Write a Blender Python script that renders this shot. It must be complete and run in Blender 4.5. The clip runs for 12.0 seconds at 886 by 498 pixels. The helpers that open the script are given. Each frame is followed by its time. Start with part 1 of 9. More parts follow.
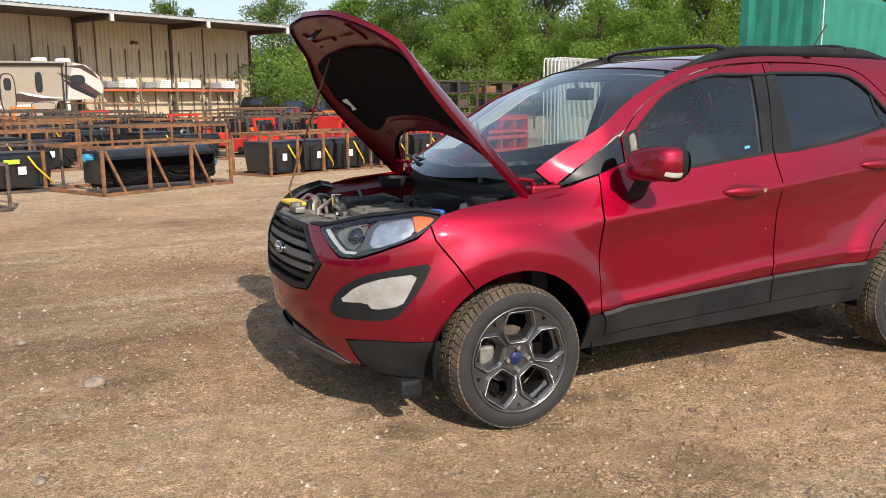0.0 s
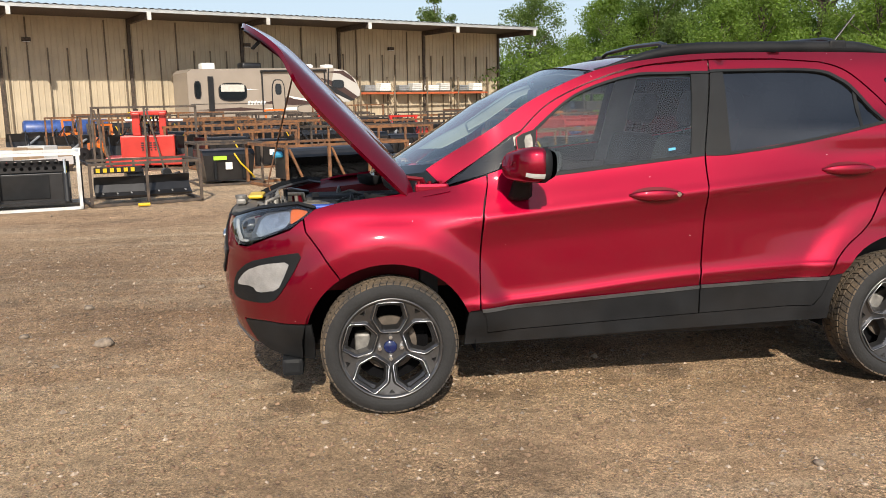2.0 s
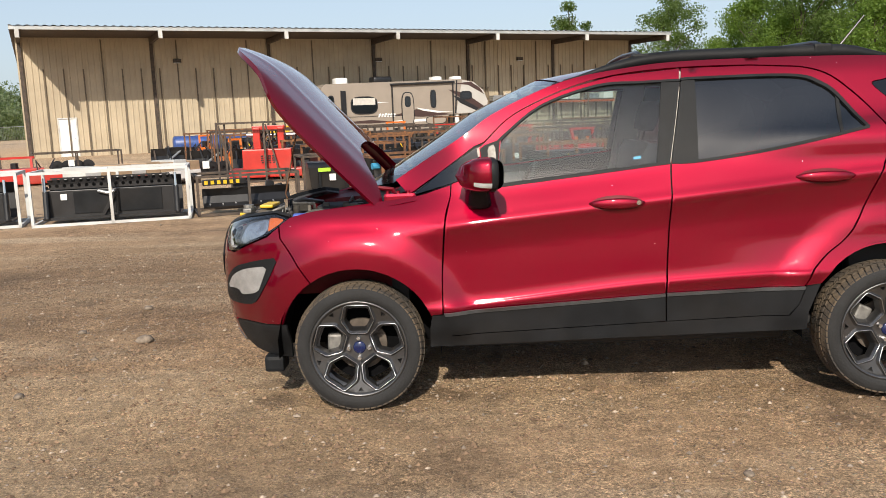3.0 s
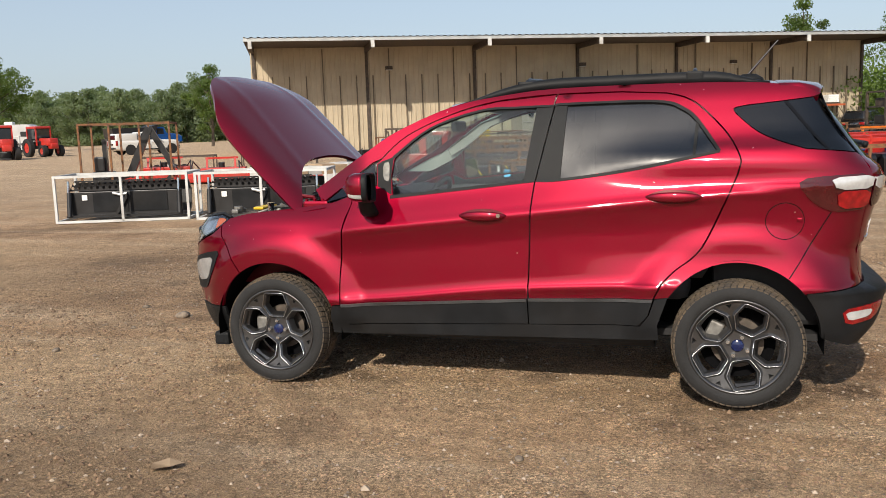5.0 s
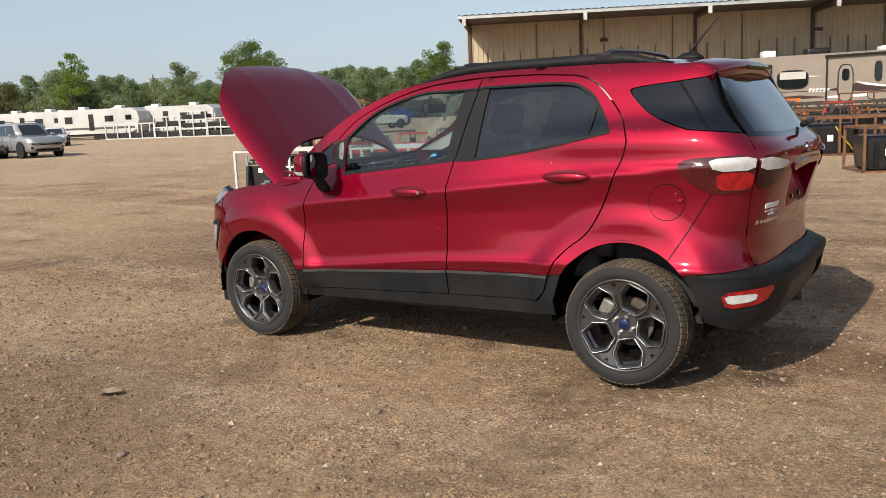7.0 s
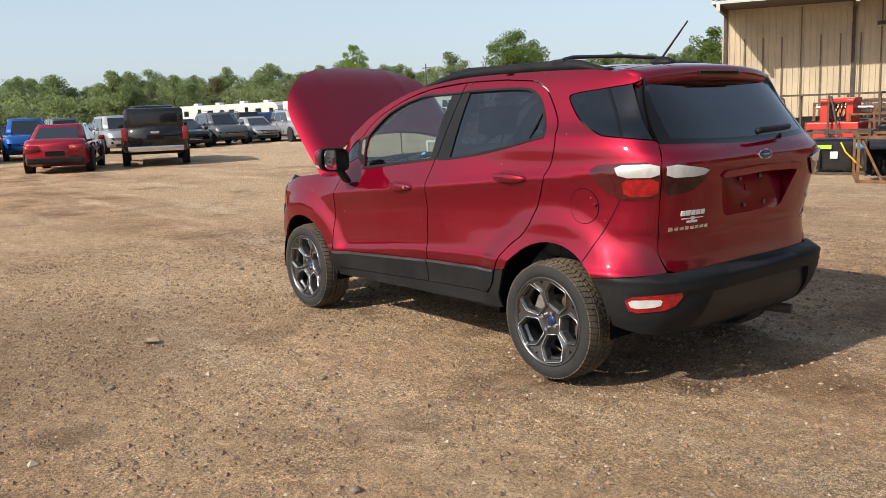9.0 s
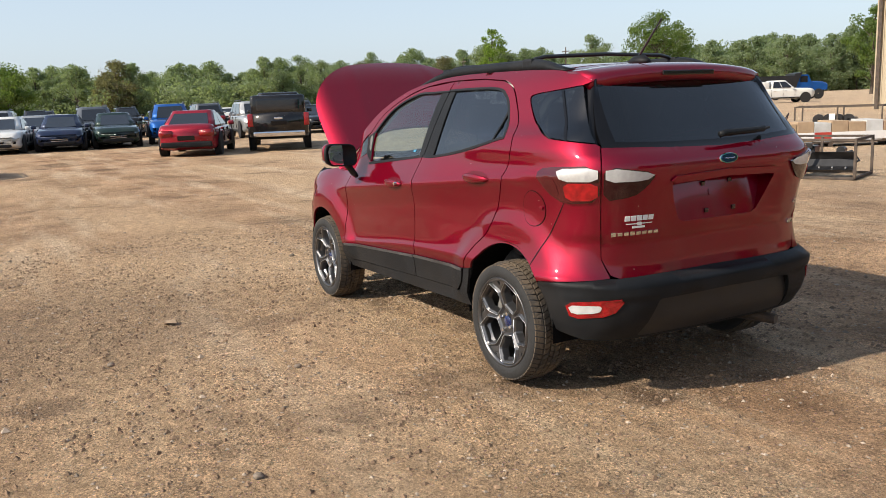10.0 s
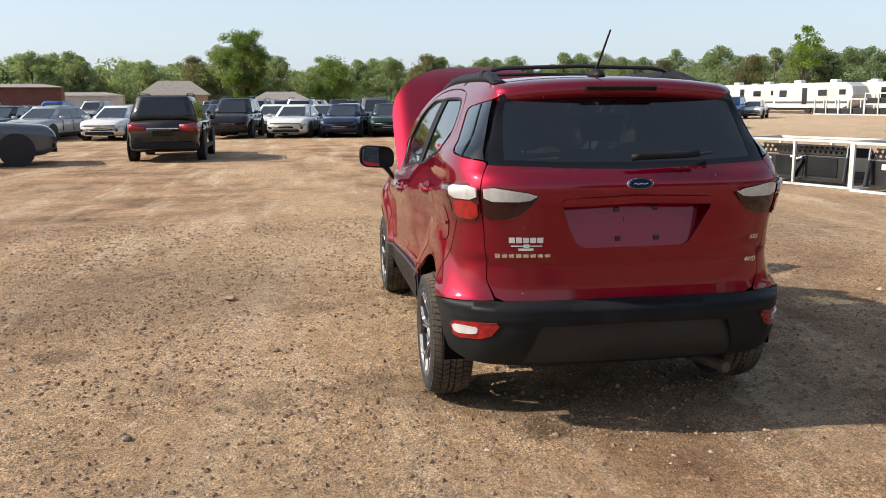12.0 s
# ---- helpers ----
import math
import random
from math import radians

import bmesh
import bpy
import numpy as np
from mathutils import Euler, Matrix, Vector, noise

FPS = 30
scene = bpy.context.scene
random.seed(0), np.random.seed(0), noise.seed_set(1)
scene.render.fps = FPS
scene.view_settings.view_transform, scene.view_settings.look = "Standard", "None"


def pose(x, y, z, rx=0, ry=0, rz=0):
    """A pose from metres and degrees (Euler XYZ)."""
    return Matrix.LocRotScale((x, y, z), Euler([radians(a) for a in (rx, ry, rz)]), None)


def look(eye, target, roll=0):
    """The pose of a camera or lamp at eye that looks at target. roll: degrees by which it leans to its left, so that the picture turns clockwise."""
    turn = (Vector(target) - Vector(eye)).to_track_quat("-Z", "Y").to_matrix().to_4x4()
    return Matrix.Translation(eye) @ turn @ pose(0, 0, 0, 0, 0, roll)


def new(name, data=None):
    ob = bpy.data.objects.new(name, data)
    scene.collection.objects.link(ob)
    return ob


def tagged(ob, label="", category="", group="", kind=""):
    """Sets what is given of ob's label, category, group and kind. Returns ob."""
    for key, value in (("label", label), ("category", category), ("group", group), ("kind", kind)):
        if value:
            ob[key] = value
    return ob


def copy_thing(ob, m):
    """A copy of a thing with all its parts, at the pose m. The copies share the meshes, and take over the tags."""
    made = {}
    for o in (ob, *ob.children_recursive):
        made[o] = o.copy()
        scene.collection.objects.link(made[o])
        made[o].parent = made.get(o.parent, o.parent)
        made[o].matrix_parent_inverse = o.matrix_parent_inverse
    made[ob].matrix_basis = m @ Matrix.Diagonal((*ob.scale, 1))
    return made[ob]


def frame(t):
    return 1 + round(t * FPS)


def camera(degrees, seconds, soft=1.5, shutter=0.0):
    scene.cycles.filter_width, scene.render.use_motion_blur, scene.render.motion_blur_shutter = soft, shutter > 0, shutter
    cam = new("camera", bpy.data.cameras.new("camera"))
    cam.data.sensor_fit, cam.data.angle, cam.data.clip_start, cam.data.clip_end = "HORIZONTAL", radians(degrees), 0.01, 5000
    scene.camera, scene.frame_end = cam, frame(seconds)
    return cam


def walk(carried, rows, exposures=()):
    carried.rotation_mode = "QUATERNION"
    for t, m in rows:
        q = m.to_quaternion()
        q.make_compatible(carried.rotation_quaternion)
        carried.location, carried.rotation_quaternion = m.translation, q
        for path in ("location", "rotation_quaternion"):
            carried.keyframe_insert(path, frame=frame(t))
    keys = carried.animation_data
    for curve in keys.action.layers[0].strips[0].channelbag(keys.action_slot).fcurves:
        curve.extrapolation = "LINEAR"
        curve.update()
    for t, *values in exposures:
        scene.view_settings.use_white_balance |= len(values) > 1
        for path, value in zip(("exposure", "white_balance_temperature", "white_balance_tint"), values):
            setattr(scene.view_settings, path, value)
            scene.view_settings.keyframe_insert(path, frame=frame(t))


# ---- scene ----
cam = camera(55.5, 12.0, 0.9)
PATH = [
    (0, (-1.78, -3.868, 1.419), (-0.943, -2.086, 1.07), -0.5),
    (0.5, (-1.421, -4.049, 1.415), (-0.727, -2.203, 1.082), -0.5),
    (1, (-1.036, -4.302, 1.415), (-0.48, -2.41, 1.079), -0.6),
    (1.5, (-0.631, -4.403, 1.382), (-0.21, -2.481, 1.023), -0.5),
    (2, (-0.228, -4.543, 1.405), (0.023, -2.588, 1.065), -1.0),
    (2.5, (0.175, -4.719, 1.418), (0.258, -2.746, 1.1), -1.8),
    (3, (0.58, -4.768, 1.4), (0.502, -2.793, 1.091), -2.2),
    (4.8, (2.204, -5.084, 1.424), (1.648, -3.184, 1.137), -2.0),
    (5, (2.358, -5.092, 1.435), (1.765, -3.203, 1.151), -1.8),
    (5.5, (2.789, -5.029, 1.414), (2.088, -3.179, 1.122), -1.7),
    (6, (3.246, -4.988, 1.405), (2.426, -3.188, 1.11), -1.8),
    (6.5, (3.651, -4.898, 1.417), (2.699, -3.168, 1.101), -2.2),
    (7, (4.045, -4.719, 1.424), (2.953, -3.076, 1.1), -2.5),
    (7.5, (4.485, -4.598, 1.448), (3.258, -3.055, 1.11), -2.6),
    (7.7, (4.626, -4.529, 1.436), (3.349, -3.027, 1.102), -2.6),
    (9.3, (5.696, -3.7, 1.448), (4.091, -2.556, 1.11), -2.2),
    (9.5, (5.788, -3.543, 1.472), (4.145, -2.457, 1.125), -2.3),
    (10, (6.124, -3.164, 1.495), (4.397, -2.218, 1.143), -2.2),
    (10.5, (6.316, -2.755, 1.47), (4.51, -1.964, 1.132), -1.8),
    (11, (6.512, -2.306, 1.487), (4.642, -1.676, 1.156), -1.3),
    (11.5, (6.677, -1.874, 1.502), (4.76, -1.412, 1.17), -0.9),
    (12, (6.767, -1.415, 1.527), (4.82, -1.113, 1.181), -0.4),
]
walk(cam, [(t, look(eye, target, roll)) for t, eye, target, roll in PATH], exposures=((0.0, 0.52), (1.5, 0.39), (2.5, 0.27), (3.2, 0.18), (5.0, 0.07), (6.0, 0.05), (7.5, 0.13), (9.5, 0.37), (12.0, 0.47)))

# ---- daylight ----
SUN_WAY = Vector((0.10, 1.42, -1.0)).normalized()      # the way the sunlight goes
ELEV = math.asin(-SUN_WAY.z)
world = bpy.data.worlds.new("hazy_sky")
scene.world = world
world.use_nodes = True
wn = world.node_tree.nodes
sky = wn.new("ShaderNodeTexSky")
sky.sky_type = "NISHITA"
sky.sun_disc = False
sky.sun_elevation = ELEV
sky.sun_rotation = math.atan2(-SUN_WAY.x, -SUN_WAY.y)
sky.altitude = 200
sky.air_density = 1.0
sky.dust_density = 2.0
sky.ozone_density = 1.5
wn["Background"].inputs["Strength"].default_value = 0.123
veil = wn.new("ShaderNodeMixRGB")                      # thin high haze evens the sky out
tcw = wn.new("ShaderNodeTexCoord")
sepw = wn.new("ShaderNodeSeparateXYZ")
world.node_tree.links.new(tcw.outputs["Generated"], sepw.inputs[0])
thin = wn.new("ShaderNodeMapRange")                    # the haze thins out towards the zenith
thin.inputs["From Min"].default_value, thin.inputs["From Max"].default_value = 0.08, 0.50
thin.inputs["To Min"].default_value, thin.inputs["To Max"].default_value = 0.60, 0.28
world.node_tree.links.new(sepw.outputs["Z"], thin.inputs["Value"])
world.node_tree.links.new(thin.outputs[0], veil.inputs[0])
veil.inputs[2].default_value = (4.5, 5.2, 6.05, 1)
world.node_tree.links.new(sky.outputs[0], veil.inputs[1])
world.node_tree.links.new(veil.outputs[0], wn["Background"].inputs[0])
sun = new("sun", bpy.data.lights.new("sun", "SUN"))
sun.data.energy = 5.0
sun.data.angle = radians(0.7)
sun.data.color = (1.0, 0.90, 0.76)
sun.matrix_world = look((0, 0, 30), Vector((0, 0, 30)) + SUN_WAY)


# ---- materials ----
def mat(name, col, rough=0.6, metal=0.0, var=0.12, scale=6.0, bump=0.0, bscale=60.0, col2=None, coat=0.0, spec=0.5, rand=0.0, island=0.0, stain=0.0):
    """A principled surface with grain and wider wear, in metres on the object."""
    m = bpy.data.materials.new(name)
    m.use_nodes = True
    nt = m.node_tree
    n, l = nt.nodes, nt.links
    p = n["Principled BSDF"]
    p.inputs["Metallic"].default_value = metal
    p.inputs["Specular IOR Level"].default_value = spec
    if coat:
        p.inputs["Coat Weight"].default_value = coat
        p.inputs["Coat Roughness"].default_value = 0.03
    tc = n.new("ShaderNodeTexCoord")
    big = n.new("ShaderNodeTexNoise")
    big.inputs["Scale"].default_value = scale
    big.inputs["Detail"].default_value = 5
    fine = n.new("ShaderNodeTexNoise")
    fine.inputs["Scale"].default_value = bscale
    fine.inputs["Detail"].default_value = 3
    for t in (big, fine):
        l.new(tc.outputs["Object"], t.inputs["Vector"])
    ramp = n.new("ShaderNodeValToRGB")
    c2 = col2 or tuple(c * (1 - 2 * var) for c in col)
    ramp.color_ramp.elements[0].position, ramp.color_ramp.elements[1].position = 0.35, 0.65
    ramp.color_ramp.elements[0].color = (*c2, 1)
    ramp.color_ramp.elements[1].color = (*col, 1)
    l.new(big.outputs["Fac"], ramp.inputs["Fac"])
    out = ramp.outputs["Color"]
    g = n.new("ShaderNodeMixRGB")
    g.blend_type = "MULTIPLY"
    g.inputs["Fac"].default_value = min(1.0, var * 1.5)
    l.new(out, g.inputs[1])
    l.new(fine.outputs["Fac"], g.inputs[2])
    out = g.outputs[0]
    if stain:
        st = n.new("ShaderNodeTexNoise")
        st.inputs["Scale"].default_value = scale * 0.35
        st.inputs["Detail"].default_value = 8
        l.new(tc.outputs["Object"], st.inputs["Vector"])
        sr = n.new("ShaderNodeMapRange")
        sr.inputs["From Min"].default_value, sr.inputs["From Max"].default_value = 0.5, 0.7
        sr.inputs["To Max"].default_value = stain
        l.new(st.outputs["Fac"], sr.inputs["Value"])
        sm = n.new("ShaderNodeMixRGB")
        sm.inputs[2].default_value = (0.16, 0.12, 0.085, 1)
        l.new(sr.outputs[0], sm.inputs[0])
        l.new(out, sm.inputs[1])
        out = sm.outputs[0]
    if rand or island:
        if rand:
            src = n.new("ShaderNodeObjectInfo").outputs["Random"]
        else:
            src = n.new("ShaderNodeNewGeometry").outputs["Random Per Island"]
        amt = rand or island
        mr = n.new("ShaderNodeMapRange")
        mr.inputs["To Min"].default_value, mr.inputs["To Max"].default_value = 1 - amt, 1 + amt * 0.6
        l.new(src, mr.inputs["Value"])
        mul = n.new("ShaderNodeMixRGB")
        mul.blend_type = "MULTIPLY"
        mul.inputs["Fac"].default_value = 1
        l.new(out, mul.inputs[1])
        l.new(mr.outputs[0], mul.inputs[2])
        out = mul.outputs[0]
    l.new(out, p.inputs["Base Color"])
    rr = n.new("ShaderNodeMapRange")
    rr.inputs["To Min"].default_value = max(0.02, rough - 0.12 * rough)
    rr.inputs["To Max"].default_value = min(1.0, rough + 0.2 * rough)
    l.new(big.outputs["Fac"], rr.inputs["Value"])
    l.new(rr.outputs[0], p.inputs["Roughness"])
    if bump:
        b = n.new("ShaderNodeBump")
        b.inputs["Strength"].default_value = bump
        b.inputs["Distance"].default_value = 0.01
        l.new(fine.outputs["Fac"], b.inputs["Height"])
        l.new(b.outputs[0], p.inputs["Normal"])
    return m


def glass_mat(name, tint, rough=0.01, dust=0.0, film=0.0):
    """Car glass: a thin tinted sheet that lets light through and mirrors the sky."""
    m = bpy.data.materials.new(name)
    m.use_nodes = True
    n, l = m.node_tree.nodes, m.node_tree.links
    n.clear()
    out = n.new("ShaderNodeOutputMaterial")
    tr = n.new("ShaderNodeBsdfTransparent")
    tr.inputs[0].default_value = (*tint, 1)
    gl = n.new("ShaderNodeBsdfGlossy")
    gl.inputs["Roughness"].default_value = rough
    gl.inputs["Color"].default_value = (1, 1, 1, 1)
    fr = n.new("ShaderNodeLayerWeight")                # the same gloss from both faces
    pw = n.new("ShaderNodeMath")
    pw.operation = "POWER"
    pw.inputs[1].default_value = 4.0
    l.new(fr.outputs["Facing"], pw.inputs[0])
    mr = n.new("ShaderNodeMapRange")
    mr.inputs["To Min"].default_value, mr.inputs["To Max"].default_value = 0.07, 0.9
    l.new(pw.outputs[0], mr.inputs["Value"])
    hz = n.new("ShaderNodeBsdfGlossy")                 # dried water film that spreads the sun's glint
    hz.inputs["Roughness"].default_value = 0.21
    hm = n.new("ShaderNodeMixShader")
    df = n.new("ShaderNodeBsdfDiffuse")                # a film of road dust
    df.inputs[0].default_value = (0.55, 0.52, 0.48, 1)
    dm = n.new("ShaderNodeMixShader")
    dn = n.new("ShaderNodeTexNoise")
    dn.inputs["Scale"].default_value, dn.inputs["Detail"].default_value = 2.5, 6
    dr = n.new("ShaderNodeMapRange")
    dr.inputs["From Min"].default_value, dr.inputs["From Max"].default_value = 0.3, 0.75
    dr.inputs["To Max"].default_value = dust * 2
    tc = n.new("ShaderNodeTexCoord")
    l.new(tc.outputs["Object"], dn.inputs["Vector"])
    l.new(dn.outputs["Fac"], dr.inputs["Value"])
    l.new(dr.outputs[0], dm.inputs[0])
    l.new(tr.outputs[0], dm.inputs[1])
    l.new(df.outputs[0], dm.inputs[2])
    mx = n.new("ShaderNodeMixShader")
    l.new(mr.outputs[0], mx.inputs[0])
    hr = n.new("ShaderNodeMapRange")
    hr.inputs["From Min"].default_value, hr.inputs["From Max"].default_value = 0.25, 0.8
    hr.inputs["To Min"].default_value, hr.inputs["To Max"].default_value = film * 0.6, film * 1.3
    l.new(dn.outputs["Fac"], hr.inputs["Value"])
    l.new(hr.outputs[0], hm.inputs[0])
    l.new(dm.outputs[0], hm.inputs[1])
    l.new(hz.outputs[0], hm.inputs[2])
    l.new(hm.outputs[0], mx.inputs[1])
    l.new(gl.outputs[0], mx.inputs[2])
    l.new(mx.outputs[0], out.inputs[0])
    return m


def dirt_mat():
    """Packed yard dirt: brown damp earth, dry pale tracks and fine gravel."""
    m = bpy.data.materials.new("packed_dirt")
    m.use_nodes = True
    n, l = m.node_tree.nodes, m.node_tree.links
    p = n["Principled BSDF"]
    p.inputs["Specular IOR Level"].default_value = 0.25
    p.inputs["Roughness"].default_value = 0.92
    tc = n.new("ShaderNodeTexCoord")

    def noise_at(s, d=6, rough=0.6, stretch=None):
        t = n.new("ShaderNodeTexNoise")
        t.inputs["Scale"].default_value, t.inputs["Detail"].default_value, t.inputs["Roughness"].default_value = s, d, rough
        v = tc.outputs["Object"]
        if stretch:
            mp = n.new("ShaderNodeMapping")
            mp.inputs["Scale"].default_value = stretch
            mp.inputs["Rotation"].default_value = (0, 0, 0.35)
            l.new(v, mp.inputs["Vector"])
            v = mp.outputs[0]
        l.new(v, t.inputs["Vector"])
        return t.outputs["Fac"]

    def rng(v, a, b, lo=0.0, hi=1.0):
        r = n.new("ShaderNodeMapRange")
        r.inputs["From Min"].default_value, r.inputs["From Max"].default_value = a, b
        r.inputs["To Min"].default_value, r.inputs["To Max"].default_value = lo, hi
        l.new(v, r.inputs["Value"])
        return r.outputs[0]

    def mix(f, a, b, mode="MIX"):
        x = n.new("ShaderNodeMixRGB")
        x.blend_type = mode
        for i, v in ((0, f), (1, a), (2, b)):
            if isinstance(v, (float, int)):
                x.inputs[i].default_value = v
            elif isinstance(v, tuple):
                x.inputs[i].default_value = (*v, 1)
            else:
                l.new(v, x.inputs[i])
        return x.outputs[0]

    base = mix(rng(noise_at(0.9), 0.38, 0.62), (0.205, 0.118, 0.063), (0.440, 0.280, 0.162))
    wide = mix(rng(noise_at(0.16, 4, 0.55, (0.45, 1.6, 1)), 0.42, 0.62), base, (0.45, 0.31, 0.184))
    trk = mix(rng(noise_at(0.7, 5, 0.6, (0.3, 2.2, 1)), 0.5, 0.68, 0, 0.75), wide, (0.56, 0.425, 0.285))
    damp = mix(rng(noise_at(0.55, 7, 0.65), 0.55, 0.68, 0, 0.72), trk, (0.10, 0.064, 0.040))
    # the yard further from the parked car is drier and paler
    sep = n.new("ShaderNodeSeparateXYZ")
    l.new(tc.outputs["Object"], sep.inputs[0])
    far = mix(rng(sep.outputs["Y"], 3.0, 14.0, 0, 0.6), damp, (0.47, 0.355, 0.24))
    vor = n.new("ShaderNodeTexVoronoi")
    vor.inputs["Scale"].default_value = 38
    l.new(tc.outputs["Object"], vor.inputs["Vector"])
    peb = mix(rng(vor.outputs["Distance"], 0.10, 0.26, 0.65, 0.0), far, mix(0.6, (0.36, 0.30, 0.24), vor.outputs["Color"], "MULTIPLY"))
    # old oil and water spots
    wob = n.new("ShaderNodeMixRGB")
    wob.blend_type = "ADD"
    wob.inputs[0].default_value = 0.16
    wv = n.new("ShaderNodeTexNoise")
    wv.inputs["Scale"].default_value, wv.inputs["Detail"].default_value = 5.0, 5
    l.new(tc.outputs["Object"], wv.inputs["Vector"])
    l.new(tc.outputs["Object"], wob.inputs[1])
    l.new(wv.outputs["Color"], wob.inputs[2])
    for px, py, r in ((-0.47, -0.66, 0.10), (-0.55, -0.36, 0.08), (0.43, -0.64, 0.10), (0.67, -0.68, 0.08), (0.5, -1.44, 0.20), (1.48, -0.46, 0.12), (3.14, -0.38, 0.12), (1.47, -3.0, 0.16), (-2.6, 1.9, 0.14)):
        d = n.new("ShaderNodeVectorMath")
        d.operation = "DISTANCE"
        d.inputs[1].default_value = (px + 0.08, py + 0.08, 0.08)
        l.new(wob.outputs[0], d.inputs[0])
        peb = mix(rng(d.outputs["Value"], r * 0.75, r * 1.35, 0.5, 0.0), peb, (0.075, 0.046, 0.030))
    # broad darker brown patches with soft edges
    dp = n.new("ShaderNodeVectorMath")
    dp.operation = "DISTANCE"
    dp.inputs[1].default_value = (-0.2, -2.6, 0.08)
    l.new(wob.outputs[0], dp.inputs[0])
    peb = mix(rng(dp.outputs["Value"], 0.7, 1.9, 0.42, 0.0), peb, (0.12, 0.078, 0.048))
    dq = n.new("ShaderNodeVectorMath")
    dq.operation = "DISTANCE"
    dq.inputs[1].default_value = (-2.9, 2.9, 0.08)
    l.new(wob.outputs[0], dq.inputs[0])
    peb = mix(rng(dq.outputs["Value"], 0.9, 2.9, 0.45, 0.0), peb, (0.15, 0.105, 0.068))
    # dry sandy patches
    for px, py, r0, r1, k in ((-1.35, -0.75, 0.25, 1.0, 0.35), (0.75, -1.2, 0.2, 0.8, 0.35), (5.2, -3.1, 0.3, 1.3, 0.35)):
        d = n.new("ShaderNodeVectorMath")
        d.operation = "DISTANCE"
        d.inputs[1].default_value = (px + 0.08, py + 0.08, 0.08)
        l.new(wob.outputs[0], d.inputs[0])
        peb = mix(rng(d.outputs["Value"], r0, r1, k, 0.0), peb, (0.52, 0.375, 0.235))
    mid = mix(0.8, peb, rng(noise_at(9, 8, 0.75), 0.34, 0.66, 0.62, 1.36), "MULTIPLY")
    grain = mix(0.6, mid, rng(noise_at(75, 6, 0.8), 0.32, 0.66, 0.25, 1.7), "MULTIPLY")
    grit = n.new("ShaderNodeTexVoronoi")               # single grains of grit, each its own tone
    grit.inputs["Scale"].default_value = 95
    l.new(tc.outputs["Object"], grit.inputs["Vector"])
    gs = n.new("ShaderNodeSeparateXYZ")
    l.new(grit.outputs["Color"], gs.inputs[0])
    stony = rng(noise_at(1.3, 5, 0.65), 0.40, 0.62, 0.15, 1.0)     # gravelly stretches between smooth trodden soil
    grain = mix(stony, grain, rng(gs.outputs["X"], 0.0, 1.0, 0.58, 1.46), "MULTIPLY")
    fines = n.new("ShaderNodeTexVoronoi")
    fines.inputs["Scale"].default_value = 210
    l.new(tc.outputs["Object"], fines.inputs["Vector"])
    fs_ = n.new("ShaderNodeSeparateXYZ")
    l.new(fines.outputs["Color"], fs_.inputs[0])
    grain = mix(rng(stony, 0.0, 1.0, 0.35, 0.9), grain, rng(fs_.outputs["X"], 0.0, 1.0, 0.52, 1.5), "MULTIPLY")
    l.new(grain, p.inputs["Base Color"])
    b1 = n.new("ShaderNodeBump")
    b1.inputs["Strength"].default_value, b1.inputs["Distance"].default_value = 1.0, 0.03
    l.new(noise_at(26, 8, 0.75), b1.inputs["Height"])
    b2 = n.new("ShaderNodeBump")
    b2.inputs["Strength"].default_value, b2.inputs["Distance"].default_value = 0.7, 0.05
    l.new(noise_at(3.2, 6, 0.6), b2.inputs["Height"])
    b3 = n.new("ShaderNodeBump")
    b3.inputs["Strength"].default_value, b3.inputs["Distance"].default_value = 0.9, 0.04
    l.new(noise_at(9.5, 8, 0.7), b3.inputs["Height"])
    b4 = n.new("ShaderNodeBump")
    b4.inputs["Strength"].default_value, b4.inputs["Distance"].default_value = 0.8, 0.008
    l.new(rng(vor.outputs["Distance"], 0.1, 0.5, 1.0, 0.0), b4.inputs["Height"])
    l.new(b2.outputs[0], b4.inputs["Normal"])
    l.new(b4.outputs[0], b3.inputs["Normal"])
    l.new(b3.outputs[0], b1.inputs["Normal"])
    l.new(b1.outputs[0], p.inputs["Normal"])
    return m


def leaf_mat(name, col):
    m = mat(name, col, 0.55, var=0.25, scale=0.35, bscale=3.0, island=0.45, spec=0.3)
    n, l = m.node_tree.nodes, m.node_tree.links
    p = n["Principled BSDF"]
    tr = n.new("ShaderNodeBsdfTranslucent")
    tr.inputs[0].default_value = (col[0] * 1.5, col[1] * 1.5, col[2] * 0.8, 1)
    mx = n.new("ShaderNodeMixShader")
    mx.inputs[0].default_value = 0.45
    l.new(p.outputs[0], mx.inputs[1])
    l.new(tr.outputs[0], mx.inputs[2])
    l.new(mx.outputs[0], n["Material Output"].inputs[0])
    return m


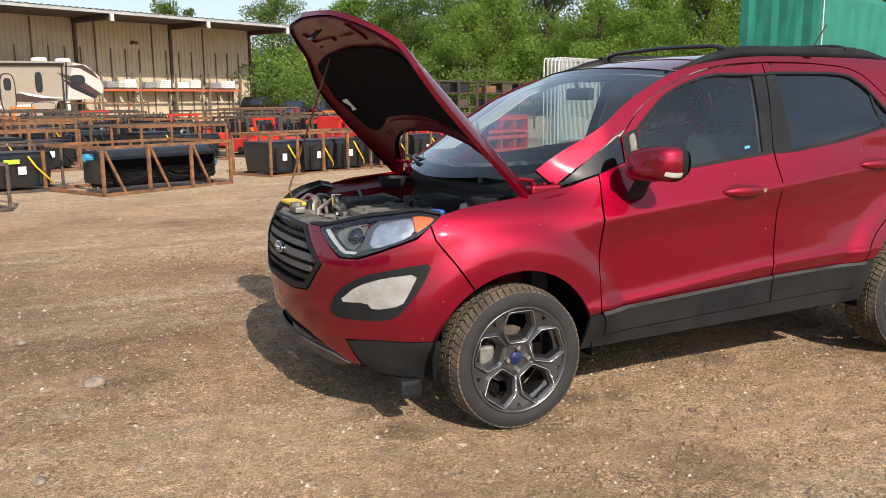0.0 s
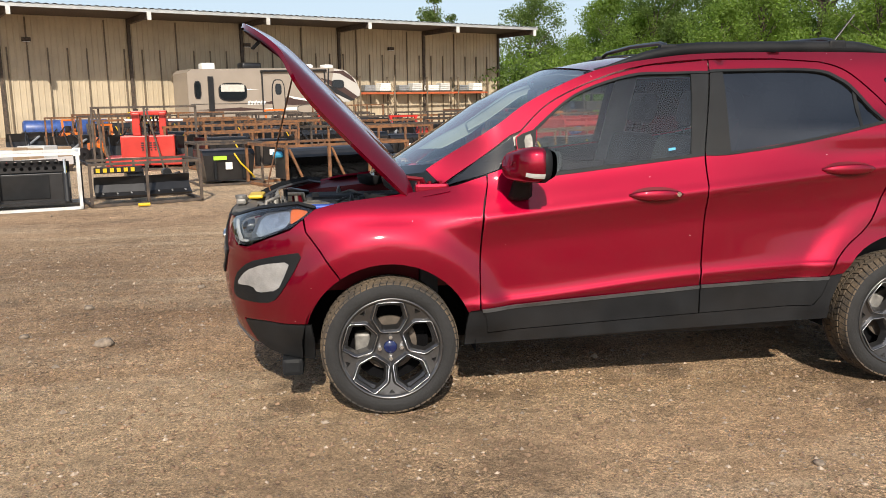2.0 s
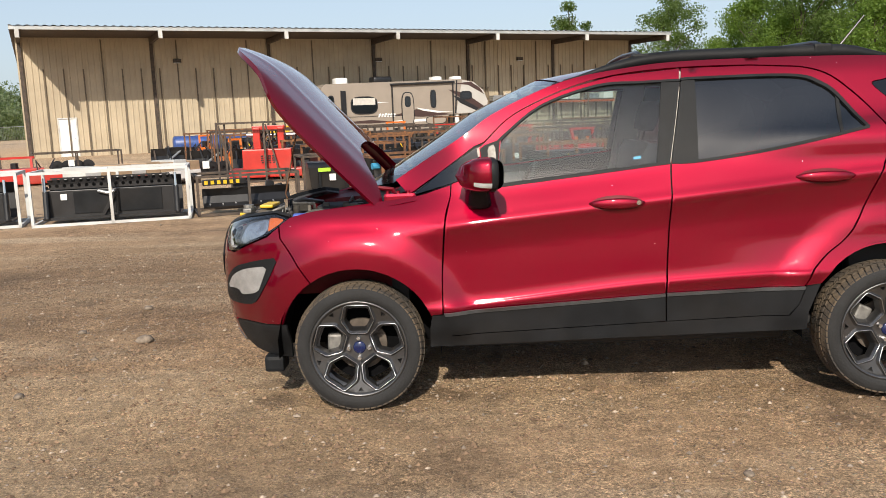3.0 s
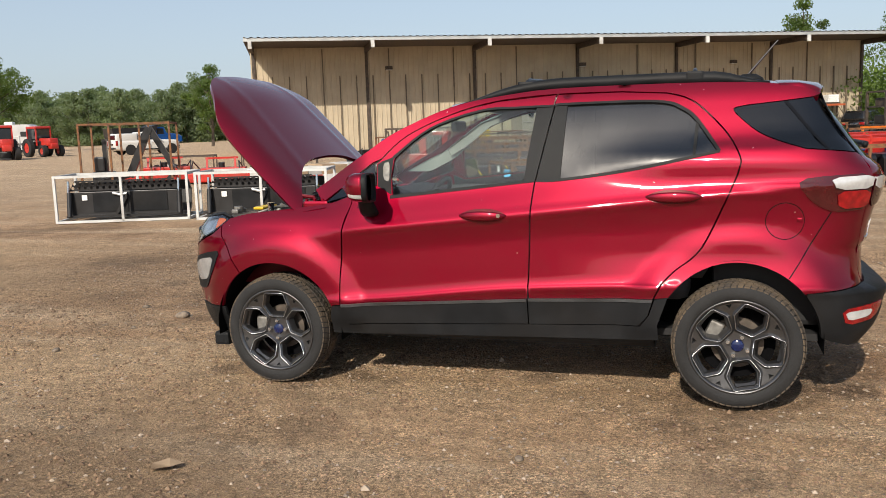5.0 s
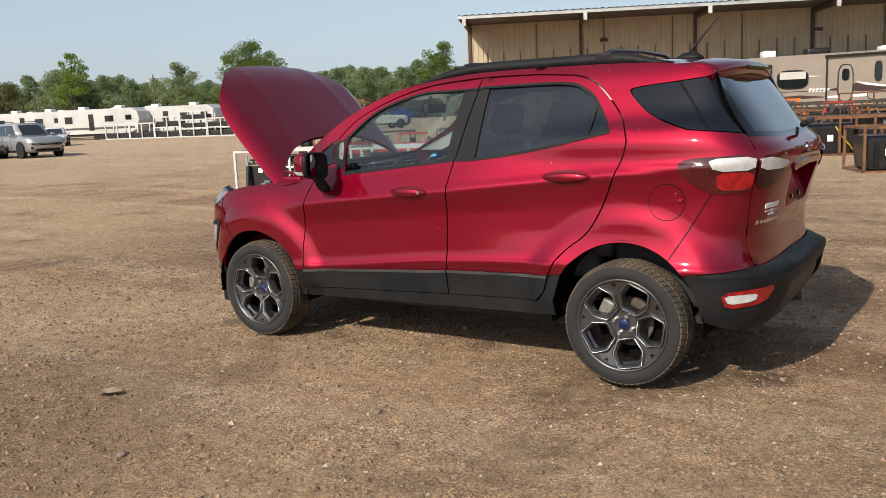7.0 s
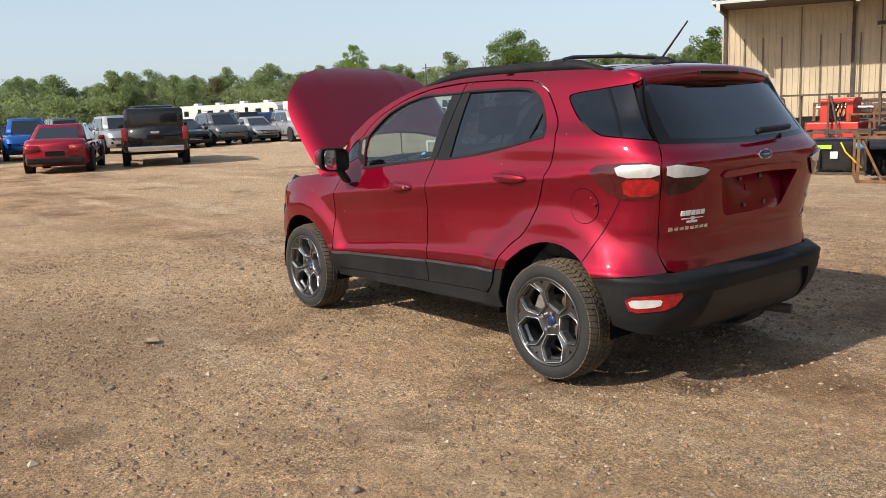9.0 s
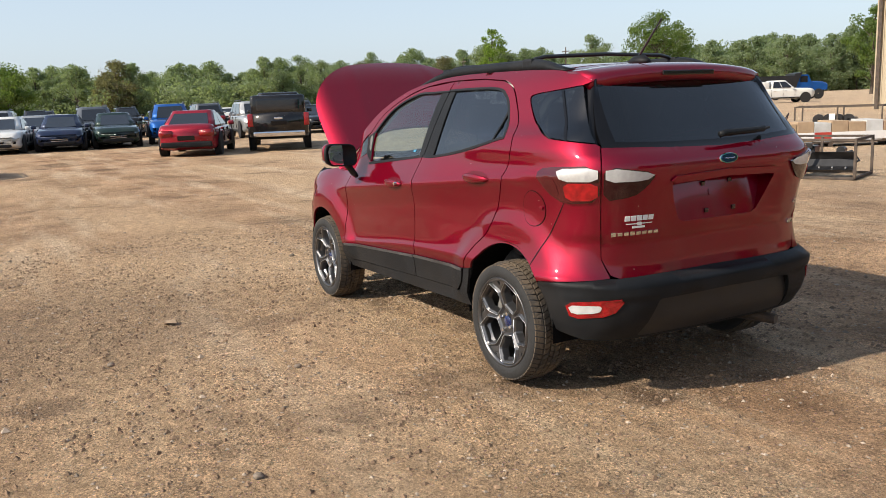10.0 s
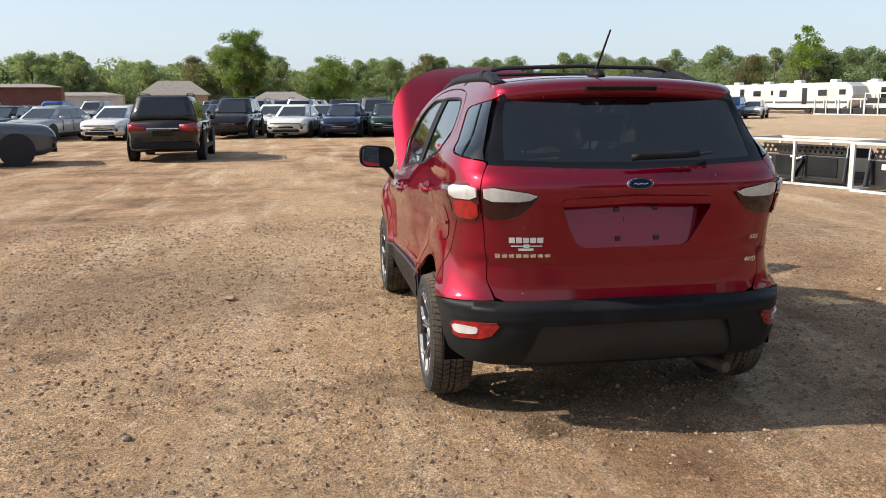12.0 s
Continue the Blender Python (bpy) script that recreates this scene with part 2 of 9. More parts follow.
def paint_mat(name, col, flake=0.35, dust=0.05):
    """Car paint: flake layer under a clear coat, with road dust."""
    m = bpy.data.materials.new(name)
    m.use_nodes = True
    n, l = m.node_tree.nodes, m.node_tree.links
    p = n["Principled BSDF"]
    p.inputs["Metallic"].default_value = flake
    p.inputs["Roughness"].default_value = 0.51
    p.inputs["Specular IOR Level"].default_value = 0.2
    p.inputs["Specular Tint"].default_value = (0.25 + 0.75 * col[0], 0.25 + 0.75 * col[1], 0.25 + 0.75 * col[2], 1)
    p.inputs["Coat Weight"].default_value = 1.0
    p.inputs["Coat IOR"].default_value = 1.5
    p.inputs["Coat Roughness"].default_value = 0.05
    tc = n.new("ShaderNodeTexCoord")
    a = n.new("ShaderNodeTexNoise")
    a.inputs["Scale"].default_value, a.inputs["Detail"].default_value = 2.2, 6
    f = n.new("ShaderNodeTexNoise")
    f.inputs["Scale"].default_value = 900
    for t in (a, f):
        l.new(tc.outputs["Object"], t.inputs["Vector"])
    r = n.new("ShaderNodeMapRange")
    r.inputs["From Min"].default_value, r.inputs["From Max"].default_value = 0.45, 0.75
    r.inputs["To Max"].default_value = dust
    l.new(a.outputs["Fac"], r.inputs["Value"])
    x = n.new("ShaderNodeMixRGB")
    x.inputs[1].default_value = (*col, 1)
    x.inputs[2].default_value = (0.30, 0.23, 0.17, 1)
    l.new(r.outputs[0], x.inputs[0])
    y = n.new("ShaderNodeMixRGB")
    y.blend_type = "MULTIPLY"
    y.inputs[0].default_value = 0.3
    l.new(x.outputs[0], y.inputs[1])
    l.new(f.outputs["Fac"], y.inputs[2])
    sp = n.new("ShaderNodeTexVoronoi")                 # stray specks of dried dirt
    sp.inputs["Scale"].default_value = 26
    l.new(tc.outputs["Object"], sp.inputs["Vector"])
    near = n.new("ShaderNodeMath")
    near.operation = "LESS_THAN"
    near.inputs[1].default_value = 0.06
    l.new(sp.outputs["Distance"], near.inputs[0])
    sc = n.new("ShaderNodeSeparateXYZ")
    l.new(sp.outputs["Color"], sc.inputs[0])
    few = n.new("ShaderNodeMath")
    few.operation = "GREATER_THAN"
    few.inputs[1].default_value = 0.94
    l.new(sc.outputs["X"], few.inputs[0])
    both = n.new("ShaderNodeMath")
    both.operation = "MULTIPLY"
    l.new(near.outputs[0], both.inputs[0])
    l.new(few.outputs[0], both.inputs[1])
    sm = n.new("ShaderNodeMixRGB")
    sm.inputs[2].default_value = (0.62, 0.56, 0.50, 1)
    l.new(both.outputs[0], sm.inputs[0])
    l.new(y.outputs[0], sm.inputs[1])
    l.new(sm.outputs[0], p.inputs["Base Color"])
    b = n.new("ShaderNodeBump")
    b.inputs["Strength"].default_value, b.inputs["Distance"].default_value = 0.02, 0.002
    l.new(a.outputs["Fac"], b.inputs["Height"])
    l.new(b.outputs[0], p.inputs["Coat Normal"])
    return m


DIRT = dirt_mat()
RED = paint_mat("ruby_red_paint", (0.27, 0.001, 0.021), 0.90, 0.012)
BLACKPL = mat("black_trim_plastic", (0.016, 0.0175, 0.020), 0.5, var=0.2, scale=5, bump=0.15, bscale=350, stain=0.04, spec=0.16)
# lighter than the cladding: the sky's gleam on its bevel, put into the colour
TRIMEDGE = mat("sky_gleam_trim_edge", (0.07, 0.073, 0.078), 0.35, var=0.25, scale=7, stain=0.15)
GLOSSBLK = mat("gloss_black", (0.006, 0.006, 0.007), 0.10, var=0.1, coat=0.0, spec=0.3)
RUBBER = mat("tyre_rubber", (0.022, 0.022, 0.023), 0.8, var=0.25, scale=7, bump=0.3, bscale=90)
MUDRUB = mat("muddy_tread", (0.135, 0.098, 0.062), 0.9, var=0.2, scale=7, bump=0.6, bscale=70, col2=(0.045, 0.04, 0.036))
ALLOY = mat("dark_alloy", (0.155, 0.155, 0.16), 0.34, 0.9, var=0.12, scale=9)
BRIGHT = mat("machined_alloy", (0.62, 0.62, 0.63), 0.28, 0.95, var=0.08)
CHROME = mat("chrome", (0.75, 0.76, 0.78), 0.08, 1.0, var=0.03)
STEEL = mat("galvanised_steel", (0.52, 0.54, 0.56), 0.45, 0.7, var=0.15, scale=9)
GALV = mat("dull_galvanised_tube", (0.55, 0.57, 0.58), 0.5, 0.15, var=0.12, scale=9)
RACKRED = mat("faded_rack_orange", (0.50, 0.11, 0.035), 0.6, var=0.12, scale=3, stain=0.2)
RVPALE = mat("trailer_pale_cap", (0.47, 0.455, 0.43), 0.4, var=0.05, scale=1.2)
WHITEFR = mat("white_painted_steel", (0.62, 0.63, 0.62), 0.5, 0.0, var=0.08, scale=4, stain=0.35)
RUST = mat("rusty_steel", (0.30, 0.135, 0.055), 0.85, 0.1, var=0.25, scale=9, bump=0.4, bscale=120, col2=(0.12, 0.065, 0.042))
DARKST = mat("dark_weathered_steel", (0.14, 0.105, 0.08), 0.7, 0.4, var=0.2, scale=8, col2=(0.06, 0.05, 0.045))
BLKIRON = mat("black_painted_iron", (0.018, 0.018, 0.02), 0.38, 0.0, var=0.2, scale=6, coat=0.2)
ORANGERED = mat("bright_red_machine_paint", (0.55, 0.028, 0.018), 0.4, var=0.12, scale=3, coat=0.3, stain=0.2)
ORANGE = mat("orange_machine_paint", (0.75, 0.17, 0.015), 0.4, var=0.12, scale=3, coat=0.3)
YELLOW = mat("yellow_machine_paint", (0.72, 0.48, 0.02), 0.45, var=0.1)
BLUEP = mat("blue_plastic_wrap", (0.05, 0.11, 0.36), 0.4, var=0.2, scale=6)
CYAN = mat("cyan_cap", (0.05, 0.32, 0.55), 0.5, var=0.1)
WHITE = mat("white_paint", (0.8, 0.8, 0.79), 0.4, var=0.05, scale=2)
PAPER = mat("paper_label", (0.8, 0.8, 0.78), 0.7, var=0.05)
BEIGE = mat("beige_ribbed_steel", (0.485, 0.405, 0.29), 0.55, var=0.07, scale=0.9, bscale=12, stain=0.18)
ROOFMET = mat("roof_sheet_metal", (0.56, 0.58, 0.58), 0.5, 0.5, var=0.12, scale=1.5)
FACET = mat("faceted_lamp_reflector", (0.52, 0.53, 0.54), 0.22, 0.45, var=0.14, scale=12, bump=0.15, bscale=160)
RVTAN = mat("trailer_tan_siding", (0.31, 0.265, 0.22), 0.4, var=0.05, scale=1.2, coat=0.2)
RVBROWN = mat("trailer_brown_stripe", (0.065, 0.036, 0.032), 0.4, var=0.1)
POSTTAN = mat("weathered_tan_post", (0.20, 0.155, 0.105), 0.7, var=0.2, scale=2, stain=0.3)
BARK = mat("bark", (0.13, 0.10, 0.075), 0.9, var=0.25, scale=4, bump=0.6, bscale=18)
LEAF_A = leaf_mat("fresh_leaves", (0.19, 0.29, 0.055))
LEAF_B = leaf_mat("deep_leaves", (0.14, 0.21, 0.055))
# paler than the near leaves: the haze of distance is mixed into the colour
LEAF_FAR = leaf_mat("haze_tinted_far_leaves", (0.25, 0.315, 0.19))
LEAF_C = leaf_mat("dry_conifer_needles", (0.19, 0.185, 0.105))
AUTOGLASS = glass_mat("clear_auto_glass", (0.70, 0.80, 0.79), 0.01, 0.004, 0.0015)
TINTGLASS = glass_mat("tinted_privacy_glass", (0.04, 0.044, 0.052), 0.01, 0.001, 0.002)
DUSTYTINT = glass_mat("streaked_privacy_glass", (0.04, 0.044, 0.052), 0.01, 0.001, 0.042)
DARKGLASS = mat("dark_far_glass", (0.012, 0.014, 0.017), 0.06, var=0.05, coat=0.5)
TARP = mat("green_tarpaulin", (0.012, 0.19, 0.14), 0.5, var=0.12, scale=1.5)

# ---- mesh helpers ----
def part(name, bm, material, parent=None, label="", smooth=False, keep=False):
    """One mesh object out of a bmesh, under a thing or a part."""
    me = bpy.data.meshes.new(name)
    bm.normal_update()
    bm.to_mesh(me)
    bm.free()
    me.materials.append(material)
    if smooth:
        me.polygons.foreach_set("use_smooth", [True] * len(me.polygons))
    ob = new(name, me)
    if parent is not None:
        ob.parent = parent
    if label:
        ob["label"] = label
    return ob


def raw(name, verts, faces, material, parent=None, label="", smooth=False):
    me = bpy.data.meshes.new(name)
    me.from_pydata(verts, [], faces)
    me.materials.append(material)
    if smooth:
        me.polygons.foreach_set("use_smooth", [True] * len(me.polygons))
    ob = new(name, me)
    if parent is not None:
        ob.parent = parent
    if label:
        ob["label"] = label
    return ob


def thing(name, m, label, category, group="", kind=""):
    ob = new(name)
    ob.empty_display_size = 0.2
    ob.matrix_basis = m
    return tagged(ob, label, category, group, kind)


def box(bm, x0, x1, y0, y1, z0, z1, bev=0.0, m=None):
    """A box, its edges broken by bev."""
    b = min(bev, (x1 - x0) * 0.45, (y1 - y0) * 0.45, (z1 - z0) * 0.45)
    c = Vector(((x0 + x1) / 2, (y0 + y1) / 2, (z0 + z1) / 2))
    h = Vector(((x1 - x0) / 2, (y1 - y0) / 2, (z1 - z0) / 2))
    if b <= 0:
        vs = [bm.verts.new((m @ v) if m else v) for v in (Vector((c.x + sx * h.x, c.y + sy * h.y, c.z + sz * h.z)) for sx in (-1, 1) for sy in (-1, 1) for sz in (-1, 1))]
        for f in ((0, 1, 3, 2), (4, 6, 7, 5), (0, 4, 5, 1), (2, 3, 7, 6), (0, 2, 6, 4), (1, 5, 7, 3)):
            bm.faces.new([vs[i] for i in f])
        return bm
    made = bmesh.ops.create_cube(bm, size=1, matrix=Matrix.Translation(c) @ Matrix.Diagonal((2 * h.x, 2 * h.y, 2 * h.z, 1)))["verts"]
    es = {e for v in made for e in v.link_edges}
    res = bmesh.ops.bevel(bm, geom=list(es), offset=b, segments=2, affect="EDGES", profile=0.6)
    if m:
        vs = {v for f in res["faces"] for v in f.verts} | {v for v in made if v.is_valid}
        bmesh.ops.transform(bm, matrix=m, verts=list(vs))
    return bm


def ring(bm, pts, close=True):
    return [bm.verts.new(p) for p in pts]


def skin(bm, rings, closed=True, caps=(True, True)):
    """Faces between rings of equal length."""
    k = len(rings[0])
    for a, b in zip(rings, rings[1:]):
        for i in range(k if closed else k - 1):
            j = (i + 1) % k
            bm.faces.new((a[i], a[j], b[j], b[i]))
    if caps[0]:
        bm.faces.new(list(reversed(rings[0])))
    if caps[1]:
        bm.faces.new(rings[-1])


def rod(bm, p0, p1, r, seg=8, r1=None):
    p0, p1 = Vector(p0), Vector(p1)
    q = (p1 - p0).to_track_quat("Z", "Y")
    rings = []
    for p, rr in ((p0, r), (p1, r if r1 is None else r1)):
        rings.append(ring(bm, [p + q @ Vector((rr * math.cos(2 * math.pi * i / seg), rr * math.sin(2 * math.pi * i / seg), 0)) for i in range(seg)]))
    skin(bm, rings)
    return bm


def beam(bm, p0, p1, w, h=None, up=(0, 0, 1)):
    """A square bar between two points."""
    p0, p1 = Vector(p0), Vector(p1)
    d = (p1 - p0).normalized()
    s = d.cross(Vector(up))
    if s.length < 1e-4:
        s = Vector((1, 0, 0))
    s.normalize()
    u = s.cross(d)
    h = h or w
    rings = [ring(bm, [p + s * (a * w / 2) + u * (b * h / 2) for a, b in ((-1, -1), (1, -1), (1, 1), (-1, 1))]) for p in (p0, p1)]
    skin(bm, rings)
    return bm


def tube(bm, pts, r, seg=8):
    """A bent round tube through points."""
    pts = [Vector(p) for p in pts]
    rings = []
    for i, p in enumerate(pts):
        d = (pts[min(i + 1, len(pts) - 1)] - pts[max(i - 1, 0)]).normalized()
        q = d.to_track_quat("Z", "Y")
        rings.append(ring(bm, [p + q @ Vector((r * math.cos(2 * math.pi * k / seg), r * math.sin(2 * math.pi * k / seg), 0)) for k in range(seg)]))
    skin(bm, rings)
    return bm


def arc_pts(c, r, a0, a1, k, plane="xz"):
    out = []
    for i in range(k + 1):
        a = radians(a0 + (a1 - a0) * i / k)
        if plane == "xz":
            out.append((c[0] + r * math.cos(a), c[1], c[2] + r * math.sin(a)))
        else:
            out.append((c[0] + r * math.cos(a), c[1] + r * math.sin(a), c[2]))
    return out


def lathe(bm, prof, seg=32, m=None, close=False):
    """A turned shape about y: profile of (radius, y)."""
    rings = []
    for r, y in prof:
        pts = [Vector((r * math.cos(2 * math.pi * i / seg), y, r * math.sin(2 * math.pi * i / seg))) for i in range(seg)]
        rings.append(ring(bm, [(m @ p) if m else p for p in pts]))
    if close:
        rings.append(rings[0])
    skin(bm, rings, caps=(False, False))
    return bm

# ---- ground ----
def ground_z(x, y):
    """Low swells, ruts and humps; flat under the parked car."""
    d = max(0.0, min(1.0, (math.hypot(x - 1.2, y) - 2.2) / 2.5))
    z = 0.035 * noise.noise(Vector((x * 0.28, y * 0.28, 0.3))) * d
    z += 0.010 * noise.noise(Vector((x * 1.3, y * 1.3, 4.0)))
    z += 0.005 * noise.noise(Vector((x * 4.5, y * 4.5, 9.0)))
    # crumbly patches churned by tyres
    churn = max(0.0, noise.noise(Vector((x * 0.5, y * 1.1, 21.0))) + 0.25)
    z += 0.016 * churn * noise.noise(Vector((x * 9.0, y * 9.0, 2.0)))
    return z - 0.004


def axis(lo, hi, fine_lo, fine_hi, step):
    out = list(np.arange(fine_lo, fine_hi + 1e-6, step))
    s, v = step, fine_hi
    while v < hi:
        s *= 1.28
        v = min(hi, v + s)
        out.append(v)
    s, v = step, fine_lo
    while v > lo:
        s *= 1.28
        v = max(lo, v - s)
        out.insert(0, v)
    return out


xs, ys = axis(-2500, 2500, -4.0, 7.5, 0.045), axis(-2500, 2500, -5.6, 4.0, 0.045)
gv = [(x, y, ground_z(x, y) if abs(x) < 120 and abs(y) < 120 else -0.004) for y in ys for x in xs]
nx = len(xs)
gf = [(j * nx + i, j * nx + i + 1, (j + 1) * nx + i + 1, (j + 1) * nx + i) for j in range(len(ys) - 1) for i in range(nx - 1)]
ground = raw("ground", gv, gf, DIRT, smooth=True)
tagged(ground, "packed brown dirt yard with dry pale tracks and gravel", "ground", kind="structure")

# ---- long metal warehouse ----
YARD = 27.6                                    # the yard's grid against the car, degrees
EAVE_L, EAVE_LEN, EAVE_H, OVER = Vector((-22.0, 37.0, 0)), 41.4, 6.5, 4.2
hall_m = Matrix.Translation(EAVE_L) @ pose(0, 0, 0, 0, 0, YARD)
hall = thing("warehouse", hall_m, "long beige ribbed metal warehouse with a deep roof overhang", "warehouse", kind="")


def ribbed(bm, x0, x1, z0, z1, y, rib=0.305, depth=0.03):
    """A sheet of ribbed cladding facing -y."""
    pts = []
    x = x0
    while x < x1 - 1e-6:
        for dx, d in ((0, 0), (rib * 0.62, 0), (rib * 0.70, depth), (rib * 0.88, depth), (rib * 0.96, 0)):
            if x + dx < x1:
                pts.append((x + dx, d))
        x += rib
    pts.append((x1, 0))
    lo = [bm.verts.new((px, y - d, z0)) for px, d in pts]
    hi = [bm.verts.new((px, y - d, z1)) for px, d in pts]
    for i in range(len(pts) - 1):
        bm.faces.new((lo[i], lo[i + 1], hi[i + 1], hi[i]))
    return bm


def build_hall():
    o, L = OVER, EAVE_LEN
    bays = 6
    bw = (L - 0.6) / bays
    for i in range(bays):
        bm = bmesh.new()
        x0 = 0.3 + i * bw
        if i == 0:
            ribbed(bm, x0, x0 + 1.55, 0, EAVE_H, o)
            ribbed(bm, x0 + 1.55, x0 + 2.55, 2.15, EAVE_H, o)
            ribbed(bm, x0 + 2.55, x0 + bw, 0, EAVE_H, o)
        else:
            ribbed(bm, x0, x0 + bw, 0, EAVE_H, o)
        part("wall_panel", bm, BEIGE, hall)
    bm = bmesh.new()
    for xx in (0.3, L - 0.3):
        box(bm, xx - 0.12, xx + 0.12, o, o + 22, 0, EAVE_H)
    box(bm, 0.3, L - 0.3, o + 0.25, o + 0.4, 0, EAVE_H)
    box(bm, 0.3, L - 0.3, o + 21.8, o + 22, 0, EAVE_H)
    part("wall_core", bm, BEIGE, hall)
    # outside girts: slim dark posts up the wall, every second one full height
    k = 40
    for i in range(k + 1):
        x = 0.4 + i * (L - 0.8) / k
        bm = bmesh.new()
        box(bm, x - 0.035, x + 0.035, o - 0.10, o - 0.032, 0, EAVE_H - (0.1 if i % 4 == 0 else 1.7))
        part("wall_post", bm, POSTTAN, hall)
    # roof sheet with corrugated edge, fascia and cantilever beams
    bm = bmesh.new()
    n = int(L / 0.2)
    rows = []
    for y, z in ((-0.05, EAVE_H + 0.16), (o + 11, EAVE_H + 0.9)):
        rows.append([bm.verts.new((i * L / (2 * n), y, z + (0.05 if i % 4 < 2 else 0.0))) for i in range(2 * n + 1)])
    for i in range(2 * n):
        bm.faces.new((rows[0][i], rows[0][i + 1], rows[1][i + 1], rows[1][i]))
    part("roof", bm, ROOFMET, hall)
    bm = bmesh.new()
    box(bm, 0, L, 0.0, 0.06, EAVE_H - 0.02, EAVE_H + 0.15)
    part("fascia", bm, ROOFMET, hall)
    bm = bmesh.new()
    box(bm, 0, L, 0.06, o + 22, EAVE_H + 0.0, EAVE_H + 0.03)
    part("soffit", bm, DARKST, hall)
    for i in range(bays + 1):
        x = 0.35 + i * bw * (L - 0.7) / (L - 0.6)
        bm = bmesh.new()
        box(bm, x - 0.09, x + 0.09, 0.0, o, EAVE_H - 0.32, EAVE_H - 0.02)
        bm2 = bmesh.new()
        box(bm2, x - 0.10, x + 0.10, -0.12, 0.0, EAVE_H - 0.42, EAVE_H - 0.03)
        part("beam_end", bm2, WHITEFR, hall)
        part("roof_beam", bm, DARKST, hall, "dark beam under the eave")
        bm = bmesh.new()
        box(bm, x - 0.09, x + 0.09, o - 0.16, o - 0.02, 0, EAVE_H - 0.02)
        part("column", bm, DARKST, hall)
    # door
    door = thing("door_1", pose(2.35, o, 0), "closed white steel warehouse door with a pale frame", "door", kind="structure")
    door.parent = hall
    bm = bmesh.new()
    box(bm, -0.44, 0.44, -0.03, 0.02, 0.02, 2.08, 0.01)
    part("door_leaf", bm, WHITE, door)
    bm = bmesh.new()
    for a in (-0.5, 0.44):
        box(bm, a, a + 0.06, -0.06, 0.05, 0, 2.15)
    box(bm, -0.5, 0.5, -0.065, 0.05, 2.09, 2.16)
    part("door_frame", bm, WHITEFR, door)
    bm = bmesh.new()
    rod(bm, (0.34, -0.04, 1.0), (0.34, -0.09, 1.0), 0.03)
    part("door_handle", bm, STEEL, door)
    # flood lamps on the wall
    for x in (8.5, 21.0, 31.5):
        lamp = thing("wall_lamp", hall_m @ pose(x, o - 0.05, 5.2), "small dark box floodlight on the warehouse wall", "wall lamp", "wall lamps")
        bm = bmesh.new()
        box(bm, -0.22, 0.22, -0.22, 0.0, -0.1, 0.12, 0.02)
        part("housing", bm, DARKST, lamp)
        bm = bmesh.new()
        box(bm, -0.18, 0.18, -0.19, -0.04, -0.125, -0.095)
        part("lens", bm, WHITE, lamp)


build_hall()

# ---- pallet racking along the wall ----
def racking():
    m = hall_m @ pose(28.4, OVER - 1.15, 0)
    r = thing("pallet_rack", m, "tall pallet racking with orange beams against the warehouse", "rack")
    for i in range(5):
        for y in (0, 0.9):
            bm = bmesh.new()
            box(bm, i * 2.7 - 0.05, i * 2.7 + 0.05, y - 0.04, y + 0.04, 0, 3.3)
            part("upright", bm, POSTTAN, r)
        bm = bmesh.new()
        for z in (0.4, 1.4, 2.4):
            beam(bm, (i * 2.7, 0, z), (i * 2.7, 0.9, z + 0.8), 0.03)
        part("brace", bm, POSTTAN, r)
    for i in range(4):
        for y in (0, 0.9):
            bm = bmesh.new()
            box(bm, i * 2.7 + 0.05, i * 2.7 + 2.65, y - 0.03, y + 0.03, 2.12, 2.25)
            part("shelf_beam", bm, RACKRED, r)
    for i, (x, mtl) in enumerate(((0.4, STEEL), (1.6, PAPER), (3.1, STEEL), (4.2, WHITEFR), (5.6, PAPER), (6.6, WHITEFR), (8.3, STEEL), (9.5, PAPER))):
        p = thing("pallet_load", m @ pose(x, 0.1, 2.255), "wrapped pallet load on the rack beam", "pallet load", "pallet loads")
        bm = bmesh.new()
        for k in range(4):
            box(bm, 0, 0.95, 0.05 + k * 0.19, 0.17 + k * 0.19, 0.0, 0.10)
        part("pallet", bm, DARKST, p)
        for k in range(3 + i % 2):
            bm = bmesh.new()
            box(bm, 0.04 + 0.03 * k, 0.9, 0.06, 0.72, 0.10 + k * 0.13, 0.215 + k * 0.13, 0.015)
            part("carton", bm, mtl, p)


racking()

# ---- woods ----
def leaf_cloud(centres, radii, count, size, rng):
    """Verts and faces of many small leaf cards in lumps."""
    k = len(centres)
    which = rng.integers(0, k, count)
    d = rng.normal(size=(count, 3))
    d /= np.linalg.norm(d, axis=1)[:, None]
    rad = radii[which] * rng.random(count)[:, None] ** 0.45
    c = centres[which] + d * rad
    n = d + rng.normal(size=(count, 3)) * 0.7
    n /= np.linalg.norm(n, axis=1)[:, None]
    a = np.cross(n, rng.normal(size=(count, 3)))
    a /= np.linalg.norm(a, axis=1)[:, None] + 1e-9
    b = np.cross(n, a)
    s = size * (0.6 + 0.8 * rng.random(count))[:, None]
    v = np.stack([c - a * s, c + b * s * 0.6 + n * s * 0.2, c + a * s, c - b * s * 0.6], axis=1).reshape(-1, 3)
    f = np.arange(count * 4).reshape(-1, 4)
    return v, f


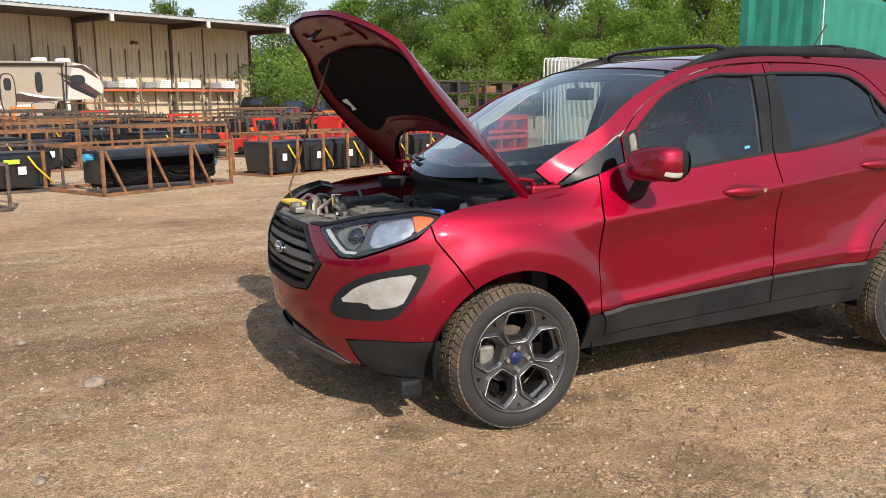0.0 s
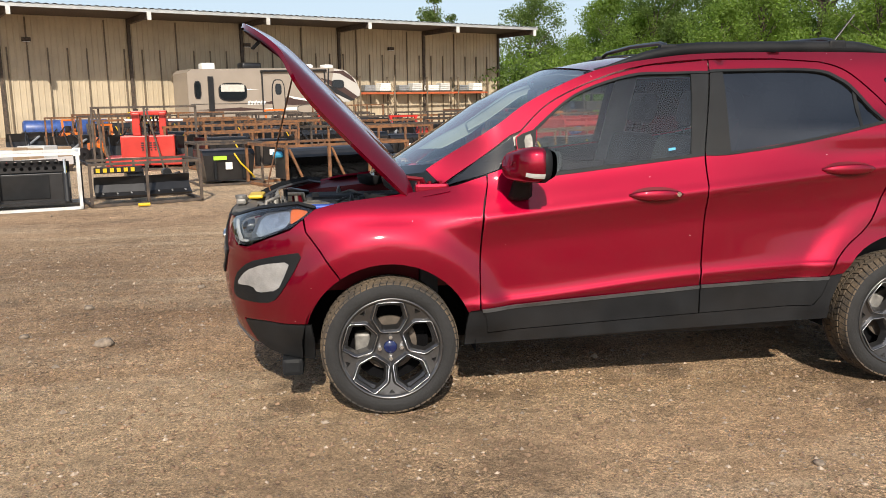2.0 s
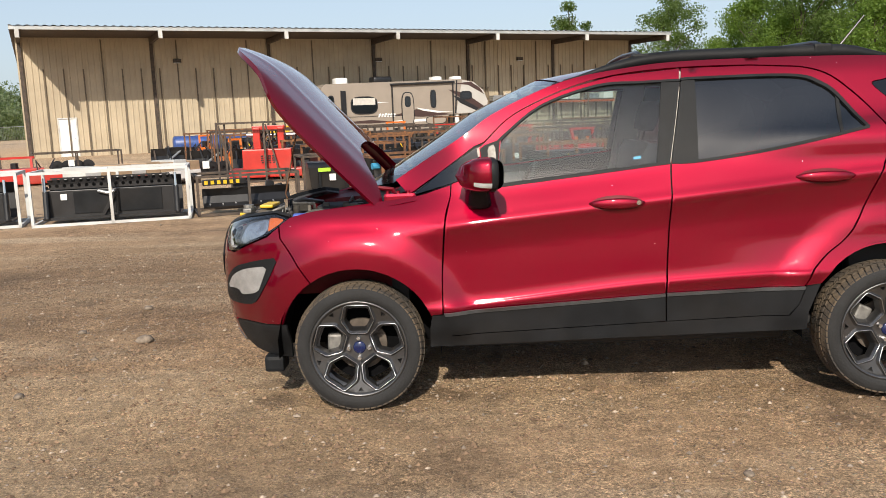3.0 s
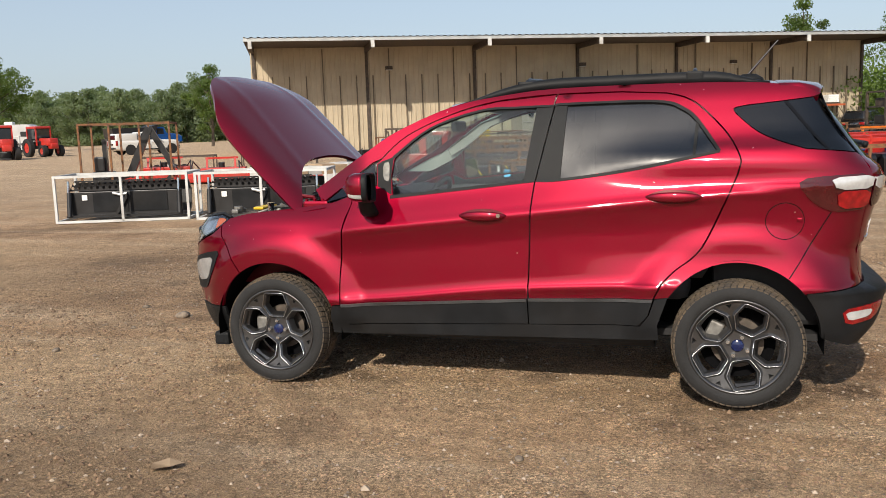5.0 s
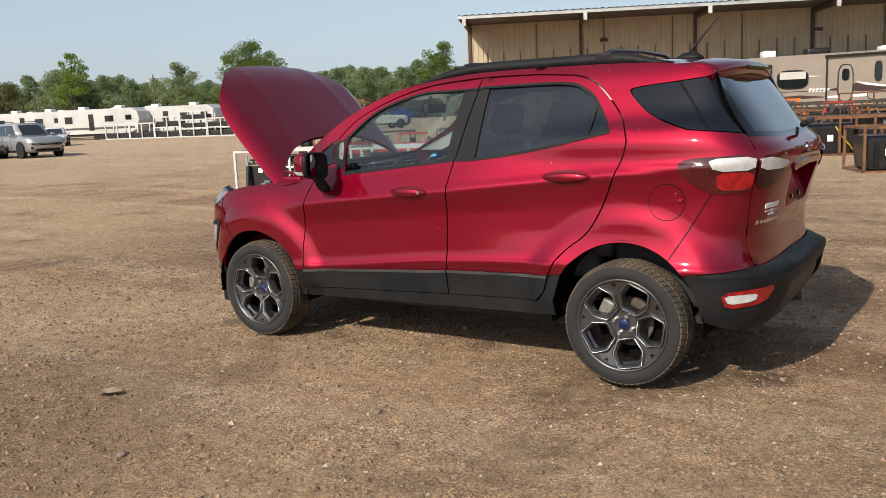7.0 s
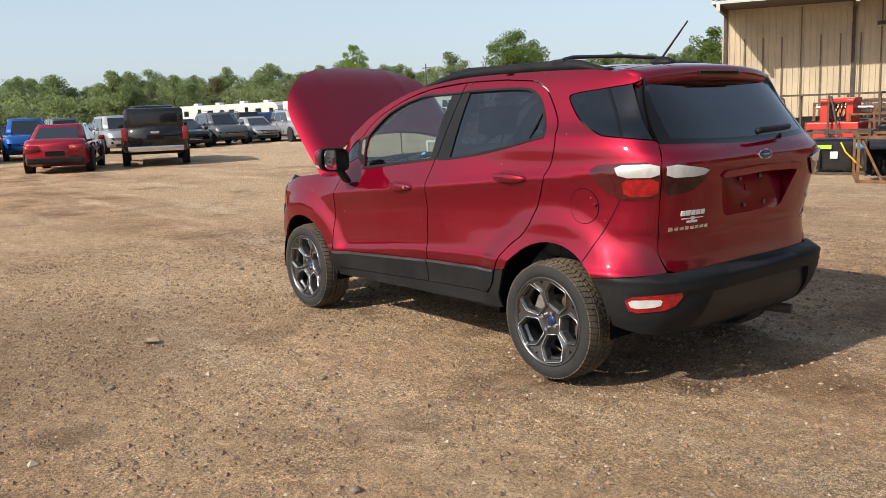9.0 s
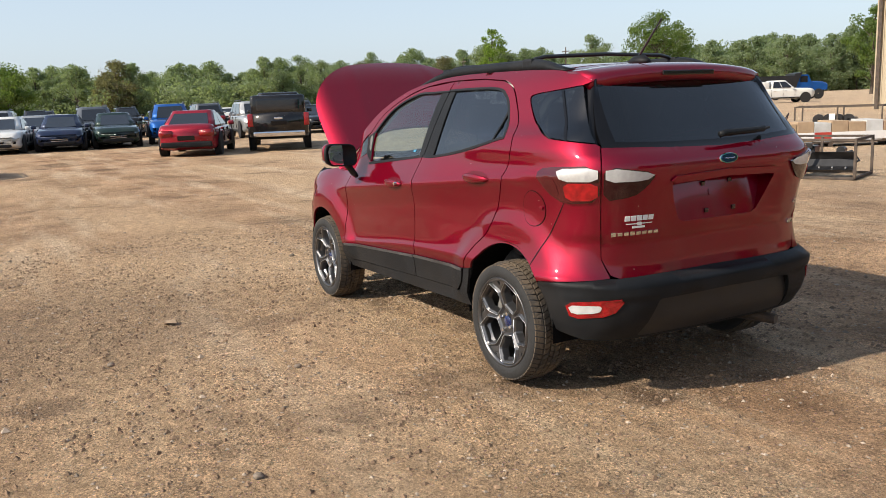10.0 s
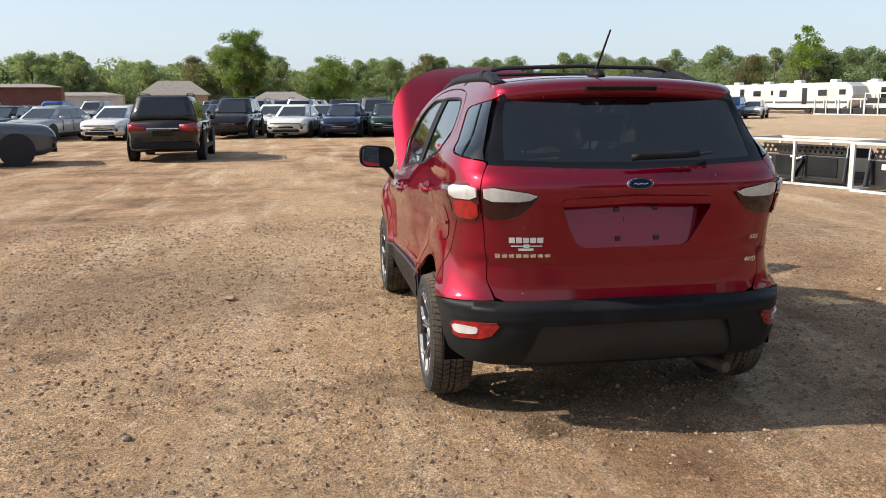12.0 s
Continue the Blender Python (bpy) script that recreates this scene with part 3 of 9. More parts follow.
def tree_crown_lumps(h, w, rng, bottom=0.3, conifer=False, lumps=26, peak=0.9):
    c, r = [], []
    for _ in range(lumps):
        t = rng.random()
        z = h * (bottom + (1 - bottom) * t)
        if conifer:
            rr = w * 0.5 * (1.05 - t)
        else:
            rr = w * 0.5 * math.sqrt(max(0.05, 1 - (2 * t - peak) ** 2))
        a, q = rng.random() * 6.283, rng.random() ** 0.6
        c.append((rr * q * math.cos(a), rr * q * math.sin(a), z))
        s = w * (0.10 + 0.10 * rng.random()) * (0.7 if conifer else 1)
        r.append((s, s, s * 0.75))
    return np.array(c), np.array(r)


def make_tree(m, h, w, leaf, seed, leaves=2600, size=0.16, bottom=0.3, conifer=False, label="leafy green broadleaf tree at the edge of the yard", lumps=26, peak=0.9):
    rng = np.random.default_rng(seed)
    t = thing("tree", m, label, "tree", "trees")
    bm = bmesh.new()
    pts = [(0, 0, -0.2), (0.02 * h, 0, h * 0.3), (-0.01 * h, 0.015 * h, h * 0.6), (0.01 * h, 0, h * 0.9)]
    for i in range(3):
        rod(bm, pts[i], pts[i + 1], h * 0.022 * (1 - 0.28 * i), 8, h * 0.022 * (0.72 - 0.28 * i))
    c, r = tree_crown_lumps(h, w, rng, bottom, conifer, lumps, peak)
    for p in c[::2]:
        z0 = max(h * 0.15, p[2] - 0.25 * h)
        rod(bm, (0, 0, z0), p, h * 0.007, 5, h * 0.002)
    part("trunk", bm, BARK, t)
    v, f = leaf_cloud(c, r, leaves, size, rng)
    raw("crown", v.tolist(), f.tolist(), leaf, t)
    return t


# near wood beyond the yard's end, and the far tree line
def polar(a, d):
    return Vector((2 + d * math.cos(radians(a)), -4 + d * math.sin(radians(a)), 0))


def woods():
    protos = [make_tree(pose(*polar(70, 88)), 13, 10, LEAF_B, 1, 20000, 0.115, 0.1, lumps=70),
              make_tree(pose(*polar(57, 70)), 9.5, 8.5, LEAF_A, 2, 20000, 0.10, 0.05, lumps=70),
              make_tree(pose(*polar(50, 76)), 12, 9, LEAF_A, 3, 20000, 0.11, 0.1, lumps=70),
              make_tree(pose(*polar(62, 96)), 15, 11, LEAF_B, 4, 20000, 0.125, 0.1, lumps=70)]
    rnd = random.Random(5)
    for i in range(46):
        a = 20 + 58 * (i + rnd.random() * 0.8) / 46
        d = rnd.choice((68, 76, 84, 95, 108)) + rnd.random() * 7
        if a > 72:
            d += 14
        t = copy_thing(rnd.choice(protos), Matrix.Translation(polar(a, d)) @ pose(0, 0, 0, 0, 0, rnd.random() * 360) @ Matrix.Diagonal((1, 1, 1, 1)))
        t.scale = [rnd.uniform(0.8, 1.15)] * 3
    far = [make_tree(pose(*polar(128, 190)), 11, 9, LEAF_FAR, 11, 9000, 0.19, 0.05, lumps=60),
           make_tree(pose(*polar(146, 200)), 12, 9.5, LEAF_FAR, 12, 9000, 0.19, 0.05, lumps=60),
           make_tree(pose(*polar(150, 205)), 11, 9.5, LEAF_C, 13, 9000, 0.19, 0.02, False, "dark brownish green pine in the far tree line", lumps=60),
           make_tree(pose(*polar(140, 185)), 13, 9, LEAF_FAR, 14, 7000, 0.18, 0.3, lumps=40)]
    for i in range(240):
        a = 84 + 132 * (i + rnd.random()) / 240
        d = 195 + rnd.random() * 60
        k = rnd.choice((0, 0, 1, 1, 2, 3, 0, 1, 0))
        t = copy_thing(far[k], Matrix.Translation(polar(a, d)) @ pose(0, 0, 0, 0, 0, rnd.random() * 360))
        t.scale = [rnd.uniform(0.74, 1.2)] * 3
    make_tree(pose(*polar(183.3, 150)), 13.3, 8.6, LEAF_B, 21, 20000, 0.15, 0.15, lumps=90, peak=1.2, label="tall lone broadleaf tree above the far rooftops")
    make_tree(pose(*polar(177.5, 150)), 9.2, 9, LEAF_B, 22, 12000, 0.16, 0.1, lumps=50)
    make_tree(pose(*polar(135.3, 120)), 11.5, 9.0, LEAF_B, 23, 11000, 0.14, 0.25, lumps=48, label="tall broadleaf tree standing over the far tree line")
    make_tree(pose(*polar(146.3, 130)), 11.5, 5.5, LEAF_A, 26, 3000, 0.14, 0.4, lumps=24, label="thin young tree with an open crown")
    make_tree(pose(*polar(122.5, 120)), 10.5, 7, LEAF_B, 24, 9000, 0.13, 0.2, lumps=40)
    make_tree(pose(*polar(84, 105)), 14.5, 7, LEAF_B, 25, 9000, 0.14, 0.3, lumps=40)


woods()
# undergrowth that closes the foot of the woods
rngu = np.random.default_rng(9)


def hedge(name, a0, a1, d0, d1, h, count, size, leaf):
    k = 260
    ang = np.radians(a0 + (a1 - a0) * rngu.random(k))
    dist = d0 + (d1 - d0) * rngu.random(k)
    cz = h * (0.1 + 0.75 * rngu.random(k) ** 1.3)
    c = np.stack([2 + dist * np.cos(ang), -4 + dist * np.sin(ang), cz], axis=1)
    s = h * (0.22 + 0.2 * rngu.random(k))
    v, f = leaf_cloud(c, np.stack([s * 1.6, s * 1.6, s], axis=1), count, size, rngu)
    v[:, 2] = np.maximum(v[:, 2], 0.02)
    ob = raw(name, v.tolist(), f.tolist(), leaf)
    return tagged(ob, "dense green undergrowth along the edge of the wood", "undergrowth", kind="stuff")


hedge("undergrowth", 18, 82, 72, 112, 6.5, 110000, 0.17, LEAF_A)
hedge("undergrowth", 18, 82, 64, 80, 4.0, 60000, 0.14, LEAF_B)
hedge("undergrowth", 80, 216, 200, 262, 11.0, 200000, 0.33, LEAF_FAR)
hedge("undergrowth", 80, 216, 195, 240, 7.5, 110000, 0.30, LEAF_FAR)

# ---- the parked car: its skin as one surface over (way round the body, height) ----
# x runs to the rear from the front axle, y to the car's right, z up
HALF_W, NOSE, TAIL, BASE = 0.845, -0.81, 3.215, 2.519
HUB_F, HUB_R = (0.0, 0.312), (2.519, 0.330)


def outline_half():
    """The left half of the plan outline from the nose to the tail, even steps."""
    raw_pts = []
    for i in range(400):
        t = 1 - (1 - i / 400) ** 3
        raw_pts.append((0.3 - (0.3 - NOSE) * (1 - t ** 2.4) ** 0.25, -HALF_W * t))
    for i in range(400):
        t = 1 - (i / 399) ** 3
        raw_pts.append((2.2 + (TAIL - 2.2) * (1 - t ** 4.2) ** (1 / 6), -HALF_W * t))
    p = np.array(raw_pts)
    d = np.concatenate([[0], np.cumsum(np.hypot(*np.diff(p, axis=0).T))])
    s = np.linspace(0, d[-1], 900)
    q = np.stack([np.interp(s, d, p[:, 0]), np.interp(s, d, p[:, 1])], axis=1)
    tan = np.gradient(q, axis=0)
    k = np.ones(9) / 9
    pad = np.concatenate([np.repeat([[0, -1.0]], 4, axis=0) * np.hypot(*tan[0]), tan, np.repeat([[0, 1.0]], 4, axis=0) * np.hypot(*tan[-1])])
    tan = np.stack([np.convolve(pad[:, 0], k, "valid"), np.convolve(pad[:, 1], k, "valid")], axis=1)
    tan /= np.hypot(tan[:, 0], tan[:, 1])[:, None]
    nor = np.stack([tan[:, 1], -tan[:, 0]], axis=1)
    return s, q, nor


OUT_S, OUT_P, OUT_N = outline_half()
S_END = float(OUT_S[-1])
MID = int(np.argmin(np.abs(OUT_P[:, 0] - 1.2)))


def sx(x):
    """The way round at which the side is at x."""
    return float(np.interp(x, OUT_P[:, 0], OUT_S))


def sf(y):
    """The way round at which the nose is y from the middle."""
    return float(np.interp(y, -OUT_P[:MID, 1], OUT_S[:MID]))


def sr(y):
    """The way round at which the tail is y from the middle."""
    return float(np.interp(-y, OUT_P[MID:, 1], OUT_S[MID:]))


def pchip(xk, yk, x):
    """A smooth curve through knots that never overshoots."""
    n = len(xk)
    if x <= xk[0]:
        return yk[0]
    if x >= xk[-1]:
        return yk[-1]
    i = 0
    while xk[i + 1] < x:
        i += 1

    def slope(j):
        if j == 0 or j == n - 1:
            a = 0 if j == 0 else n - 2
            return (yk[a + 1] - yk[a]) / (xk[a + 1] - xk[a])
        d0 = (yk[j] - yk[j - 1]) / (xk[j] - xk[j - 1])
        d1 = (yk[j + 1] - yk[j]) / (xk[j + 1] - xk[j])
        return 0.0 if d0 * d1 <= 0 else 2 * d0 * d1 / (d0 + d1)

    h = xk[i + 1] - xk[i]
    t = (x - xk[i]) / h
    a, b = slope(i), slope(i + 1)
    return (2 * t ** 3 - 3 * t * t + 1) * yk[i] + (t ** 3 - 2 * t * t + t) * h * a + (-2 * t ** 3 + 3 * t * t) * yk[i + 1] + (t ** 3 - t * t) * h * b


def ease(a, b, x):
    t = max(0.0, min(1.0, (x - a) / (b - a)))
    return t * t * (3 - 2 * t)


def shoulder_z(x):
    return 0.888 + 0.0925 * (x - 0.40)


def ledge_z(x):
    return pchip((-1, 0.43, 1.46, 2.1, 4), (0.48, 0.51, 0.60, 0.625, 0.63), x)


def side_in(x, z):
    """How far the side at (x, z) stands out from the plan outline."""
    zc, zl = shoulder_z(x), ledge_z(x)
    zb = pchip((-1, 0.7, 1.45, 2.42, 4), (1.0, 1.077, 1.152, 1.285, 1.32), x)
    door = pchip((0.15, 0.32, zl - 0.05, zl - 0.010, zl + 0.014, zl + 0.06, (zl + zc) / 2 + 0.04, zc - 0.05, zc - 0.006, zc + 0.03, zb, 1.30 + (zb - 1.15) * 0.3, 1.48, 1.56, 1.64, 1.70),
                 (-0.085, -0.045, -0.022, -0.012, -0.023, -0.028, -0.029, -0.014, -0.002, -0.020, -0.092, -0.142, -0.215, -0.258, -0.325, -0.40), z)
    fend = pchip((0.15, 0.32, 0.48, 0.62, 0.76, 0.84, 0.90, 0.95, 1.0, 1.05, 1.2), (-0.085, -0.045, -0.022, -0.012, -0.008, -0.012, -0.032, -0.065, -0.115, -0.17, -0.25), z)
    door -= 0.034 * ease(1.5, 2.3, x) * ease(0.6, 0.8, z) * (1 - ease(1.12, 1.25, z))
    w = ease(0.15, 0.55, x)
    v = fend * (1 - w) + door * w
    # swollen arches
    for hx, hz, r in ((HUB_F[0], HUB_F[1], 0.40), (HUB_R[0], 0.355, 0.41)):
        q = math.hypot(x - hx, z - hz)
        if q < 0.66:
            v += (0.030 if hx < 1 else 0.024) * (1 - ease(0.47, 0.60, q)) * ease(0.30, 0.42, z)
    return v


def nose_in(z):
    return pchip((0.18, 0.26, 0.34, 0.46, 0.58, 0.70, 0.80, 0.87, 0.92, 0.96, 1.0, 1.1), (-0.17, -0.10, -0.045, -0.015, 0.0, 0.0, -0.018, -0.045, -0.085, -0.14, -0.22, -0.4), z)


def tail_in(z):
    return pchip((0.20, 0.40, 0.60, 0.70, 0.80, 0.833, 0.88, 0.98, 1.08, 1.15, 1.19, 1.235, 1.40, 1.58, 1.62, 1.7), (-0.10, -0.06, -0.074, -0.086, -0.087, -0.068, -0.060, -0.036, -0.008, 0.0, -0.018, -0.075, -0.195, -0.345, -0.40, -0.5), z)


def bumper_in(z):
    return pchip((0.20, 0.26, 0.33, 0.42, 0.50, 0.535, 0.55, 0.595, 0.607, 0.618, 0.66), (-0.20, -0.14, -0.075, -0.01, 0.014, 0.018, 0.028, 0.030, 0.018, -0.06, -0.12), z)


def skin_at(s, z, out=0.0, rear=tail_in):
    """A point of the left half of the skin."""
    s = max(0.0, min(S_END, s))
    i = s / S_END * (len(OUT_S) - 1)
    j = min(int(i), len(OUT_S) - 2)
    f = i - j
    p = OUT_P[j] * (1 - f) + OUT_P[j + 1] * f
    n = OUT_N[j] * (1 - f) + OUT_N[j + 1] * f
    ny2 = n[1] * n[1]
    nx2 = n[0] * n[0]
    o = side_in(p[0], z) * ny2 + (nose_in(z) if n[0] < 0 else rear(z)) * nx2 + out
    return (p[0] + n[0] * o, p[1] + n[1] * o, z)


from mathutils.geometry import delaunay_2d_cdt

INNERDK = mat("dark_cabin_plastic", (0.016, 0.016, 0.018), 0.7, var=0.15)
LUG = mat("bright_lug_nut", (0.60, 0.60, 0.60), 0.25, 0.9, var=0.05)
INSERTGREY = mat("grey_bumper_insert", (0.013, 0.0145, 0.017), 0.5, var=0.15, scale=6, stain=0.05)
CABINGREY = mat("light_cabin_trim", (0.58, 0.56, 0.52), 0.8, var=0.08)
SEATCLOTH = mat("charcoal_seat_cloth", (0.10, 0.10, 0.105), 0.95, var=0.2, bump=0.3, bscale=300)
LENSCLEAR = glass_mat("clear_lamp_lens", (0.93, 0.94, 0.95))
AMBER = mat("amber_reflector", (0.62, 0.13, 0.015), 0.2, var=0.1, coat=1.0)
LAMPRED = mat("red_lamp_lens", (0.36, 0.004, 0.008), 0.12, var=0.22, scale=30, coat=0.8, spec=0.4, bump=0.3, bscale=160)
LAMPDEEP = mat("deep_red_lamp_lens", (0.07, 0.003, 0.006), 0.08, var=0.15, scale=25, coat=0.8, spec=0.4)
LAMPDARK = mat("smoked_lamp_lens", (0.030, 0.003, 0.005), 0.06, var=0.1, coat=0.5, spec=0.3)
LAMPWHITE = mat("frosted_lamp_white", (0.62, 0.63, 0.64), 0.15, 0.15, var=0.12, scale=18, coat=1.0)
SILVERBOWL = mat("lamp_reflector_bowl", (0.75, 0.76, 0.78), 0.22, 0.9, var=0.15, scale=20)
GREYBOWL = mat("lamp_housing_grey", (0.10, 0.105, 0.115), 0.3, 0.3, var=0.15, coat=0.5)
SKIDGREY = mat("grey_skid_plate", (0.085, 0.087, 0.09), 0.5, 0.2, var=0.15, stain=0.3)
EMBLEMBLUE = mat("blue_enamel", (0.006, 0.014, 0.07), 0.15, coat=0.6)
DISC = mat("rusty_brake_disc", (0.17, 0.14, 0.115), 0.6, 0.5, var=0.2, scale=20)
MIRRORGL = mat("mirror_glass", (0.42, 0.44, 0.47), 0.02, 1.0, var=0.02)
ENGGREY = mat("dusty_engine_plastic", (0.15, 0.14, 0.125), 0.8, var=0.25, scale=12, stain=0.5)
ALUDUST = mat("dusty_aluminium", (0.34, 0.33, 0.31), 0.55, 0.6, var=0.25, scale=25, stain=0.4)
WASHBLUE = mat("blue_washer_cap", (0.03, 0.09, 0.45), 0.5)
RESERV = mat("translucent_tank", (0.45, 0.44, 0.40), 0.6, var=0.15)
LINER = mat("hood_insulation_felt", (0.005, 0.005, 0.006), 0.98, var=0.2, bump=0.4, bscale=200, spec=0.1)
REDDULL = mat("red_primer_inner_panel", (0.15, 0.002, 0.010), 0.4, 0.15, var=0.2, scale=6, coat=0.15, stain=0.02, spec=0.25)

car = thing("compact_suv", pose(0, 0, 0), "ruby red compact suv, hood propped open, dusty black trim", "car")


def full(s, z, out, rear):
    if s < 0:
        p = skin_at(-s, z, out, rear)
        return Vector((p[0], -p[1], p[2]))
    if s > S_END:
        p = skin_at(2 * S_END - s, z, out, rear)
        return Vector((p[0], -p[1], p[2]))
    return Vector(skin_at(s, z, out, rear))


def inside(poly, x, y):
    c, j = False, len(poly) - 1
    for i in range(len(poly)):
        (xi, yi), (xj, yj) = poly[i], poly[j]
        if (yi > y) != (yj > y) and x < (xj - xi) * (y - yi) / (yj - yi) + xi:
            c = not c
        j = i
    return c


def dense(pts, step):
    out = []
    for a, b in zip(pts, pts[1:] + pts[:1]):
        k = max(1, int(math.hypot(b[0] - a[0], b[1] - a[1]) / step))
        out += [(a[0] + (b[0] - a[0]) * i / k, a[1] + (b[1] - a[1]) * i / k) for i in range(k)]
    return out


def cr(pts, k=5):
    """A smooth open curve through points."""
    p = [pts[0]] + list(pts) + [pts[-1]]
    out = []
    for i in range(1, len(p) - 2):
        a, b, c, d = (np.array(q, float) for q in p[i - 1:i + 3])
        for j in range(k):
            t = j / k
            q = 0.5 * (2 * b + (c - a) * t + (2 * a - 5 * b + 4 * c - d) * t * t + (3 * b - a - 3 * c + d) * t ** 3)
            out.append((float(q[0]), float(q[1])))
    out.append(tuple(pts[-1]))
    return out


def rounded(pts, it=2):
    """A closed outline with its corners cut round."""
    for _ in range(it):
        q = []
        for a, b in zip(pts, pts[1:] + pts[:1]):
            q += [(a[0] * 0.8 + b[0] * 0.2, a[1] * 0.8 + b[1] * 0.2), (a[0] * 0.2 + b[0] * 0.8, a[1] * 0.2 + b[1] * 0.8)]
        pts = q
    return pts


def fill2d(outline, holes, step, creases=()):
    """Triangles of a flat outline with holes: points and faces."""
    loops = [dense(outline, step)] + [dense(h, step) for h in holes]
    pts, edges = [], []
    for lp in loops:
        n0 = len(pts)
        pts += lp
        edges += [(n0 + i, n0 + (i + 1) % len(lp)) for i in range(len(lp))]
    for line in creases:
        prev = None
        for p in line:
            if inside(loops[0], *p) and not any(inside(h, *p) for h in loops[1:]) and min((q[0] - p[0]) ** 2 + (q[1] - p[1]) ** 2 for q in loops[0]) > 6e-5:
                pts.append(p)
                if prev is not None:
                    edges.append((prev, len(pts) - 1))
                prev = len(pts) - 1
            else:
                prev = None
    nb = len(pts)
    xsv, ysv = [p[0] for p in loops[0]], [p[1] for p in loops[0]]
    bpts = np.array(pts)
    y = min(ysv) + step * 0.5
    row = 0
    while y < max(ysv):
        x = min(xsv) + step * (0.5 if row % 2 else 1.0)
        while x < max(xsv):
            if inside(loops[0], x, y) and not any(inside(h, x, y) for h in loops[1:]):
                if np.min((bpts[:, 0] - x) ** 2 + (bpts[:, 1] - y) ** 2) > (0.45 * step) ** 2:
                    pts.append((x, y))
            x += step
        y += step * 0.87
        row += 1
    v, e, f, ov, oe, of = delaunay_2d_cdt([Vector(p) for p in pts], edges, [], 0, 1e-6)
    v = [(p.x, p.y) for p in v]
    tri = []
    for t in f:
        cx, cy = sum(v[i][0] for i in t) / 3, sum(v[i][1] for i in t) / 3
        if inside(loops[0], cx, cy) and not any(inside(h, cx, cy) for h in loops[1:]):
            a, b, c = (v[i] for i in t)
            if (b[0] - a[0]) * (c[1] - a[1]) - (b[1] - a[1]) * (c[0] - a[0]) < 0:
                t = (t[0], t[2], t[1])
            tri.append(tuple(t))
    return v, tri, loops


def surfaced(name, fn, outline, material, parent, holes=(), step=0.035, thick=0.014, label="", flip=False, lip=None, creases=()):
    """A panel cut out of a surface fn(a, b) -> (point, normal), with turned-in edges."""
    v2, tri, loops = fill2d(outline, list(holes), step, creases)
    P = [fn(*p) for p in v2]
    verts = [tuple(p[0]) for p in P]
    norms = [p[1] for p in P]
    faces = list(tri)
    ln = [norms[i] for t in tri for i in t]
    for lp in loops:
        # wind each loop so that the turned-in edge faces outward
        area = sum(a[0] * b[1] - b[0] * a[1] for a, b in zip(lp, lp[1:] + lp[:1]))
        seq = lp if (area > 0) == (lp is loops[0]) else lp[::-1]
        rim = [fn(*p) for p in seq]
        n0 = len(verts)
        k = len(seq)
        cen = sum((Vector(r[0]) for r in rim), Vector()) / k
        for p, n in rim:
            verts.append(tuple(p))
        for p, n in rim:
            q = p - n * thick
            if lip:
                q = q + (cen - p) * lip
            verts.append(tuple(q))
        for i in range(k):
            j = (i + 1) % k
            f = (n0 + i, n0 + k + i, n0 + k + j, n0 + j)
            faces.append(f)
            side = (Vector(verts[n0 + k + i]) - Vector(verts[n0 + i])).cross(Vector(verts[n0 + j]) - Vector(verts[n0 + i]))
            side = side.normalized() if side.length > 1e-9 else rim[i][1]
            ln += [side] * 4
    if flip:
        verts = [(x, -y, z) for x, y, z in verts]
        loops_n, i = [], 0
        nf = []
        for f in faces:
            part_n = ln[i:i + len(f)]
            i += len(f)
            nf.append(tuple(reversed(f)))
            loops_n += [Vector((n.x, -n.y, n.z)) for n in reversed(part_n)]
        faces, ln = nf, loops_n
    me = bpy.data.meshes.new(name)
    me.from_pydata(verts, [], faces)
    me.polygons.foreach_set("use_smooth", [True] * len(me.polygons))
    me.materials.append(material)
    me.normals_split_custom_set([tuple(n) for n in ln])
    ob = new(name, me)
    ob.parent = parent
    if label:
        ob["label"] = label
    return ob


def body_fn(out=0.0, rear=tail_in):
    def fn(s, z):
        p = full(s, z, out, rear)
        h = 0.006
        ds = full(s + h, z, out, rear) - full(s - h, z, out, rear)
        dz = full(s, z + h, out, rear) - full(s, z - h, out, rear)
        n = ds.cross(dz)
        return p, (n.normalized() if n.length > 1e-12 else Vector((0, -1, 0)))
    return fn


def X(pts):
    return [(sx(x), z) for x, z in pts]


def panel(name, outline, material, parent=None, both=True, out=0.0, rear=tail_in, label="", **kw):
    """A body panel on the left, and its twin on the right."""
    made = []
    for flip in ((False, True) if both else (False,)):
        par = parent
        if isinstance(parent, (tuple, list)):
            par = parent[1 if flip else 0]
        made.append(surfaced(name, body_fn(out, rear), outline, material, par or car, flip=flip, label=label, **kw))
    return made


def circ(c, r, a0, a1, k=14):
    return [(c[0] + r * math.cos(radians(a0 + (a1 - a0) * i / k)), c[1] + r * math.sin(radians(a0 + (a1 - a0) * i / k))) for i in range(k + 1)]


ARCH_F, ARCH_R, AR = (0.0, 0.318), (2.515, 0.356), 0.388

CREASES = [[(sx(0.40 + 0.028 * i), fz(0.40 + 0.028 * i) + d) for i in range(77)] for fz, ds in ((ledge_z, (-0.030, -0.010, 0.002, 0.014, 0.036, 0.06)), (shoulder_z, (-0.05, -0.028, -0.006, 0.008, 0.022, 0.05))) for d in ds]

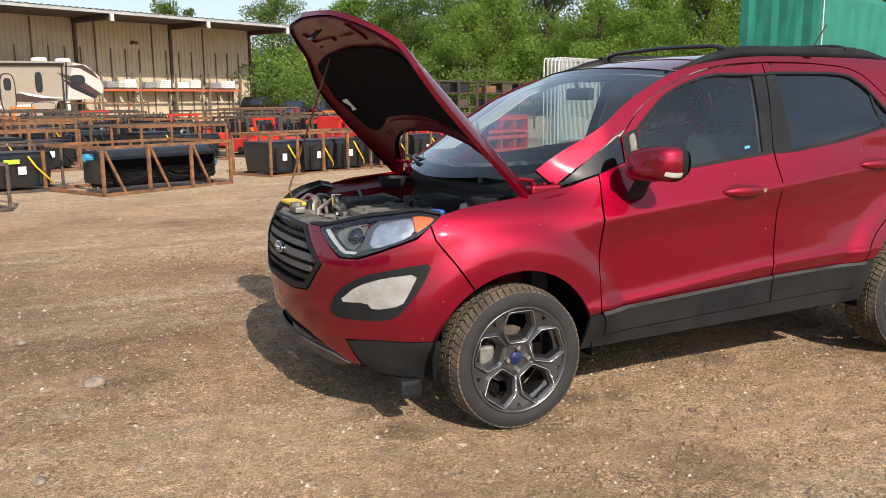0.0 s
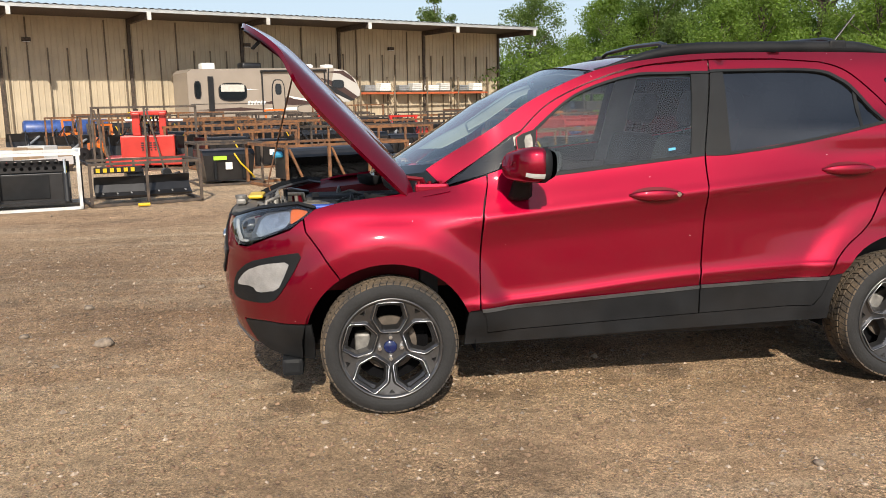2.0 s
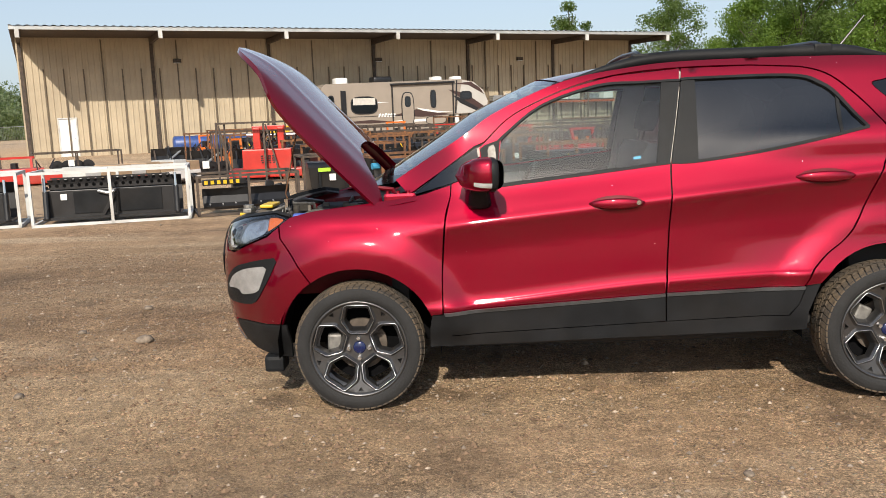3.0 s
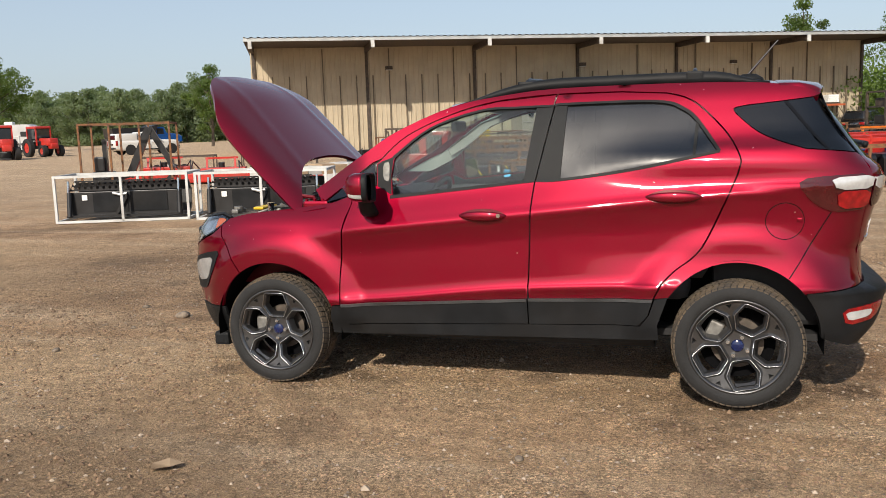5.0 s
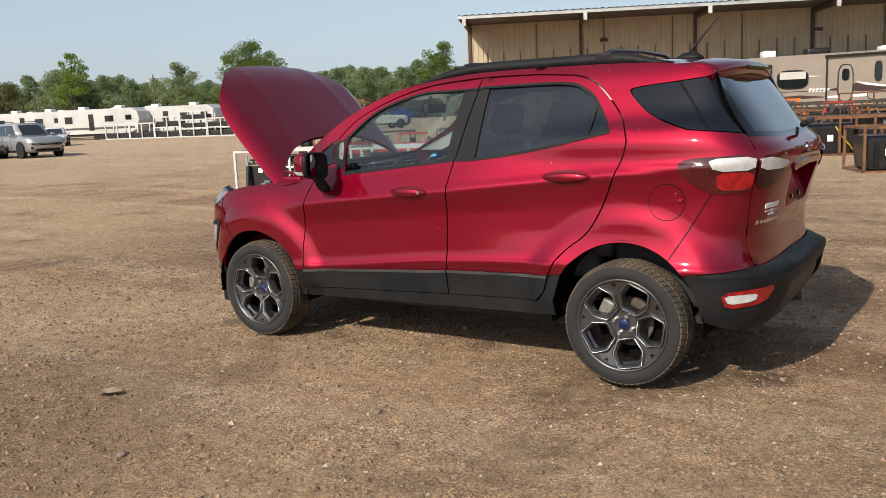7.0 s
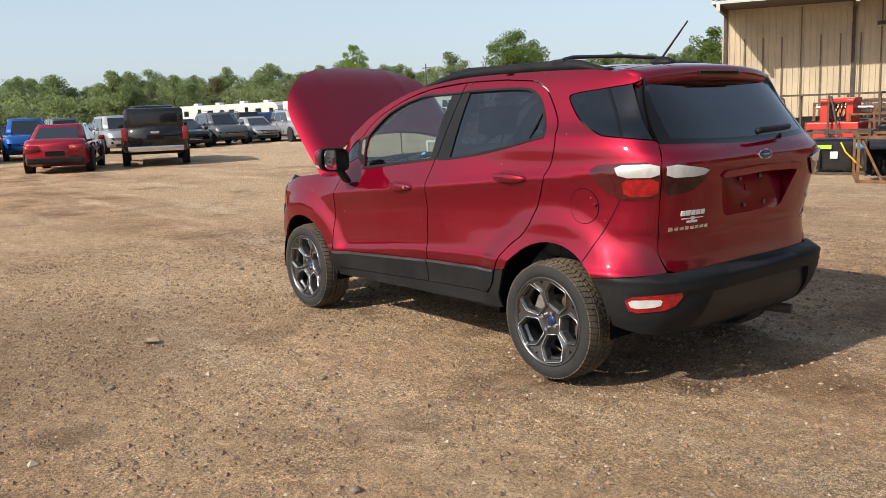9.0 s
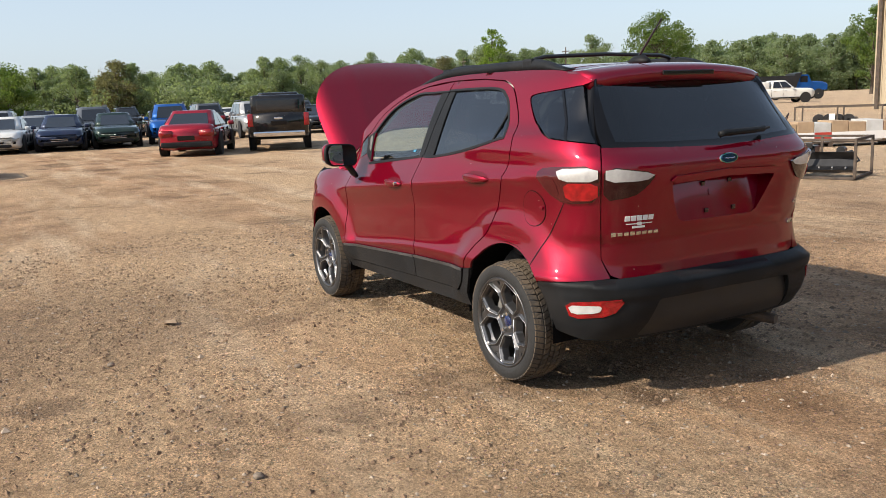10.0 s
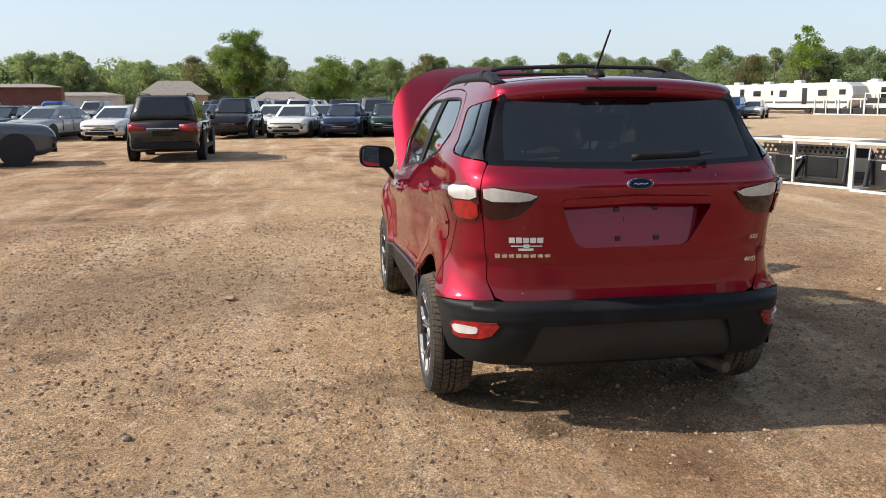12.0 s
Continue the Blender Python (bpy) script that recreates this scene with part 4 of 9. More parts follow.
# ---- fenders, doors, sides ----
panel("fender", X(circ(ARCH_F, AR, 123, 22)) + X([(0.365, 0.47), (0.411, 0.474)]) + X(cr([(0.412, 0.55), (0.415, 0.69), (0.435, 0.92), (0.463, 1.024), (0.466, 1.076)]))
      + X(cr([(0.40, 1.056), (0.30, 1.028), (0.08, 1.003), (-0.20, 0.975), (-0.335, 0.946)])) + X([(-0.379, 0.910), (-0.362, 0.852), (-0.29, 0.76)]), RED)
fd = panel("front_door", X(cr([(0.418, 0.478), (1.0, 0.508), (1.471, 0.536)])) + X(cr([(1.474, 0.60), (1.486, 0.85), (1.500, 1.08), (1.508, 1.155)]))
           + X([(1.446, 1.149), (0.714, 1.074)]) + X([(0.700, 1.18)]) + X(cr([(0.716, 1.285), (0.908, 1.433), (1.187, 1.521), (1.40, 1.530), (1.583, 1.533)]))
           + X([(1.594, 1.590)]) + X(cr([(1.277, 1.566), (1.029, 1.505), (0.781, 1.396), (0.640, 1.272)])) + X([(0.612, 1.248), (0.618, 1.130), (0.474, 1.082), (0.470, 1.03)])
           + X(cr([(0.443, 0.92), (0.422, 0.69), (0.418, 0.56)])), RED, creases=CREASES)
rd = panel("rear_door", X(cr([(1.481, 0.538), (1.8, 0.548), (2.112, 0.556)])) + X(cr([(2.152, 0.636), (2.215, 0.70), (2.341, 0.813), (2.469, 1.087), (2.512, 1.20), (2.512, 1.26), (2.452, 1.371), (2.330, 1.500), (2.25, 1.55), (2.165, 1.574)]))
           + X(cr([(1.938, 1.590), (1.602, 1.591)])) + X([(1.592, 1.535)]) + X(cr([(1.66, 1.540), (2.0, 1.541), (2.166, 1.530), (2.24, 1.50), (2.311, 1.445), (2.42, 1.288)]))
           + X(cr([(2.0, 1.205), (1.639, 1.158), (1.515, 1.156)])) + X(cr([(1.507, 1.08), (1.493, 0.85), (1.482, 0.60)])), RED, creases=CREASES)
panel("body_side", X([(0.262, 1.036), (0.198, 1.105)]) + X(cr([(0.36, 1.205), (0.525, 1.302), (0.71, 1.421), (1.023, 1.549), (1.338, 1.604), (1.643, 1.627), (2.22, 1.627), (2.60, 1.614), (2.80, 1.588)]))
      + [(sr(0.79), 1.550), (sx(2.912), 1.534), (sx(2.74), 1.520)] + X(cr([(2.60, 1.508), (2.535, 1.501), (2.488, 1.478), (2.59, 1.378), (2.687, 1.328), (2.82, 1.284)])) + [(sr(0.712), 1.259), (sr(0.692), 1.250)]
      + [(sr(0.693), 1.10), (sr(0.693), 0.9), (sr(0.691), 0.72), (sr(0.645), 0.628), (sx(2.93), 0.615)]
      + X([(2.822, 0.602)]) + X(circ(ARCH_R, AR, 38, 147)) + X([(2.185, 0.566), (2.121, 0.558)])
      + X(cr([(2.160, 0.634), (2.222, 0.697), (2.349, 0.811), (2.476, 1.085), (2.519, 1.20), (2.519, 1.262), (2.458, 1.375), (2.336, 1.506), (2.254, 1.557), (2.165, 1.581)]))
      + X(cr([(1.938, 1.597), (1.598, 1.598), (1.277, 1.573), (1.029, 1.512), (0.781, 1.403), (0.634, 1.277)])) + X([(0.585, 1.258), (0.42, 1.140)]), RED)
# windows and black posts
panel("window_glass", X([(0.712, 1.072)]) + X([(1.449, 1.147), (1.50, 1.530)]) + X(cr([(1.187, 1.524), (0.908, 1.436), (0.714, 1.288)])) + X([(0.70, 1.18)]), AUTOGLASS, (fd[0], fd[1]), out=-0.012, thick=0.004, step=0.06)
panel("window_glass", X([(1.636, 1.155)]) + X(cr([(2.0, 1.202), (2.295, 1.262)])) + X([(2.313, 1.447)]) + X(cr([(2.24, 1.505), (2.166, 1.533), (2.0, 1.545), (1.658, 1.543)])), DUSTYTINT, (rd[0], rd[1]), out=-0.012, thick=0.004, step=0.06)
panel("window_glass", X([(2.308, 1.262), (2.416, 1.286), (2.324, 1.438)]), DUSTYTINT, (rd[0], rd[1]), out=-0.012, thick=0.004, step=0.05, label="small fixed dark corner pane")
panel("window_bar", X([(2.295, 1.260), (2.309, 1.264), (2.327, 1.438), (2.311, 1.446)]), BLACKPL, (rd[0], rd[1]), out=-0.007, step=0.04)
panel("pillar_cover", X([(1.446, 1.147), (1.509, 1.153), (1.588, 1.534), (1.498, 1.530)]), BLACKPL, (fd[0], fd[1]), out=-0.005, step=0.05)
panel("pillar_cover", X([(1.517, 1.155), (1.640, 1.156), (1.660, 1.540), (1.597, 1.538)]), BLACKPL, (rd[0], rd[1]), out=-0.005, step=0.05)
panel("belt_seal", X([(0.70, 1.060), (1.508, 1.143), (1.510, 1.158), (0.70, 1.078)]), BLACKPL, (fd[0], fd[1]), out=0.003, step=0.05)
panel("belt_seal", X(cr([(1.515, 1.144), (1.65, 1.147), (2.0, 1.192), (2.425, 1.278)])) + X(cr([(2.425, 1.292), (2.0, 1.207), (1.65, 1.161), (1.515, 1.159)])), BLACKPL, (rd[0], rd[1]), out=0.003, step=0.05)
panel("window_seal", X(cr([(0.700, 1.285), (0.908, 1.440), (1.187, 1.529), (1.40, 1.538), (1.59, 1.541)])) + X(cr([(1.59, 1.530), (1.40, 1.527), (1.187, 1.517), (0.908, 1.428), (0.715, 1.278)])), BLACKPL, (fd[0], fd[1]), out=0.001, step=0.05)
panel("window_seal", X(cr([(1.592, 1.545), (1.66, 1.548), (2.0, 1.549), (2.17, 1.538), (2.25, 1.505), (2.32, 1.448), (2.43, 1.287)])) + X(cr([(2.415, 1.284), (2.305, 1.440), (2.235, 1.495), (2.16, 1.526), (2.0, 1.537), (1.66, 1.536), (1.592, 1.533)])), BLACKPL, (rd[0], rd[1]), out=0.001, step=0.05)
panel("corner_window", X([(0.285, 1.034), (0.465, 1.084), (0.612, 1.134), (0.599, 1.250), (0.43, 1.145)]), TINTGLASS, out=-0.002, step=0.04, label="gloss black corner pane at the mirror")
panel("mirror_sail", X([(0.622, 1.128), (0.708, 1.080), (0.700, 1.18), (0.712, 1.286), (0.640, 1.262), (0.615, 1.245)]), BLACKPL, (fd[0], fd[1]), out=0.001, step=0.04)
panel("sail_insert", X(rounded([(0.655, 1.165), (0.690, 1.150), (0.688, 1.265), (0.650, 1.25)], 1)), ALUDUST, (fd[0], fd[1]), out=0.003, step=0.04)
panel("quarter_window", X(cr([(2.537, 1.497), (2.494, 1.476), (2.593, 1.382), (2.689, 1.333), (2.82, 1.289)])) + [(sr(0.712), 1.264), (sx(2.908), 1.529), (sx(2.74), 1.515)] + X([(2.60, 1.504)]), TINTGLASS, out=-0.004, step=0.05)
panel("window_bar", [(sx(2.733), 1.514), (sx(2.752), 1.516), (sx(2.950), 1.275), (sx(2.932), 1.277)], GLOSSBLK, out=0.0, step=0.05)
# black lower trim
panel("door_cladding", X([(0.452, 0.362), (1.474, 0.400), (1.470, 0.532), (0.420, 0.474), (0.440, 0.44)]), BLACKPL, (fd[0], fd[1]), out=0.010)
panel("door_cladding", X([(1.481, 0.400), (2.040, 0.417), (2.088, 0.47), (2.114, 0.552), (1.477, 0.534)]), BLACKPL, (rd[0], rd[1]), out=0.010)
# lip strips in a paler colour that paints the bright line on the bevel
panel("cladding_lip", X([(0.424, 0.462), (1.470, 0.520), (1.470, 0.535), (0.420, 0.477)]), TRIMEDGE, (fd[0], fd[1]), out=0.015, step=0.04, thick=0.008)
panel("cladding_lip", X([(1.478, 0.522), (2.110, 0.540), (2.114, 0.555), (1.477, 0.537)]), TRIMEDGE, (rd[0], rd[1]), out=0.015, step=0.04, thick=0.008)
panel("sill", X([(0.345, 0.300), (1.46, 0.325), (2.14, 0.338)]) + X([(2.135, 0.42), (2.185, 0.565), (2.122, 0.553), (2.095, 0.47), (2.052, 0.412), (1.48, 0.395), (0.452, 0.356), (0.442, 0.466), (0.362, 0.464), (0.350, 0.40)]), BLACKPL, out=0.004)
panel("body_gap", X([(2.944, 0.985), (2.745, 0.672), (2.750, 0.670), (2.949, 0.984)]), GLOSSBLK, out=0.0016, thick=0.003, step=0.04)
panel("fuel_flap", [(sx(2.728) + 0.088 * math.cos(a * 0.2618), 0.944 + 0.086 * math.sin(a * 0.2618)) for a in range(24)], RED, both=False, out=0.003, thick=0.006)
panel("fuel_gap", [(sx(2.728) + 0.092 * math.cos(a * 0.2618), 0.944 + 0.090 * math.sin(a * 0.2618)) for a in range(24)], GLOSSBLK, both=False, out=0.0012, thick=0.003)
bm = bmesh.new()
q = full(sx(2.795), 0.952, 0.006, tail_in)
box(bm, q.x - 0.012, q.x + 0.012, q.y - 0.008, q.y + 0.008, q.z - 0.008, q.z + 0.008, 0.004)
part("flap_catch", bm, RED, car)

# ---- front end ----
def mirrored(half):
    return half + [(-s, z) for s, z in reversed(half) if abs(s) > 1e-6]


HL = [(sf(0.382), 0.875), (sf(0.54), 0.771), (sf(0.62), 0.776), (sx(-0.443), 0.864), (sx(-0.362), 0.922), (sx(-0.338), 0.945), (sx(-0.432), 0.962), (sf(0.622), 0.933), (sf(0.43), 0.886)]
bump_half = [(0.0, 0.580), (sf(0.209), 0.581), (sf(0.335), 0.595), (sf(0.392), 0.655), (sf(0.447), 0.727), (sf(0.268), 0.878), (sf(0.373), 0.881)] \
    + [(sf(0.535), 0.764), (sf(0.622), 0.768), (sx(-0.440), 0.856), (sx(-0.386), 0.902), (sx(-0.369), 0.850), (sx(-0.297), 0.757)] + X(circ(ARCH_F, AR, 124, 163, 6)) \
    + [(sx(-0.45), 0.429), (sf(0.66), 0.424), (sf(0.541), 0.411), (sf(0.592), 0.295), (sf(0.541), 0.290), (sf(0.45), 0.338), (sf(0.36), 0.372), (sf(0.318), 0.385), (sf(0.244), 0.402), (0.0, 0.43)]
surfaced("front_bumper", body_fn(), mirrored(bump_half), RED, car, step=0.04)
panel("front_cladding", [(sx(-0.365), 0.25), (sx(-0.352), 0.34), (sx(-0.355), 0.426), (sx(-0.45), 0.423), (sf(0.66), 0.418), (sf(0.551), 0.404), (sf(0.600), 0.305), (sf(0.66), 0.27), (sf(0.72), 0.258)], BLACKPL, out=0.003)
surfaced("skid_plate", body_fn(0.006), mirrored([(0.0, 0.262), (sf(0.30), 0.252), (sf(0.45), 0.258), (sf(0.535), 0.286), (sf(0.44), 0.318), (sf(0.34), 0.325), (0.0, 0.335)]), SKIDGREY, car, step=0.05)
surfaced("lower_intake", body_fn(-0.05), mirrored([(0.0, 0.29), (sf(0.46), 0.29), (sf(0.40), 0.40), (0.0, 0.46)]), GLOSSBLK, car, step=0.06)
for z in (0.355, 0.385, 0.412):
    surfaced("intake_slat", body_fn(-0.025), [(-sf(0.30), z - 0.006), (sf(0.30), z - 0.006), (sf(0.30), z + 0.006), (-sf(0.30), z + 0.006)], BLACKPL, car, step=0.06)
fog = panel("fog_bezel", rounded([(sf(0.484), 0.530), (sf(0.525), 0.622), (sf(0.631), 0.700), (sx(-0.50), 0.742), (sx(-0.376), 0.762), (sx(-0.432), 0.652), (sx(-0.51), 0.538), (sf(0.70), 0.512), (sf(0.52), 0.506)], 1), BLACKPL, out=0.005, thick=0.02)
panel("fog_lens", rounded([(sf(0.535), 0.580), (sf(0.618), 0.658), (sf(0.70), 0.698), (sx(-0.436), 0.718), (sx(-0.47), 0.64), (sx(-0.50), 0.582), (sf(0.669), 0.559), (sf(0.648), 0.589)], 1), FACET, (fog[0], fog[1]), out=0.008, step=0.03, label="clear faceted fog lamp lens")
hl = panel("headlight", HL, GREYBOWL, out=-0.045, step=0.05, label="clear headlight with amber side reflector")
for h in hl:
    h.name = "headlight"
panel("lens", rounded(HL, 1), LENSCLEAR, (hl[0], hl[1]), out=0.003, thick=0.003)
panel("bezel", HL, GLOSSBLK, (hl[0], hl[1]), out=-0.002, thick=0.03, holes=[rounded([(sf(0.41), 0.874), (sf(0.545), 0.783), (sf(0.62), 0.788), (sx(-0.46), 0.868), (sx(-0.385), 0.916), (sx(-0.36), 0.940), (sx(-0.432), 0.950), (sf(0.622), 0.922), (sf(0.45), 0.882)], 1)])
panel("bowl", rounded([(sf(0.615), 0.800), (sf(0.66), 0.815), (sx(-0.47), 0.872), (sx(-0.415), 0.905), (sx(-0.435), 0.944), (sf(0.655), 0.928)], 1), GREYBOWL, (hl[0], hl[1]), out=-0.016, thick=0.03, step=0.03, label="grey reflector bowl")
panel("reflector_facet", rounded([(sf(0.650), 0.812), (sx(-0.52), 0.832), (sx(-0.450), 0.882), (sx(-0.458), 0.936), (sx(-0.52), 0.928), (sf(0.665), 0.905)], 1), SILVERBOWL, (hl[0], hl[1]), out=-0.012, thick=0.02, step=0.03)
panel("bowl", rounded([(sf(0.475), 0.856), (sf(0.55), 0.803), (sf(0.598), 0.803), (sf(0.635), 0.918), (sf(0.54), 0.900)], 1), ALUDUST, (hl[0], hl[1]), out=-0.028, thick=0.03, step=0.03)
panel("light_strip", [(sf(0.414), 0.872), (sf(0.546), 0.784), (sf(0.600), 0.787), (sf(0.600), 0.797), (sf(0.551), 0.796), (sf(0.436), 0.876)], LAMPWHITE, (hl[0], hl[1]), out=-0.010, thick=0.012, step=0.03)
panel("amber_reflector", rounded([(sx(-0.440), 0.872), (sx(-0.39), 0.906), (sx(-0.352), 0.938), (sx(-0.432), 0.954), (sx(-0.458), 0.946)], 1), AMBER, (hl[0], hl[1]), out=-0.008, thick=0.02)
for h in hl:
    sgn = -1 if h is hl[0] else 1
    bm = bmesh.new()
    c = full(sf(0.585), 0.853, -0.016, tail_in)
    c = Vector((c.x, abs(c.y) * sgn, c.z))
    lathe(bm, [(0.001, -0.024), (0.018, -0.020), (0.028, -0.009), (0.030, 0.006), (0.035, 0.010), (0.037, 0.03)], 20, Matrix.Translation(c) @ pose(0, 0, 0, 0, 0, -58 if sgn < 0 else 238))
    part("projector", bm, DARKGLASS, h, smooth=True)
panel("lamp_top_seal", [(sf(0.27), 0.884), (sf(0.376), 0.882), (sf(0.43), 0.891), (sf(0.622), 0.939), (sx(-0.432), 0.968), (sx(-0.334), 0.952), (sx(-0.334), 0.962), (sx(-0.432), 0.979), (sf(0.622), 0.952), (sf(0.43), 0.904), (sf(0.33), 0.896)], BLACKPL, out=0.0, thick=0.03)

# grille: dark shell, three broad bars, honeycomb and badge
GR = mirrored([(0.0, 0.587), (sf(0.209), 0.588), (sf(0.330), 0.602), (sf(0.386), 0.660), (sf(0.440), 0.727), (sf(0.261), 0.882), (0.0, 0.886)])
grille = surfaced("grille", body_fn(-0.055), GR, GLOSSBLK, car, step=0.06, label="black hexagonal grille with broad bars")
GI = mirrored([(0.0, 0.610), (sf(0.20), 0.611), (sf(0.310), 0.624), (sf(0.362), 0.672), (sf(0.412), 0.728), (sf(0.250), 0.862), (0.0, 0.866)])
surfaced("frame", body_fn(0.006), GR, BLACKPL, grille, holes=[GI], step=0.04, thick=0.06)
for z, hh, w in ((0.828, 0.009, 0.300), (0.790, 0.012, 0.345), (0.742, 0.016, 0.400), (0.692, 0.012, 0.372), (0.652, 0.009, 0.340)):
    surfaced("bar", body_fn(-0.004), [(-sf(w), z - hh), (sf(w), z - hh), (sf(w - 0.02), z + hh), (-sf(w - 0.02), z + hh)], SKIDGREY if hh > 0.011 else BLACKPL, grille, step=0.05, thick=0.035)
bm = bmesh.new()
fnb = body_fn(-0.028)
for zi, z in enumerate((0.645, 0.70, 0.715, 0.785, 0.80, 0.852)):
    for k in range(-9, 10):
        y = (k + 0.5 * (zi % 2)) * 0.042
        lim = 0.36 if z < 0.80 else 0.29
        if abs(y) > lim:
            continue
        s0 = math.copysign(sf(abs(y)), y)
        prev = None
        for a in range(7):
            p, n = fnb(s0 + 0.020 * math.cos(a * 1.0472 + 0.5236), z + 0.020 * math.sin(a * 1.0472 + 0.5236))
            if prev is not None:
                beam(bm, prev, p, 0.006, 0.012, n)
            prev = p
part("honeycomb", bm, BLACKPL, grille)


def badge(name, centre, normal, up, rx, rz, parent):
    """An oval blue badge in a bright rim."""
    z = Vector(normal).normalized()
    x = Vector(up).cross(z).normalized()
    m = Matrix.Translation(centre) @ Matrix((x, z.cross(x), z)).transposed().to_4x4()
    made = None
    for nm, k, h, mtl in (("badge", 1.0, 0.008, CHROME), ("enamel", 0.86, 0.011, EMBLEMBLUE)):
        bm = bmesh.new()
        rings = [ring(bm, [m @ Vector((rx * k * q * math.cos(i * 0.2618), rz * k * q * math.sin(i * 0.2618), d)) for i in range(24)]) for q, d in ((1.0, -0.01), (1.0, h * 0.6), (0.93, h))]
        skin(bm, rings, caps=(False, True))
        ob = part(nm if made is None else nm, bm, mtl, made or parent)
        if made is None:
            made = ob
    bm = bmesh.new()
    for i in range(5):
        px = rx * (-0.42 + 0.21 * i)
        rod(bm, m @ Vector((px - 0.1 * rx, 0.0 - 0.05 * rz, 0.0115)), m @ Vector((px + 0.08 * rx, 0.1 * rz * (-1) ** i, 0.0115)), rz * 0.09, 6)
    part("script_mark", bm, CHROME, made)
    return made


badge("badge", Vector((-0.808, 0, 0.742)), (-1, 0, 0.05), (0, 0, 1), 0.066, 0.028, grille)

# ---- glasshouse and roof ----
def edge_pt(x, z):
    return full(sx(x), z, 0.0, tail_in)


SHIELD = [(0.205, 1.100), (0.36, 1.195), (0.525, 1.294), (0.71, 1.413), (0.87, 1.484), (1.02, 1.542)]
ROOFLINE = [(1.02, 1.546), (1.338, 1.601), (1.643, 1.624), (2.22, 1.624), (2.60, 1.611), (2.80, 1.587), (2.90, 1.560)]


def shield_pt(v, u, lift=0.0):
    i = min(int(v * (len(SHIELD) - 1)), len(SHIELD) - 2)
    f = v * (len(SHIELD) - 1) - i
    e = edge_pt(*SHIELD[i]).lerp(edge_pt(*SHIELD[i + 1]), f)
    w = 1 - u * u
    return Vector((e.x - (0.22 - 0.13 * v) * w, e.y * -u if e.y > 0 else -e.y * u, e.z - (0.05 - 0.085 * v) * w + lift))


def grid_mesh(fn, na, nb):
    vs = [fn(i / na, j / nb * 2 - 1) for i in range(na + 1) for j in range(nb + 1)]
    fs = [(i * (nb + 1) + j, (i + 1) * (nb + 1) + j, (i + 1) * (nb + 1) + j + 1, i * (nb + 1) + j + 1) for i in range(na) for j in range(nb)]
    return [tuple(v) for v in vs], fs


v, f = grid_mesh(lambda a, b: shield_pt(a, b * 0.985), 20, 28)
raw("windshield", v, f, AUTOGLASS, car, "clear windshield", True)
v, f = grid_mesh(lambda a, b: shield_pt(-0.02 + 0.09 * a, b * 0.99, 0.002), 2, 28)
raw("windshield_band", v, f, GLOSSBLK, car, "", True)


def roof_edge(t):
    i = min(int(t * (len(ROOFLINE) - 1)), len(ROOFLINE) - 2)
    f = t * (len(ROOFLINE) - 1) - i
    (x0, z0), (x1, z1) = ROOFLINE[i], ROOFLINE[i + 1]
    x = x0 + (x1 - x0) * f
    return edge_pt(x, pchip([p[0] for p in ROOFLINE], [p[1] for p in ROOFLINE], x))


def roof_pt(t, u):
    e = roof_edge(t)
    w = 1 - abs(u) ** 2.4
    fore = -0.09 * max(0.0, 1 - 4 * t) * (1 - u * u) + 0.08 * max(0.0, 4 * t - 3) * (1 - u * u)
    return Vector((e.x + fore, -e.y * u * 0.992, e.z + 0.034 * w))


v, f = grid_mesh(roof_pt, 40, 28)
roof = raw("roof", v, f, RED, car, "", True)
v, f = grid_mesh(lambda a, b: roof_pt(a, b * 0.97) - Vector((0, 0, 0.035)), 20, 14)
raw("headliner", v, f, CABINGREY, car, "", True)
# roof rails and cross bars
for sgn in (-1, 1):
    bm = bmesh.new()
    rings = []
    k = 26
    for i in range(k + 1):
        t = i / k
        x = 0.98 + (2.66 - 0.98) * t
        zr = pchip([p[0] for p in ROOFLINE], [p[1] for p in ROOFLINE], max(1.02, x))
        if x < 1.02:
            zr = 1.53
        e = edge_pt(x, zr)
        lift = 0.052 * ease(0, 0.3, t) * (1 - 0.9 * ease(0.84, 1.0, t)) + 0.003
        y = -abs(e.y) + 0.045
        hw = 0.030 * ease(-0.1, 0.2, t) + 0.006
        z0 = zr + 0.004
        rings.append(ring(bm, [(x, sgn * -(y - hw), z0 - 0.004), (x, sgn * -(y - hw * 0.75), z0 + lift * 0.8), (x, sgn * -(y - hw * 0.2), z0 + lift), (x, sgn * -(y + hw * 0.6), z0 + lift * 0.85), (x, sgn * -(y + hw), z0 + 0.008)]))
    skin(bm, rings)
    bmesh.ops.recalc_face_normals(bm, faces=bm.faces)
    part("roof_rail", bm, BLACKPL, car, smooth=True)
for x, w in ((1.42, 0.50), (2.30, 0.50)):
    bm = bmesh.new()
    zr = pchip([p[0] for p in ROOFLINE], [p[1] for p in ROOFLINE], x) + 0.050
    pts = [(x, -w, zr - 0.015), (x, -w * 0.93, zr + 0.012), (x, -w * 0.8, zr + 0.024), (x, 0, zr + 0.034), (x, w * 0.8, zr + 0.024), (x, w * 0.93, zr + 0.012), (x, w, zr - 0.015)]
    tube(bm, pts, 0.011, 10)
    bar = part("cross_bar", bm, BLKIRON, car, smooth=True)
    for sgn in (-1, 1):
        bm = bmesh.new()
        box(bm, x - 0.045, x + 0.045, sgn * w - 0.025, sgn * w + 0.025, zr - 0.04, zr + 0.012, 0.012)
        part("bar_foot", bm, BLACKPL, bar)
bm = bmesh.new()
